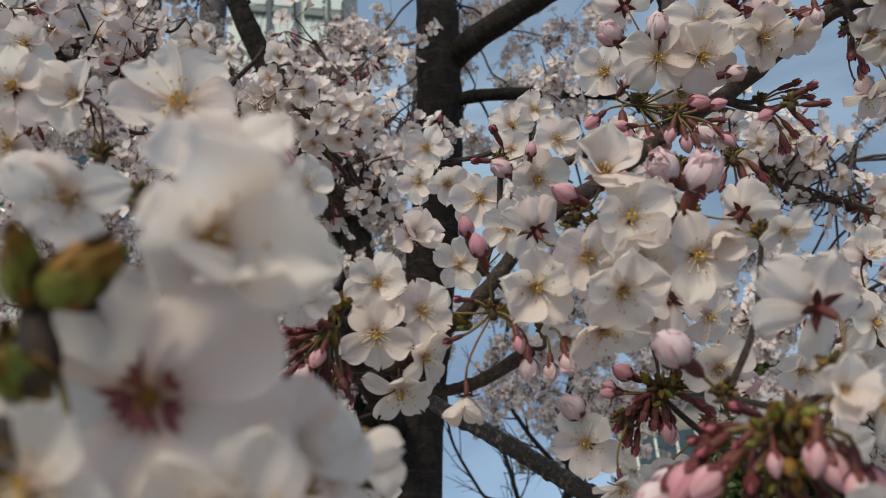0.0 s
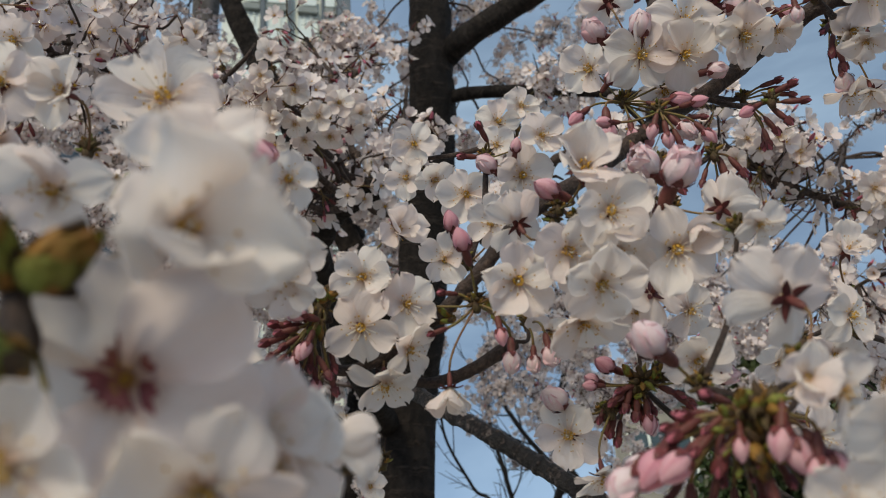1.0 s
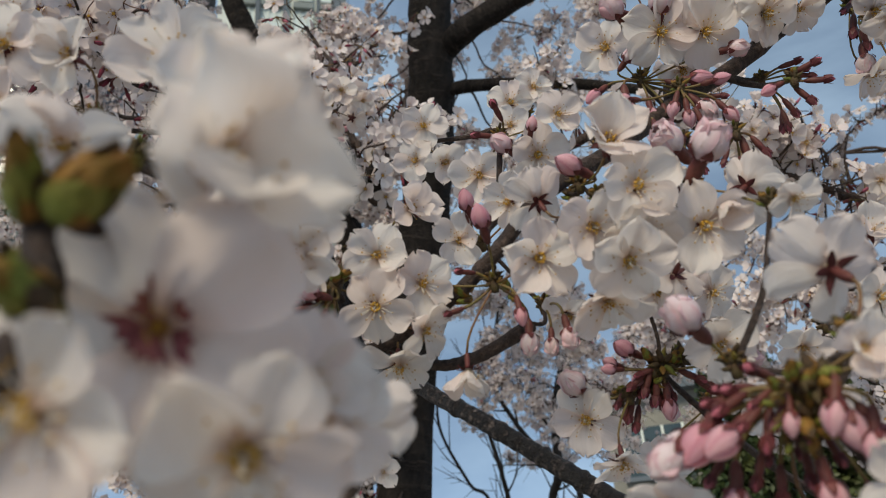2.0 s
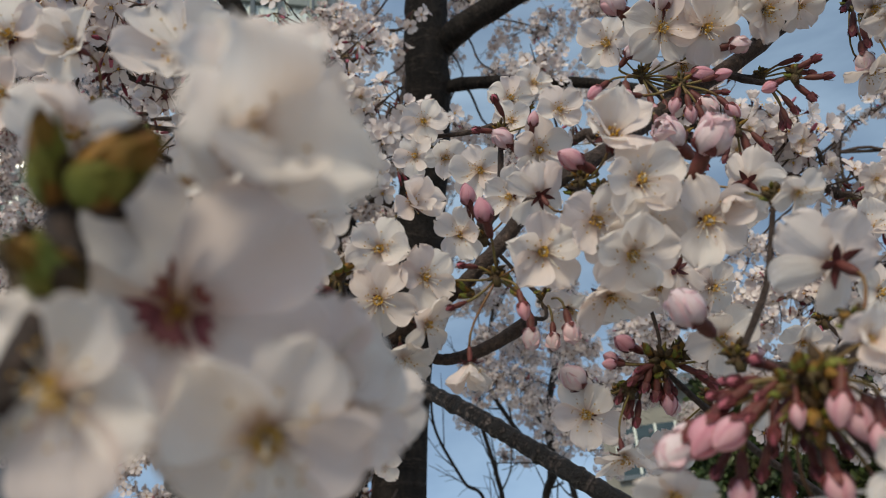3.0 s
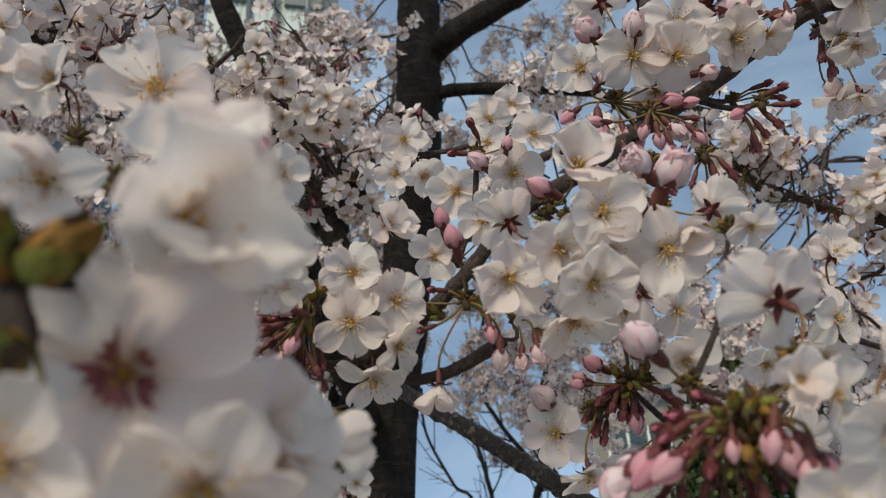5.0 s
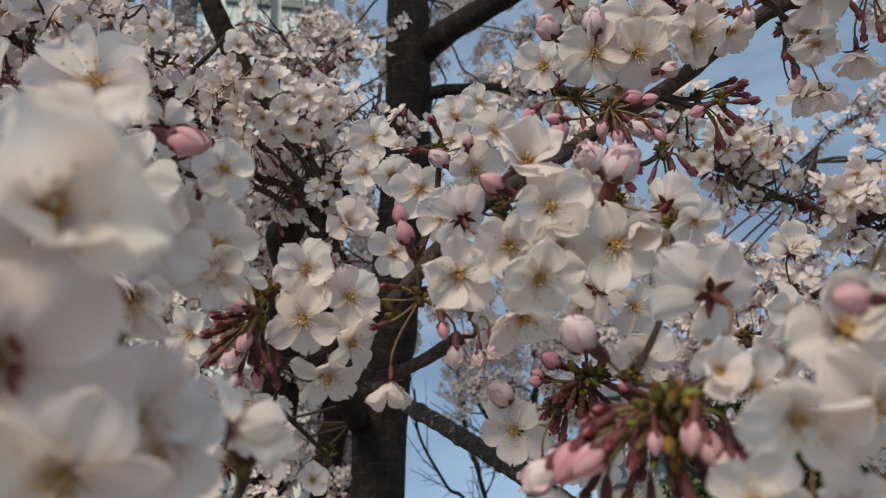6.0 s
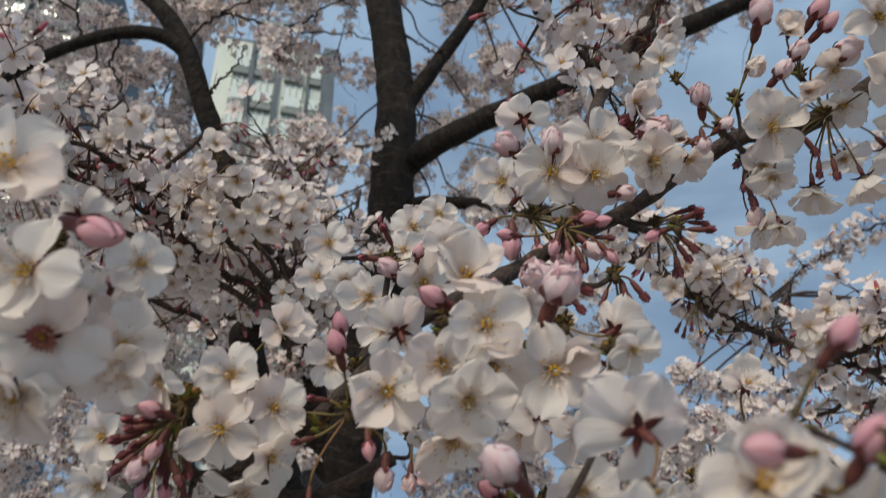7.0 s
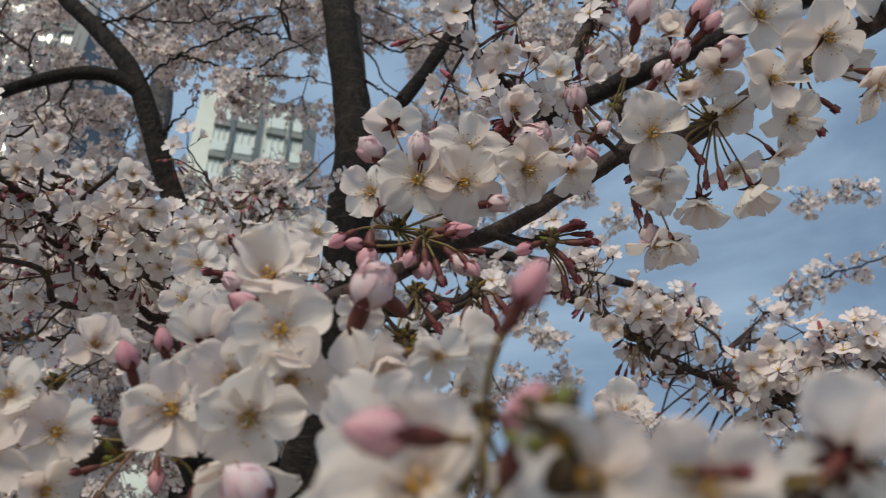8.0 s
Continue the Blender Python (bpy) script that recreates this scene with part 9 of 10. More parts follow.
blossom("heart", (-0.0692, 0.2716, 1.7327), (-0.0820, -0.7710, -0.6316), 0.0413, SPUR_K)
blossom("b", (-0.0680, 0.2692, 1.7831), (0.2621, 0.4578, 0.8496), 0.0275, SPUR_AUTO20)
blossom("flat", (-0.0726, 0.2530, 1.7483), (-0.1868, -0.8909, -0.4141), 0.0363, SPUR_K)
blossom("flat", (-0.0539, 0.2993, 1.7548), (-0.0849, -0.8302, -0.5509), 0.0262, SPUR_K)
blossom("flat", (-0.0500, 0.2948, 1.7293), (0.0264, -0.6308, -0.7755), 0.0323, SPUR_K)
blossom("flat", (-0.0772, 0.2809, 1.7140), (-0.1728, -0.6139, -0.7702), 0.0338, SPUR_AUTO28)
blossom("flat", (-0.0508, 0.2588, 1.6434), (-0.0588, -0.9870, -0.1497), 0.0347, SPUR_AUTO29)
blossom("flat", (-0.0538, 0.3691, 1.7598), (-0.2614, -0.4605, -0.8483), 0.0284, SPUR_V)
blossom("half", (0.3021, 0.3271, 1.9813), (-0.4057, -0.8638, -0.2986), 0.0267, SPUR_AUTO30)
blossom("flat", (0.3668, 0.3398, 1.9278), (0.0255, -0.3867, -0.9219), 0.0355, SPUR_S)
blossom("b", (0.4114, 0.3263, 1.9754), (0.3991, 0.9161, -0.0391), 0.0339, SPUR_S)
blossom("flat", (0.3354, 0.3464, 1.9394), (-0.2707, -0.3407, -0.9004), 0.0296, SPUR_J)
blossom("flat", (0.2703, 0.4314, 2.0665), (-0.3065, -0.8080, -0.5031), 0.0299, SPUR_AUTO31)
blossom("flat", (0.1268, 0.4026, 1.7470), (0.0421, -0.5540, -0.8315), 0.0309, SPUR_AUTO32)
blossom("flat", (0.1560, 0.4026, 1.7449), (0.1522, -0.7068, -0.6908), 0.0309, SPUR_AUTO32)
blossom("flat", (0.1834, 0.4497, 1.6920), (0.1576, -0.7744, -0.6127), 0.0307, SPUR_AUTO33)
blossom("flat", (0.2084, 0.4035, 1.6708), (0.0519, -0.7212, -0.6908), 0.0316, SPUR_AUTO34)
blossom("flat", (0.1423, 0.4918, 1.6770), (-0.2356, -0.8322, -0.5019), 0.0328, SPUR_AUTO33)
blossom("flat", (-0.1454, 0.8767, 2.2780), (0.0909, -0.8508, -0.5176), 0.0459, SPUR_MD)
blossom("flat", (-0.1805, 0.8868, 2.2826), (-0.3065, -0.8080, -0.5031), 0.0432, SPUR_MD)
blossom("flat", (-0.1764, 0.8858, 2.2386), (-0.2993, -0.6870, -0.6622), 0.0450, SPUR_MD)
blossom("flat", (-0.1471, 0.8973, 2.2358), (0.0024, -0.6585, -0.7526), 0.0367, SPUR_MD)
blossom("flat", (-0.1134, 0.8926, 2.2431), (-0.1100, -0.8454, -0.5227), 0.0427, SPUR_MI)
blossom("flat", (-0.0862, 0.9009, 2.2699), (0.1911, -0.8889, -0.4163), 0.0423, SPUR_MI)
blossom("cup", (-0.0589, 0.9234, 2.2675), (0.4085, -0.6715, -0.6183), 0.0353, SPUR_AUTO35)
blossom("flat", (-0.1844, 0.9447, 2.2323), (-0.2707, -0.3407, -0.9004), 0.0423, SPUR_ME)
blossom("flat", (-0.1401, 0.9403, 2.2384), (0.0255, -0.3867, -0.9219), 0.0380, SPUR_MF)
blossom("flat", (-0.1039, 0.9381, 2.2402), (0.0024, -0.6585, -0.7526), 0.0426, SPUR_MF)
blossom("b", (-0.0745, 0.9342, 2.2462), (0.5009, 0.8220, 0.2711), 0.0397, SPUR_MI)
blossom("b", (-0.2377, 0.8829, 2.2716), (0.0975, 0.6519, 0.7520), 0.0411, SPUR_AUTO36)
blossom("flat", (-0.2129, 0.8947, 2.2914), (0.1911, -0.8889, -0.4163), 0.0375, SPUR_AUTO36)
blossom("flat", (-0.2885, 0.8223, 2.3311), (-0.2088, -0.8307, -0.5160), 0.0476, SPUR_MJ)
blossom("cup", (-0.2726, 0.8343, 2.3511), (0.1911, -0.8889, -0.4163), 0.0413, SPUR_MJ)
blossom("flat", (-0.3125, 0.8426, 2.3141), (-0.3959, -0.6558, -0.6428), 0.0376, SPUR_MJ)
blossom("flat", (-0.1753, 0.8551, 2.3244), (0.0886, -0.9690, -0.2305), 0.0418, SPUR_MK)
blossom("flat", (-0.1893, 0.8679, 2.2991), (-0.3065, -0.8080, -0.5031), 0.0356, SPUR_MK)
blossom("flat", (-0.2297, 0.9725, 2.2241), (-0.0638, -0.2679, -0.9613), 0.0382, SPUR_AUTO37)
blossom("flat", (-0.2916, 0.9474, 2.1885), (-0.2707, -0.3407, -0.9004), 0.0409, SPUR_MG)
blossom("b", (-0.2691, 0.9591, 2.2774), (0.1125, 0.9651, 0.2366), 0.0357, SPUR_MB)
blossom("flat", (-0.3012, 0.9360, 2.2584), (-0.4051, -0.8932, -0.1952), 0.0377, SPUR_MG)
blossom("flat", (-0.3153, 0.9592, 2.1660), (-0.4615, -0.2605, -0.8480), 0.0377, SPUR_AUTO38)
blossom("cup", (-0.2156, 1.0053, 2.2243), (-0.2707, -0.3407, -0.9004), 0.0361, SPUR_AUTO37)
blossom("b", (-0.3254, 0.9092, 2.2695), (-0.0942, 0.9956, -0.0011), 0.0356, SPUR_MH)
blossom("flat", (-0.2548, 0.8935, 2.3653), (0.2948, -0.9353, -0.1955), 0.0358, SPUR_AUTO39)
blossom("flat", (0.6896, 0.9964, 2.1337), (-0.3065, -0.8080, -0.5031), 0.0469, SPUR_RB)
blossom("flat", (0.7182, 0.9848, 2.1555), (-0.0129, -0.9406, -0.3392), 0.0456, SPUR_RB)
blossom("flat", (0.6995, 0.9969, 2.1090), (0.0164, -0.4873, -0.8731), 0.0400, SPUR_RB)
blossom("flat", (0.7619, 0.9773, 2.1222), (-0.3065, -0.8080, -0.5031), 0.0415, SPUR_AUTO40)
blossom("flat", (0.8394, 0.9432, 2.1411), (0.0882, -0.9387, -0.3332), 0.0444, SPUR_AUTO41)
blossom("flat", (0.8148, 0.9608, 2.0838), (0.0164, -0.4873, -0.8731), 0.0388, SPUR_RC)
blossom("flat", (0.5970, 0.9982, 2.2050), (0.0889, -0.8991, -0.4287), 0.0450, SPUR_AUTO42)
blossom("flat", (0.5681, 0.9883, 2.2274), (-0.2112, -0.9501, -0.2297), 0.0418, SPUR_AUTO43)
blossom("flat", (0.4989, 1.0037, 2.2006), (-0.4031, -0.7768, -0.4838), 0.0447, SPUR_AUTO44)
blossom("flat", (0.5281, 1.0067, 2.2380), (-0.3088, -0.9263, -0.2160), 0.0390, SPUR_AUTO44)
blossom("flat", (0.6379, 1.0130, 2.1717), (0.2964, -0.8220, -0.4863), 0.0399, SPUR_AUTO42)
blossom("flat", (0.1532, 0.2929, 1.7419), (0.1098, -0.5756, -0.8103), 0.0223, SPUR_AUTO45)
blossom("cup", (0.1378, 0.3207, 1.7544), (-0.1823, -0.4659, -0.8659), 0.0219, SPUR_AUTO45)
blossom("flat", (0.1267, 0.3645, 1.8024), (-0.2993, -0.6870, -0.6622), 0.0237, SPUR_AUTO6)
blossom("flat", (-0.0228, 0.1547, 1.6266), (0.2841, -0.9259, -0.2489), 0.0240, SPUR_AUTO19)
blossom("flat", (0.0750, 0.2813, 1.6242), (-0.2702, -0.6657, -0.6955), 0.0290, SPUR_D)
blossom("cup", (0.1283, 0.2522, 1.6181), (0.0284, -0.5004, -0.8653), 0.0235, SPUR_D)
blossom("flat", (0.1173, 0.2703, 1.6140), (0.0279, -0.5599, -0.8281), 0.0265, SPUR_D)
blossom("flat", (0.1143, 0.2073, 1.6149), (-0.2417, -0.9686, -0.0590), 0.0290, SPUR_L)
blossom("flat", (0.1320, 0.1980, 1.6108), (0.1076, -0.9840, -0.1421), 0.0270, SPUR_L)
blossom("cup", (0.1488, 0.1988, 1.6160), (0.1392, -0.8395, -0.5252), 0.0250, SPUR_L)

# ---- the near buds ----
bud("pink", (0.0301, 0.3531, 1.7709), (-0.2493, -0.7171, 0.6508), 0.0141, SPUR_A)
bud("pink", (0.0465, 0.3707, 1.7267), (0.1331, 0.0676, -0.9888), 0.0101, SPUR_A)
bud("red", (0.0175, 0.3707, 1.7515), (-0.9278, -0.3730, -0.0089), 0.0086, SPUR_A)
bud("red", (0.0110, 0.3802, 1.7325), (-0.9098, -0.2014, -0.3629), 0.0086, SPUR_A)
bud("pink", (0.0773, 0.3474, 1.7952), (-0.8410, -0.4910, 0.2274), 0.0158, SPUR_AUTO2)
bud("open", (0.1290, 0.3046, 1.7766), (0.3375, -0.7171, 0.6098), 0.0225, SPUR_AUTO5)
bud("pink", (0.1064, 0.3445, 1.7992), (-0.0685, -0.7349, 0.6747), 0.0098, SPUR_AUTO3)
bud("pale", (0.0565, 0.4272, 1.8614), (-0.7508, -0.5565, 0.3558), 0.0165, SPUR_G)
bud("red", (0.0516, 0.4158, 1.8851), (-0.4535, -0.6761, 0.5807), 0.0115, SPUR_G)
bud("red", (0.0389, 0.4247, 1.8678), (-0.9390, -0.3304, -0.0959), 0.0115, SPUR_G)
bud("pink", (0.0736, 0.4137, 1.8651), (0.1492, -0.7356, 0.6608), 0.0106, SPUR_G)
bud("pink", (0.0283, 0.4082, 1.8109), (-0.1797, -0.7259, 0.6639), 0.0139, SPUR_AUTO8)
bud("pale", (0.1307, 0.3897, 1.9333), (-0.6866, -0.5914, 0.4229), 0.0198, SPUR_F)
bud("pale", (0.1567, 0.3805, 1.9275), (-0.0504, -0.7358, 0.6753), 0.0194, SPUR_F)
bud("pale", (0.2021, 0.3924, 1.8999), (0.9173, -0.3754, -0.1331), 0.0148, SPUR_F)
bud("pink", (0.1295, 0.4010, 1.8644), (-0.0695, 0.0773, -0.9946), 0.0179, SPUR_F)
bud("pink", (0.1479, 0.4102, 1.8672), (0.0333, 0.0748, -0.9966), 0.0120, SPUR_F)
bud("pink", (0.1576, 0.4112, 1.8643), (0.1331, 0.0676, -0.9888), 0.0106, SPUR_F)
bud("pink", (0.1774, 0.4004, 1.8851), (0.9173, -0.3754, -0.1331), 0.0148, SPUR_F)
bud("pink", (0.1134, 0.4055, 1.8791), (-0.7536, -0.0650, -0.6541), 0.0127, SPUR_F)
bud("pale", (0.1815, 0.4086, 1.8680), (0.6035, -0.0421, -0.7962), 0.0162, SPUR_F)
bud("red", (0.1943, 0.4051, 1.8744), (0.9165, -0.3304, -0.2256), 0.0099, SPUR_F)
bud("pale", (0.1388, 0.4028, 1.9059), (0.5519, -0.6696, 0.4971), 0.0122, SPUR_F)
bud("red", (0.1683, 0.4024, 1.8816), (0.8370, -0.1872, -0.5143), 0.0099, SPUR_F)
bud("red", (0.1333, 0.3674, 1.8189), (0.1572, 0.0652, -0.9854), 0.0124, SPUR_N)
bud("red", (0.1408, 0.3694, 1.8142), (0.6035, -0.0421, -0.7962), 0.0105, SPUR_N)
bud("pale", (0.2225, 0.3818, 1.9431), (0.9154, -0.3880, -0.1070), 0.0237, SPUR_O)
bud("pink", (0.2646, 0.3992, 1.9501), (0.8747, -0.2315, -0.4259), 0.0149, SPUR_O)
bud("red", (0.2104, 0.3784, 1.9510), (0.2997, -0.7224, 0.6232), 0.0180, SPUR_O)
bud("red", (0.2698, 0.4400, 1.9254), (0.8873, -0.4593, 0.0414), 0.0118, SPUR_H)
bud("red", (0.2745, 0.4424, 1.9201), (0.9165, -0.3304, -0.2256), 0.0110, SPUR_H)
bud("red", (0.2789, 0.4445, 1.9155), (0.9061, -0.2898, -0.3083), 0.0110, SPUR_H)
bud("red", (0.2659, 0.4562, 1.8924), (0.4310, 0.0154, -0.9022), 0.0126, SPUR_H)
bud("red", (0.2573, 0.4554, 1.8808), (0.1331, 0.0676, -0.9888), 0.0124, SPUR_H)
bud("red", (0.2581, 0.4644, 1.8853), (-0.1716, 0.0748, -0.9823), 0.0126, SPUR_H)
bud("red", (0.3047, 0.4273, 1.9352), (-0.2694, 0.0676, -0.9606), 0.0147, SPUR_P)
bud("pale", (0.3124, 0.4358, 1.9172), (-0.0695, 0.0773, -0.9946), 0.0179, SPUR_P)
bud("red", (0.2991, 0.4205, 1.9496), (-0.7085, -0.0421, -0.7045), 0.0116, SPUR_P)
bud("pale", (0.0951, 0.2867, 1.6900), (-0.6866, -0.5914, 0.4229), 0.0190, SPUR_AUTO46)
bud("pink", (0.1129, 0.4355, 1.7260), (-0.8150, -0.5127, 0.2702), 0.0142, SPUR_C)
bud("pink", (0.1043, 0.4391, 1.7194), (-0.8594, -0.4735, 0.1928), 0.0097, SPUR_C)
bud("pale", (0.0826, 0.4443, 1.7101), (-0.7323, -0.5673, 0.3767), 0.0194, SPUR_C)
bud("pink", (0.1199, 0.4429, 1.7104), (-0.7721, -0.0757, -0.6310), 0.0103, SPUR_C)
bud("red", (0.1271, 0.4490, 1.6974), (-0.2594, 0.0686, -0.9633), 0.0110, SPUR_C)
bud("pale", (0.1366, 0.4504, 1.6938), (0.1228, 0.0686, -0.9901), 0.0129, SPUR_C)
bud("pale", (0.1697, 0.4091, 1.7077), (0.9071, -0.4188, -0.0432), 0.0139, SPUR_C)
bud("red", (0.1086, 0.4539, 1.6885), (-0.4413, 0.0422, -0.8964), 0.0116, SPUR_C)
bud("red", (0.1165, 0.4554, 1.6850), (-0.2694, 0.0676, -0.9606), 0.0116, SPUR_C)
bud("pale", (0.0544, 0.4051, 1.7239), (-0.0695, 0.0773, -0.9946), 0.0139, SPUR_A)
bud("pale", (0.0679, 0.4155, 1.7246), (-0.0695, 0.0773, -0.9946), 0.0111, SPUR_AUTO9)
bud("pale", (0.0756, 0.4038, 1.7252), (0.1331, 0.0676, -0.9888), 0.0133, SPUR_AUTO9)
bud("red", (0.1519, 0.4335, 1.7047), (0.8370, -0.1872, -0.5143), 0.0114, SPUR_C)
bud("red", (0.1578, 0.4362, 1.6986), (0.7098, -0.0934, -0.6982), 0.0114, SPUR_C)
bud("pink", (0.0755, 0.2415, 1.6358), (-0.6500, -0.0172, -0.7598), 0.0152, SPUR_D)
bud("pale", (0.0659, 0.2437, 1.6319), (-0.7536, -0.0650, -0.6541), 0.0135, SPUR_D)
bud("pink", (0.1145, 0.2295, 1.6349), (0.3006, 0.0444, -0.9527), 0.0129, SPUR_D)
bud("pink", (0.1247, 0.2312, 1.6306), (0.4805, 0.0014, -0.8770), 0.0129, SPUR_D)
bud("pink", (0.0998, 0.2338, 1.6384), (-0.0695, 0.0773, -0.9946), 0.0083, SPUR_D)
bud("red", (0.0811, 0.2378, 1.6430), (-0.8671, -0.1480, -0.4756), 0.0101, SPUR_D)
bud("red", (0.0858, 0.2398, 1.6499), (-0.9390, -0.3304, -0.0959), 0.0097, SPUR_D)
bud("red", (0.0970, 0.2467, 1.6579), (-0.8594, -0.4735, 0.1928), 0.0101, SPUR_D)
bud("red", (0.0927, 0.2371, 1.6322), (-0.2694, 0.0676, -0.9606), 0.0099, SPUR_D)
bud("red", (0.1065, 0.4498, 1.6971), (-0.5305, 0.0483, -0.8463), 0.0097, SPUR_C)
bud("red", (0.1126, 0.4533, 1.6895), (-0.3570, 0.0754, -0.9311), 0.0103, SPUR_C)
bud("red", (0.1197, 0.4469, 1.7021), (-0.3570, 0.0754, -0.9311), 0.0097, SPUR_C)
bud("red", (0.1323, 0.4504, 1.6941), (0.0312, 0.0752, -0.9967), 0.0097, SPUR_C)
bud("red", (0.1391, 0.4475, 1.6995), (0.3137, 0.0283, -0.9491), 0.0097, SPUR_C)
bud("pink", (0.1011, 0.4309, 1.7135), (-0.9441, -0.3296, -0.0044), 0.0094, SPUR_C)
bud("red", (0.0912, 0.2370, 1.6440), (-0.8336, -0.0728, -0.5475), 0.0074, SPUR_D)
bud("red", (0.0857, 0.2348, 1.6373), (-0.7751, -0.0368, -0.6308), 0.0075, SPUR_D)
bud("red", (0.0947, 0.2348, 1.6368), (-0.5512, 0.0436, -0.8332), 0.0075, SPUR_D)
bud("red", (0.0995, 0.2397, 1.6492), (-0.9187, -0.1561, -0.3629), 0.0072, SPUR_D)
bud("red", (0.1045, 0.2362, 1.6332), (-0.2661, 0.0822, -0.9604), 0.0075, SPUR_D)
bud("pink", (0.1182, 0.2266, 1.6291), (-0.1681, 0.0847, -0.9821), 0.0110, SPUR_D)
bud("pink", (0.1098, 0.2279, 1.6385), (-0.2661, 0.0822, -0.9604), 0.0112, SPUR_D)
bud("pink", (0.0806, 0.2363, 1.6347), (-0.8038, -0.0532, -0.5925), 0.0131, SPUR_D)
bud("pink", (0.1289, 0.1611, 1.6532), (-0.9494, -0.3113, -0.0407), 0.0109, SPUR_L)
bud("pink", (0.1534, 0.1617, 1.6799), (0.4214, -0.7173, 0.5548), 0.0096, SPUR_L)
bud("pink", (0.1499, 0.1587, 1.6538), (0.2586, -0.7748, 0.5769), 0.0112, SPUR_L)
bud("red", (0.1560, 0.1886, 1.6587), (-0.0057, 0.2729, -0.9620), 0.0073, SPUR_L)
bud("pink", (-0.0547, 0.2631, 1.7720), (0.8892, -0.3287, -0.3181), 0.0156, SPUR_AUTO20)
bud("pink", (-0.0565, 0.2883, 1.7660), (0.3340, -0.7302, 0.5960), 0.0078, SPUR_K)
bud("pink", (-0.0551, 0.2544, 1.7670), (0.8747, -0.2315, -0.4259), 0.0172, SPUR_AUTO20)
bud("pink", (-0.0589, 0.3848, 1.7508), (-0.7770, -0.5197, 0.3552), 0.0132, SPUR_V)
bud("red", (-0.0719, 0.3874, 1.7463), (-0.9441, -0.3296, -0.0044), 0.0115, SPUR_V)
bud("red", (-0.0773, 0.3919, 1.7375), (-0.9187, -0.1561, -0.3629), 0.0121, SPUR_V)
bud("pink", (-0.0642, 0.3968, 1.7265), (-0.5512, 0.0436, -0.8332), 0.0127, SPUR_V)
bud("red", (-0.0516, 0.3980, 1.7231), (-0.0660, 0.0822, -0.9944), 0.0104, SPUR_V)
bud("red", (-0.0402, 0.3979, 1.7225), (0.2290, 0.0467, -0.9723), 0.0098, SPUR_V)
bud("red", (-0.0713, 0.3923, 1.7591), (-0.8943, -0.4163, 0.1641), 0.0100, SPUR_V)
bud("pink", (-0.0544, 0.3834, 1.7304), (-0.4763, 0.0590, -0.8773), 0.0112, SPUR_V)
bud("red", (-0.0767, 0.4046, 1.7342), (-0.8336, -0.0728, -0.5475), 0.0100, SPUR_V)
bud("pale", (0.2452, 0.3482, 1.9421), (-0.2726, -0.8178, 0.5068), 0.0169, SPUR_I)
bud("pale", (0.2463, 0.3610, 1.9155), (0.0962, 0.2585, -0.9612), 0.0115, SPUR_I)
bud("pale", (0.2596, 0.3552, 1.9265), (0.6491, -0.7267, 0.2251), 0.0110, SPUR_I)
bud("red", (0.2414, 0.3543, 1.9525), (-0.9266, -0.3736, 0.0433), 0.0066, SPUR_I)
bud("red", (0.2066, 0.3792, 1.9496), (-0.7895, 0.1050, -0.6047), 0.0171, SPUR_O)
bud("pale", (0.2291, 0.3813, 1.9437), (0.3439, -0.8379, 0.4240), 0.0192, SPUR_O)
bud("pink", (0.3163, 0.3134, 1.9857), (0.3439, -0.8379, 0.4240), 0.0164, SPUR_AUTO30)
bud("pink", (0.3216, 0.3170, 1.9779), (0.5264, -0.7860, 0.3241), 0.0151, SPUR_AUTO30)
bud("pale", (0.3258, 0.3171, 1.9545), (0.7722, -0.6306, 0.0782), 0.0191, SPUR_J)
bud("pale", (0.2917, 0.3315, 1.9502), (0.4453, -0.8134, 0.3742), 0.0148, SPUR_J)
bud("pale", (0.3022, 0.3257, 1.9614), (0.3439, -0.8379, 0.4240), 0.0149, SPUR_J)
bud("pale", (0.2799, 0.3161, 1.9827), (0.0293, -0.8603, 0.5089), 0.0196, SPUR_AUTO47)
bud("red", (0.3910, 0.3499, 1.9284), (0.4582, 0.1448, -0.8770), 0.0119, SPUR_S)
bud("red", (0.4009, 0.3433, 1.9412), (0.6379, 0.0378, -0.7692), 0.0107, SPUR_S)
bud("red", (0.3755, 0.3506, 1.9280), (0.1940, 0.2380, -0.9517), 0.0105, SPUR_S)
bud("red", (0.3169, 0.3608, 1.9111), (0.4650, 0.1416, -0.8739), 0.0116, SPUR_J)
bud("red", (0.3293, 0.3668, 1.8978), (0.0962, 0.2585, -0.9612), 0.0109, SPUR_J)
bud("red", (0.2904, 0.3995, 1.9020), (0.1940, 0.2380, -0.9517), 0.0115, SPUR_AUTO12)
bud("red", (0.3240, 0.3748, 1.9046), (-0.1079, 0.2805, -0.9538), 0.0099, SPUR_J)
bud("red", (0.4183, 0.3182, 1.9459), (0.8701, -0.2649, -0.4157), 0.0129, SPUR_S)
bud("red", (0.4035, 0.3244, 1.9569), (0.6921, -0.0060, -0.7218), 0.0132, SPUR_S)
bud("pink", (0.1233, 0.3819, 1.8584), (-0.9614, -0.2533, -0.1073), 0.0107, SPUR_YC)
bud("pink", (0.1785, 0.3765, 1.8656), (0.8490, -0.5229, -0.0757), 0.0109, SPUR_YC)
bud("pink", (0.1599, 0.3860, 1.8474), (0.0962, 0.2585, -0.9612), 0.0113, SPUR_YC)
bud("pink", (0.1514, 0.3838, 1.8525), (-0.3323, 0.2720, -0.9031), 0.0107, SPUR_YC)
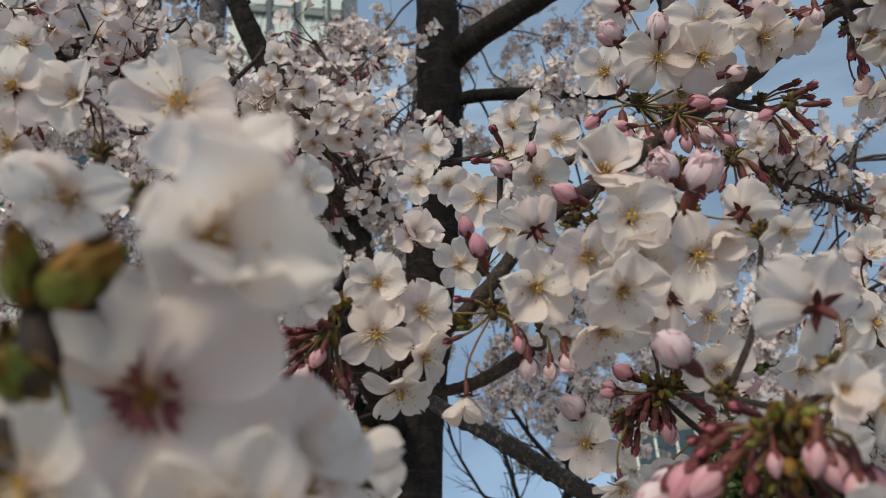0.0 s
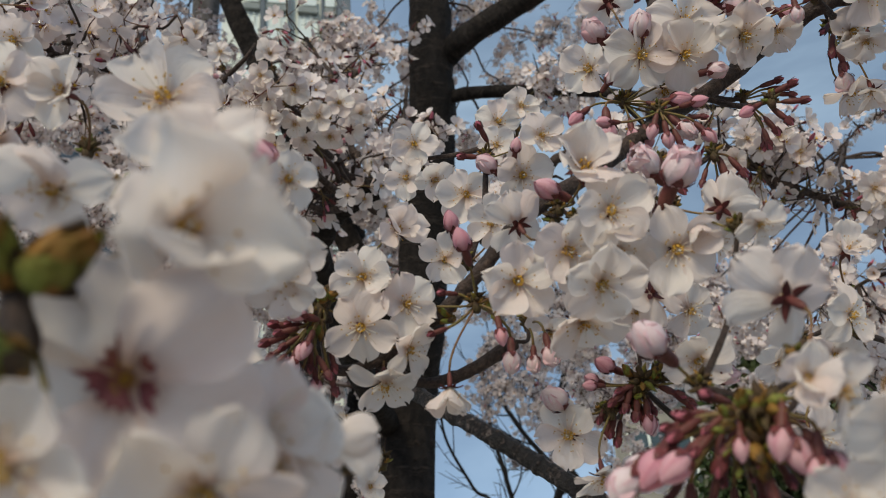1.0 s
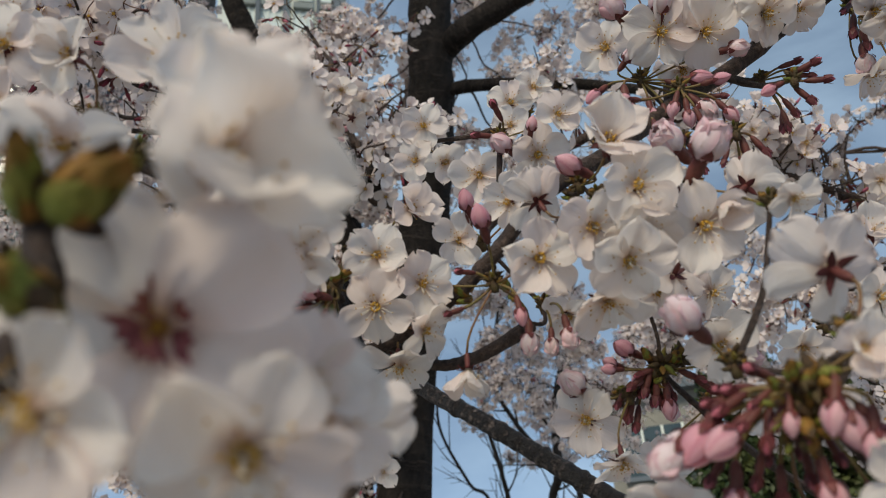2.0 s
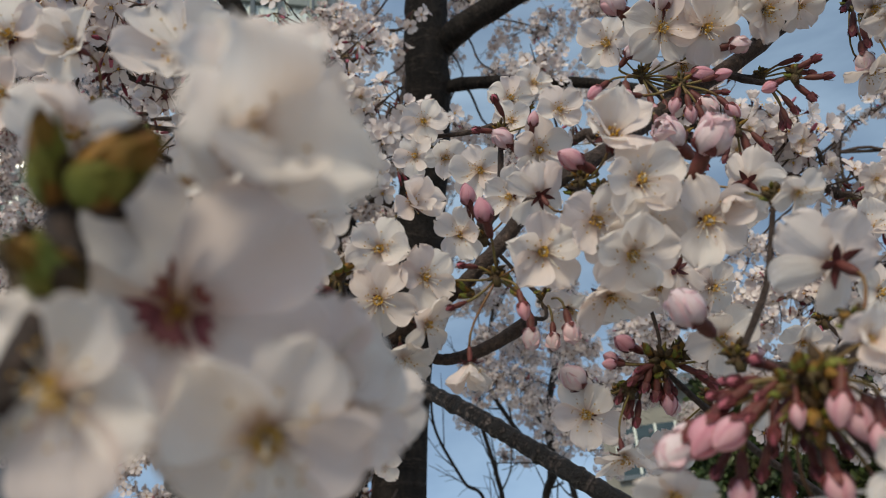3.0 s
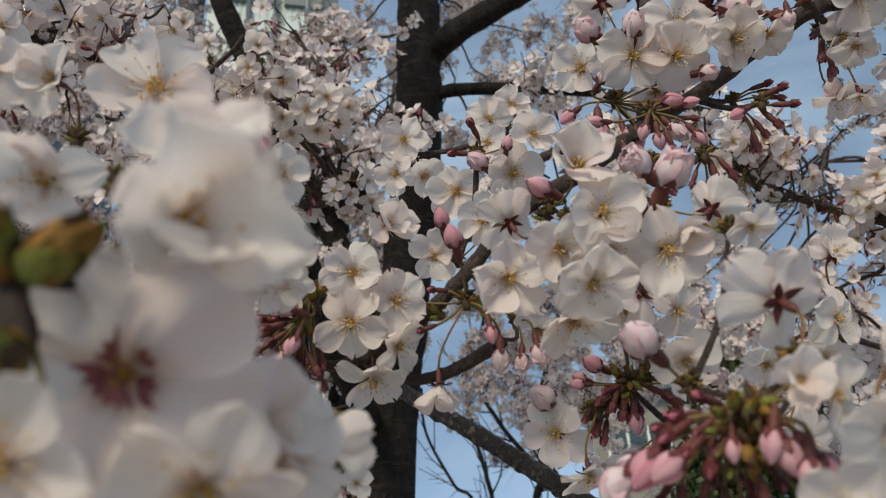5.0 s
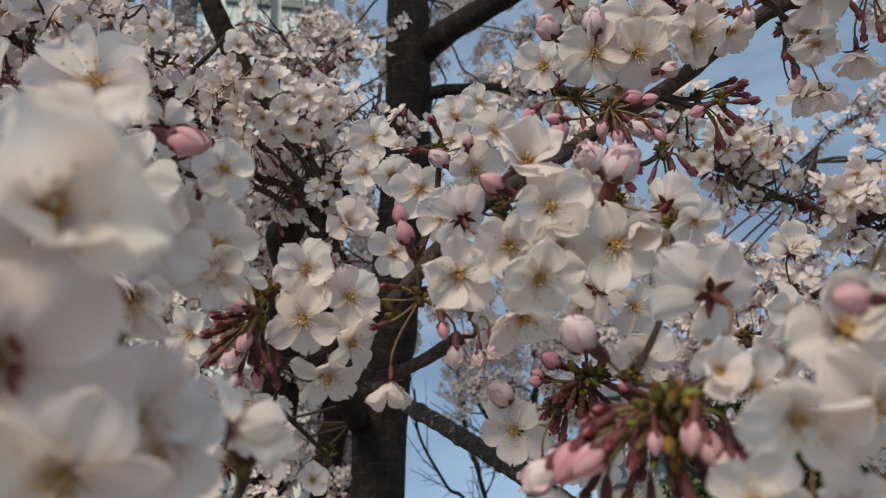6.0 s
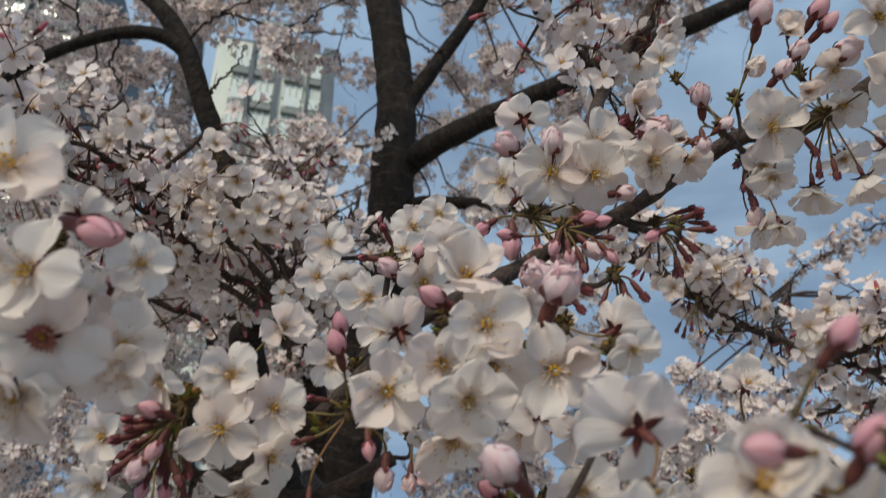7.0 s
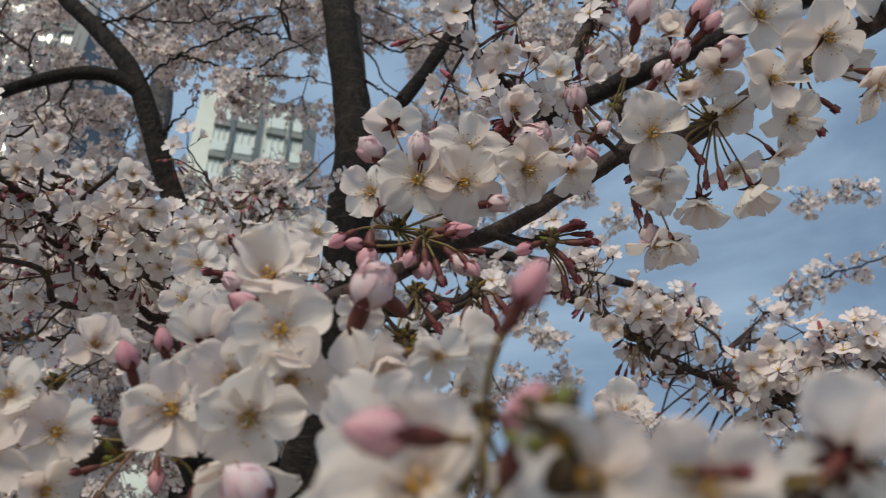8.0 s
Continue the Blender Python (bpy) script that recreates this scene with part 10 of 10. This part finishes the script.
bud("pink", (0.1838, 0.3850, 1.8477), (0.5876, 0.0727, -0.8059), 0.0114, SPUR_YC)
bud("red", (0.1686, 0.3891, 1.8405), (0.2848, 0.2126, -0.9347), 0.0119, SPUR_YC)
bud("open", (0.1337, 0.3587, 1.8138), (-0.7165, -0.6177, 0.3243), 0.0223, SPUR_YA)
bud("pink", (0.1299, 0.3905, 1.9317), (-0.9439, -0.3300, -0.0104), 0.0154, SPUR_AUTO11)
bud("red", (0.2467, 0.3875, 1.8839), (0.7521, -0.6502, 0.1073), 0.0122, SPUR_YD)
bud("red", (0.2539, 0.3924, 1.8734), (0.8848, -0.3894, -0.2561), 0.0122, SPUR_YD)
bud("red", (0.2429, 0.3983, 1.8621), (0.6379, 0.0378, -0.7692), 0.0121, SPUR_YD)
bud("pink", (0.2173, 0.3953, 1.8699), (-0.8927, 0.0008, -0.4506), 0.0114, SPUR_YD)
bud("red", (0.1709, 0.3950, 1.8281), (0.7033, -0.0160, -0.7107), 0.0142, SPUR_YA)
bud("red", (0.1669, 0.3998, 1.8185), (0.5420, 0.1007, -0.8343), 0.0117, SPUR_YA)
bud("red", (0.1613, 0.3930, 1.8328), (0.8480, -0.2063, -0.4883), 0.0112, SPUR_YA)
bud("red", (0.1441, 0.3911, 1.7923), (-0.0057, 0.2729, -0.9620), 0.0116, SPUR_YA)
bud("red", (0.1941, 0.3980, 1.8203), (0.1840, 0.2404, -0.9531), 0.0148, SPUR_YB)
bud("red", (0.1989, 0.4002, 1.8156), (0.3117, 0.2038, -0.9281), 0.0136, SPUR_YB)
bud("red", (0.1784, 0.3981, 1.8213), (-0.3839, 0.2648, -0.8846), 0.0094, SPUR_YB)
bud("red", (0.2043, 0.3953, 1.8252), (0.5420, 0.1007, -0.8343), 0.0119, SPUR_YB)
bud("red", (0.1888, 0.4013, 1.8139), (-0.0057, 0.2729, -0.9620), 0.0106, SPUR_YB)
bud("pink", (-0.3277, 0.8625, 2.2970), (-0.8490, -0.4943, 0.1869), 0.0116, SPUR_MH)
bud("pink", (-0.3186, 0.8598, 2.3020), (-0.3634, -0.7925, 0.4898), 0.0116, SPUR_MH)
bud("red", (-0.3086, 0.8653, 2.2900), (0.5903, -0.7583, 0.2767), 0.0109, SPUR_MH)
bud("red", (-0.2632, 0.8772, 2.3310), (0.6931, -0.6980, 0.1800), 0.0113, SPUR_MA)
bud("red", (-0.2693, 0.8822, 2.3210), (0.8848, -0.3894, -0.2561), 0.0113, SPUR_MA)
bud("pink", (-0.2570, 0.8844, 2.3157), (0.8480, -0.2063, -0.4883), 0.0120, SPUR_MA)
bud("red", (-0.3071, 0.8770, 2.3343), (-0.8108, -0.5362, 0.2348), 0.0113, SPUR_MA)
bud("red", (-0.3032, 0.9347, 2.2842), (-0.2996, 0.2755, -0.9134), 0.0122, SPUR_MB)
bud("red", (-0.2966, 0.9371, 2.2786), (0.0962, 0.2585, -0.9612), 0.0122, SPUR_MB)
bud("pink", (-0.2675, 0.9407, 2.2692), (-0.0057, 0.2729, -0.9620), 0.0130, SPUR_MB)
bud("red", (-0.2769, 0.9391, 2.2733), (-0.5005, 0.2401, -0.8318), 0.0122, SPUR_MB)
bud("red", (-0.2471, 0.9720, 2.2493), (-0.3839, 0.2648, -0.8846), 0.0132, SPUR_MC)
bud("red", (-0.2360, 0.9743, 2.2438), (-0.0057, 0.2729, -0.9620), 0.0131, SPUR_MC)
bud("red", (-0.2542, 0.9675, 2.2591), (-0.6689, 0.1784, -0.7216), 0.0124, SPUR_MC)
bud("red", (-0.2703, 0.9366, 2.2321), (0.3900, -0.8280, 0.4030), 0.0119, SPUR_MG)
bud("red", (-0.2987, 0.9384, 2.2304), (-0.9163, -0.3945, 0.0687), 0.0119, SPUR_MG)
bud("pink", (-0.3061, 0.9433, 2.2209), (-0.9634, -0.1905, -0.1888), 0.0118, SPUR_MG)
bud("red", (-0.2539, 0.9386, 2.2269), (0.8490, -0.5229, -0.0757), 0.0119, SPUR_MG)
bud("red", (-0.1849, 0.9943, 2.2219), (-0.2996, 0.2755, -0.9134), 0.0132, SPUR_ME)
bud("red", (-0.1735, 0.9980, 2.2135), (-0.0057, 0.2729, -0.9620), 0.0132, SPUR_ME)
bud("red", (-0.1615, 0.9969, 2.2150), (0.2848, 0.2126, -0.9347), 0.0133, SPUR_ME)
bud("red", (-0.1419, 0.9954, 2.2166), (0.5420, 0.1007, -0.8343), 0.0133, SPUR_ME)
bud("pink", (-0.0967, 0.9812, 2.2427), (0.8701, -0.2649, -0.4157), 0.0126, SPUR_MF)
bud("pink", (-0.0885, 0.9746, 2.2557), (0.8555, -0.5091, -0.0949), 0.0126, SPUR_MF)
bud("red", (-0.1165, 0.9917, 2.2225), (0.1940, 0.2380, -0.9517), 0.0125, SPUR_MF)
bud("red", (0.5095, 1.0503, 2.1498), (-0.5005, 0.2401, -0.8318), 0.0150, SPUR_RA)
bud("red", (0.5203, 1.0535, 2.1424), (-0.2996, 0.2755, -0.9134), 0.0150, SPUR_RA)
bud("pale", (0.5500, 1.0539, 2.1395), (0.1940, 0.2380, -0.9517), 0.0150, SPUR_RA)
bud("red", (0.5659, 1.0483, 2.1499), (0.4790, 0.1347, -0.8674), 0.0142, SPUR_RA)
bud("red", (0.5334, 1.0487, 2.1513), (-0.1079, 0.2805, -0.9538), 0.0142, SPUR_RA)
bud("pale", (0.5798, 1.0543, 2.1366), (0.6379, 0.0378, -0.7692), 0.0142, SPUR_AUTO48)
bud("red", (0.1753, 0.1464, 1.6414), (0.8815, -0.4204, -0.2150), 0.0054, SPUR_W)
bud("pink", (0.0851, 0.2496, 1.6196), (-0.1651, 0.1400, -0.9763), 0.0118, SPUR_D)
bud("pink", (0.1099, 0.2421, 1.6184), (0.1352, 0.1239, -0.9830), 0.0125, SPUR_D)
bud("red", (0.1006, 0.2537, 1.6185), (-0.1157, 0.1392, -0.9835), 0.0095, SPUR_D)
bud("red", (0.1114, 0.2550, 1.6236), (0.0341, 0.1347, -0.9903), 0.0092, SPUR_D)
bud("red", (0.0938, 0.2537, 1.6239), (-0.3640, 0.1247, -0.9230), 0.0088, SPUR_D)
bud("red", (0.0804, 0.2558, 1.6258), (-0.6495, 0.0672, -0.7574), 0.0088, SPUR_D)
bud("red", (0.0902, 0.2558, 1.6386), (-0.7689, 0.0060, -0.6394), 0.0080, SPUR_D)
bud("red", (0.0851, 0.2573, 1.6502), (-0.9676, -0.2021, -0.1514), 0.0085, SPUR_D)
bud("red", (0.0901, 0.2582, 1.6548), (-0.9572, -0.2879, 0.0286), 0.0080, SPUR_D)
bud("pale", (0.0750, 0.2574, 1.6373), (-0.8485, -0.0348, -0.5280), 0.0150, SPUR_D)
bud("red", (0.1110, 0.2575, 1.6324), (-0.1651, 0.1400, -0.9763), 0.0078, SPUR_D)
bud("red", (0.0999, 0.2556, 1.6310), (-0.3135, 0.1314, -0.9405), 0.0080, SPUR_D)
bud("red", (0.1187, 0.2479, 1.6283), (0.3855, 0.0819, -0.9191), 0.0085, SPUR_D)
bud("pink", (-0.0556, 0.3711, 1.7449), (-0.8224, -0.5578, 0.1119), 0.0122, SPUR_V)
bud("pale", (-0.0613, 0.3847, 1.7219), (-0.3837, -0.0034, -0.9235), 0.0135, SPUR_V)
bud("red", (-0.0678, 0.3795, 1.7384), (-0.9544, -0.1567, -0.2540), 0.0099, SPUR_V)
bud("red", (-0.0732, 0.3900, 1.7219), (-0.7363, 0.1462, -0.6607), 0.0105, SPUR_V)
bud("pink", (-0.0524, 0.3783, 1.7294), (-0.3624, 0.1309, -0.9228), 0.0098, SPUR_V)
bud("red", (-0.0423, 0.3882, 1.7165), (0.4645, 0.1544, -0.8720), 0.0105, SPUR_V)
bud("red", (-0.0399, 0.3958, 1.7096), (0.2473, 0.3105, -0.9178), 0.0106, SPUR_V)
bud("pink", (-0.0597, 0.3928, 1.7141), (-0.3624, 0.1309, -0.9228), 0.0093, SPUR_V)
bud("red", (-0.0670, 0.3903, 1.7344), (-0.8646, 0.0669, -0.4980), 0.0094, SPUR_V)
bud("red", (-0.0529, 0.3948, 1.7228), (-0.0589, 0.2481, -0.9669), 0.0101, SPUR_V)
bud("red", (-0.0647, 0.3888, 1.7464), (-0.9757, -0.2069, 0.0720), 0.0095, SPUR_V)
bud("pink", (-0.0506, 0.3983, 1.7152), (0.0387, 0.2435, -0.9691), 0.0101, SPUR_V)
bud("red", (0.1203, 0.4401, 1.7008), (-0.3660, 0.2217, -0.9038), 0.0116, SPUR_C)
bud("red", (0.1265, 0.4420, 1.6961), (-0.1565, 0.2461, -0.9565), 0.0122, SPUR_C)
bud("pink", (0.1334, 0.4428, 1.6936), (0.0381, 0.2406, -0.9699), 0.0129, SPUR_C)
bud("red", (0.1125, 0.4390, 1.7043), (-0.7832, 0.1033, -0.6131), 0.0109, SPUR_C)
bud("red", (0.1526, 0.4362, 1.7050), (0.8368, -0.0343, -0.5465), 0.0116, SPUR_C)
bud("red", (0.1588, 0.4377, 1.7011), (0.7901, 0.0120, -0.6129), 0.0116, SPUR_C)
bud("red", (0.1170, 0.4358, 1.7103), (-0.9525, -0.0266, -0.3035), 0.0102, SPUR_C)
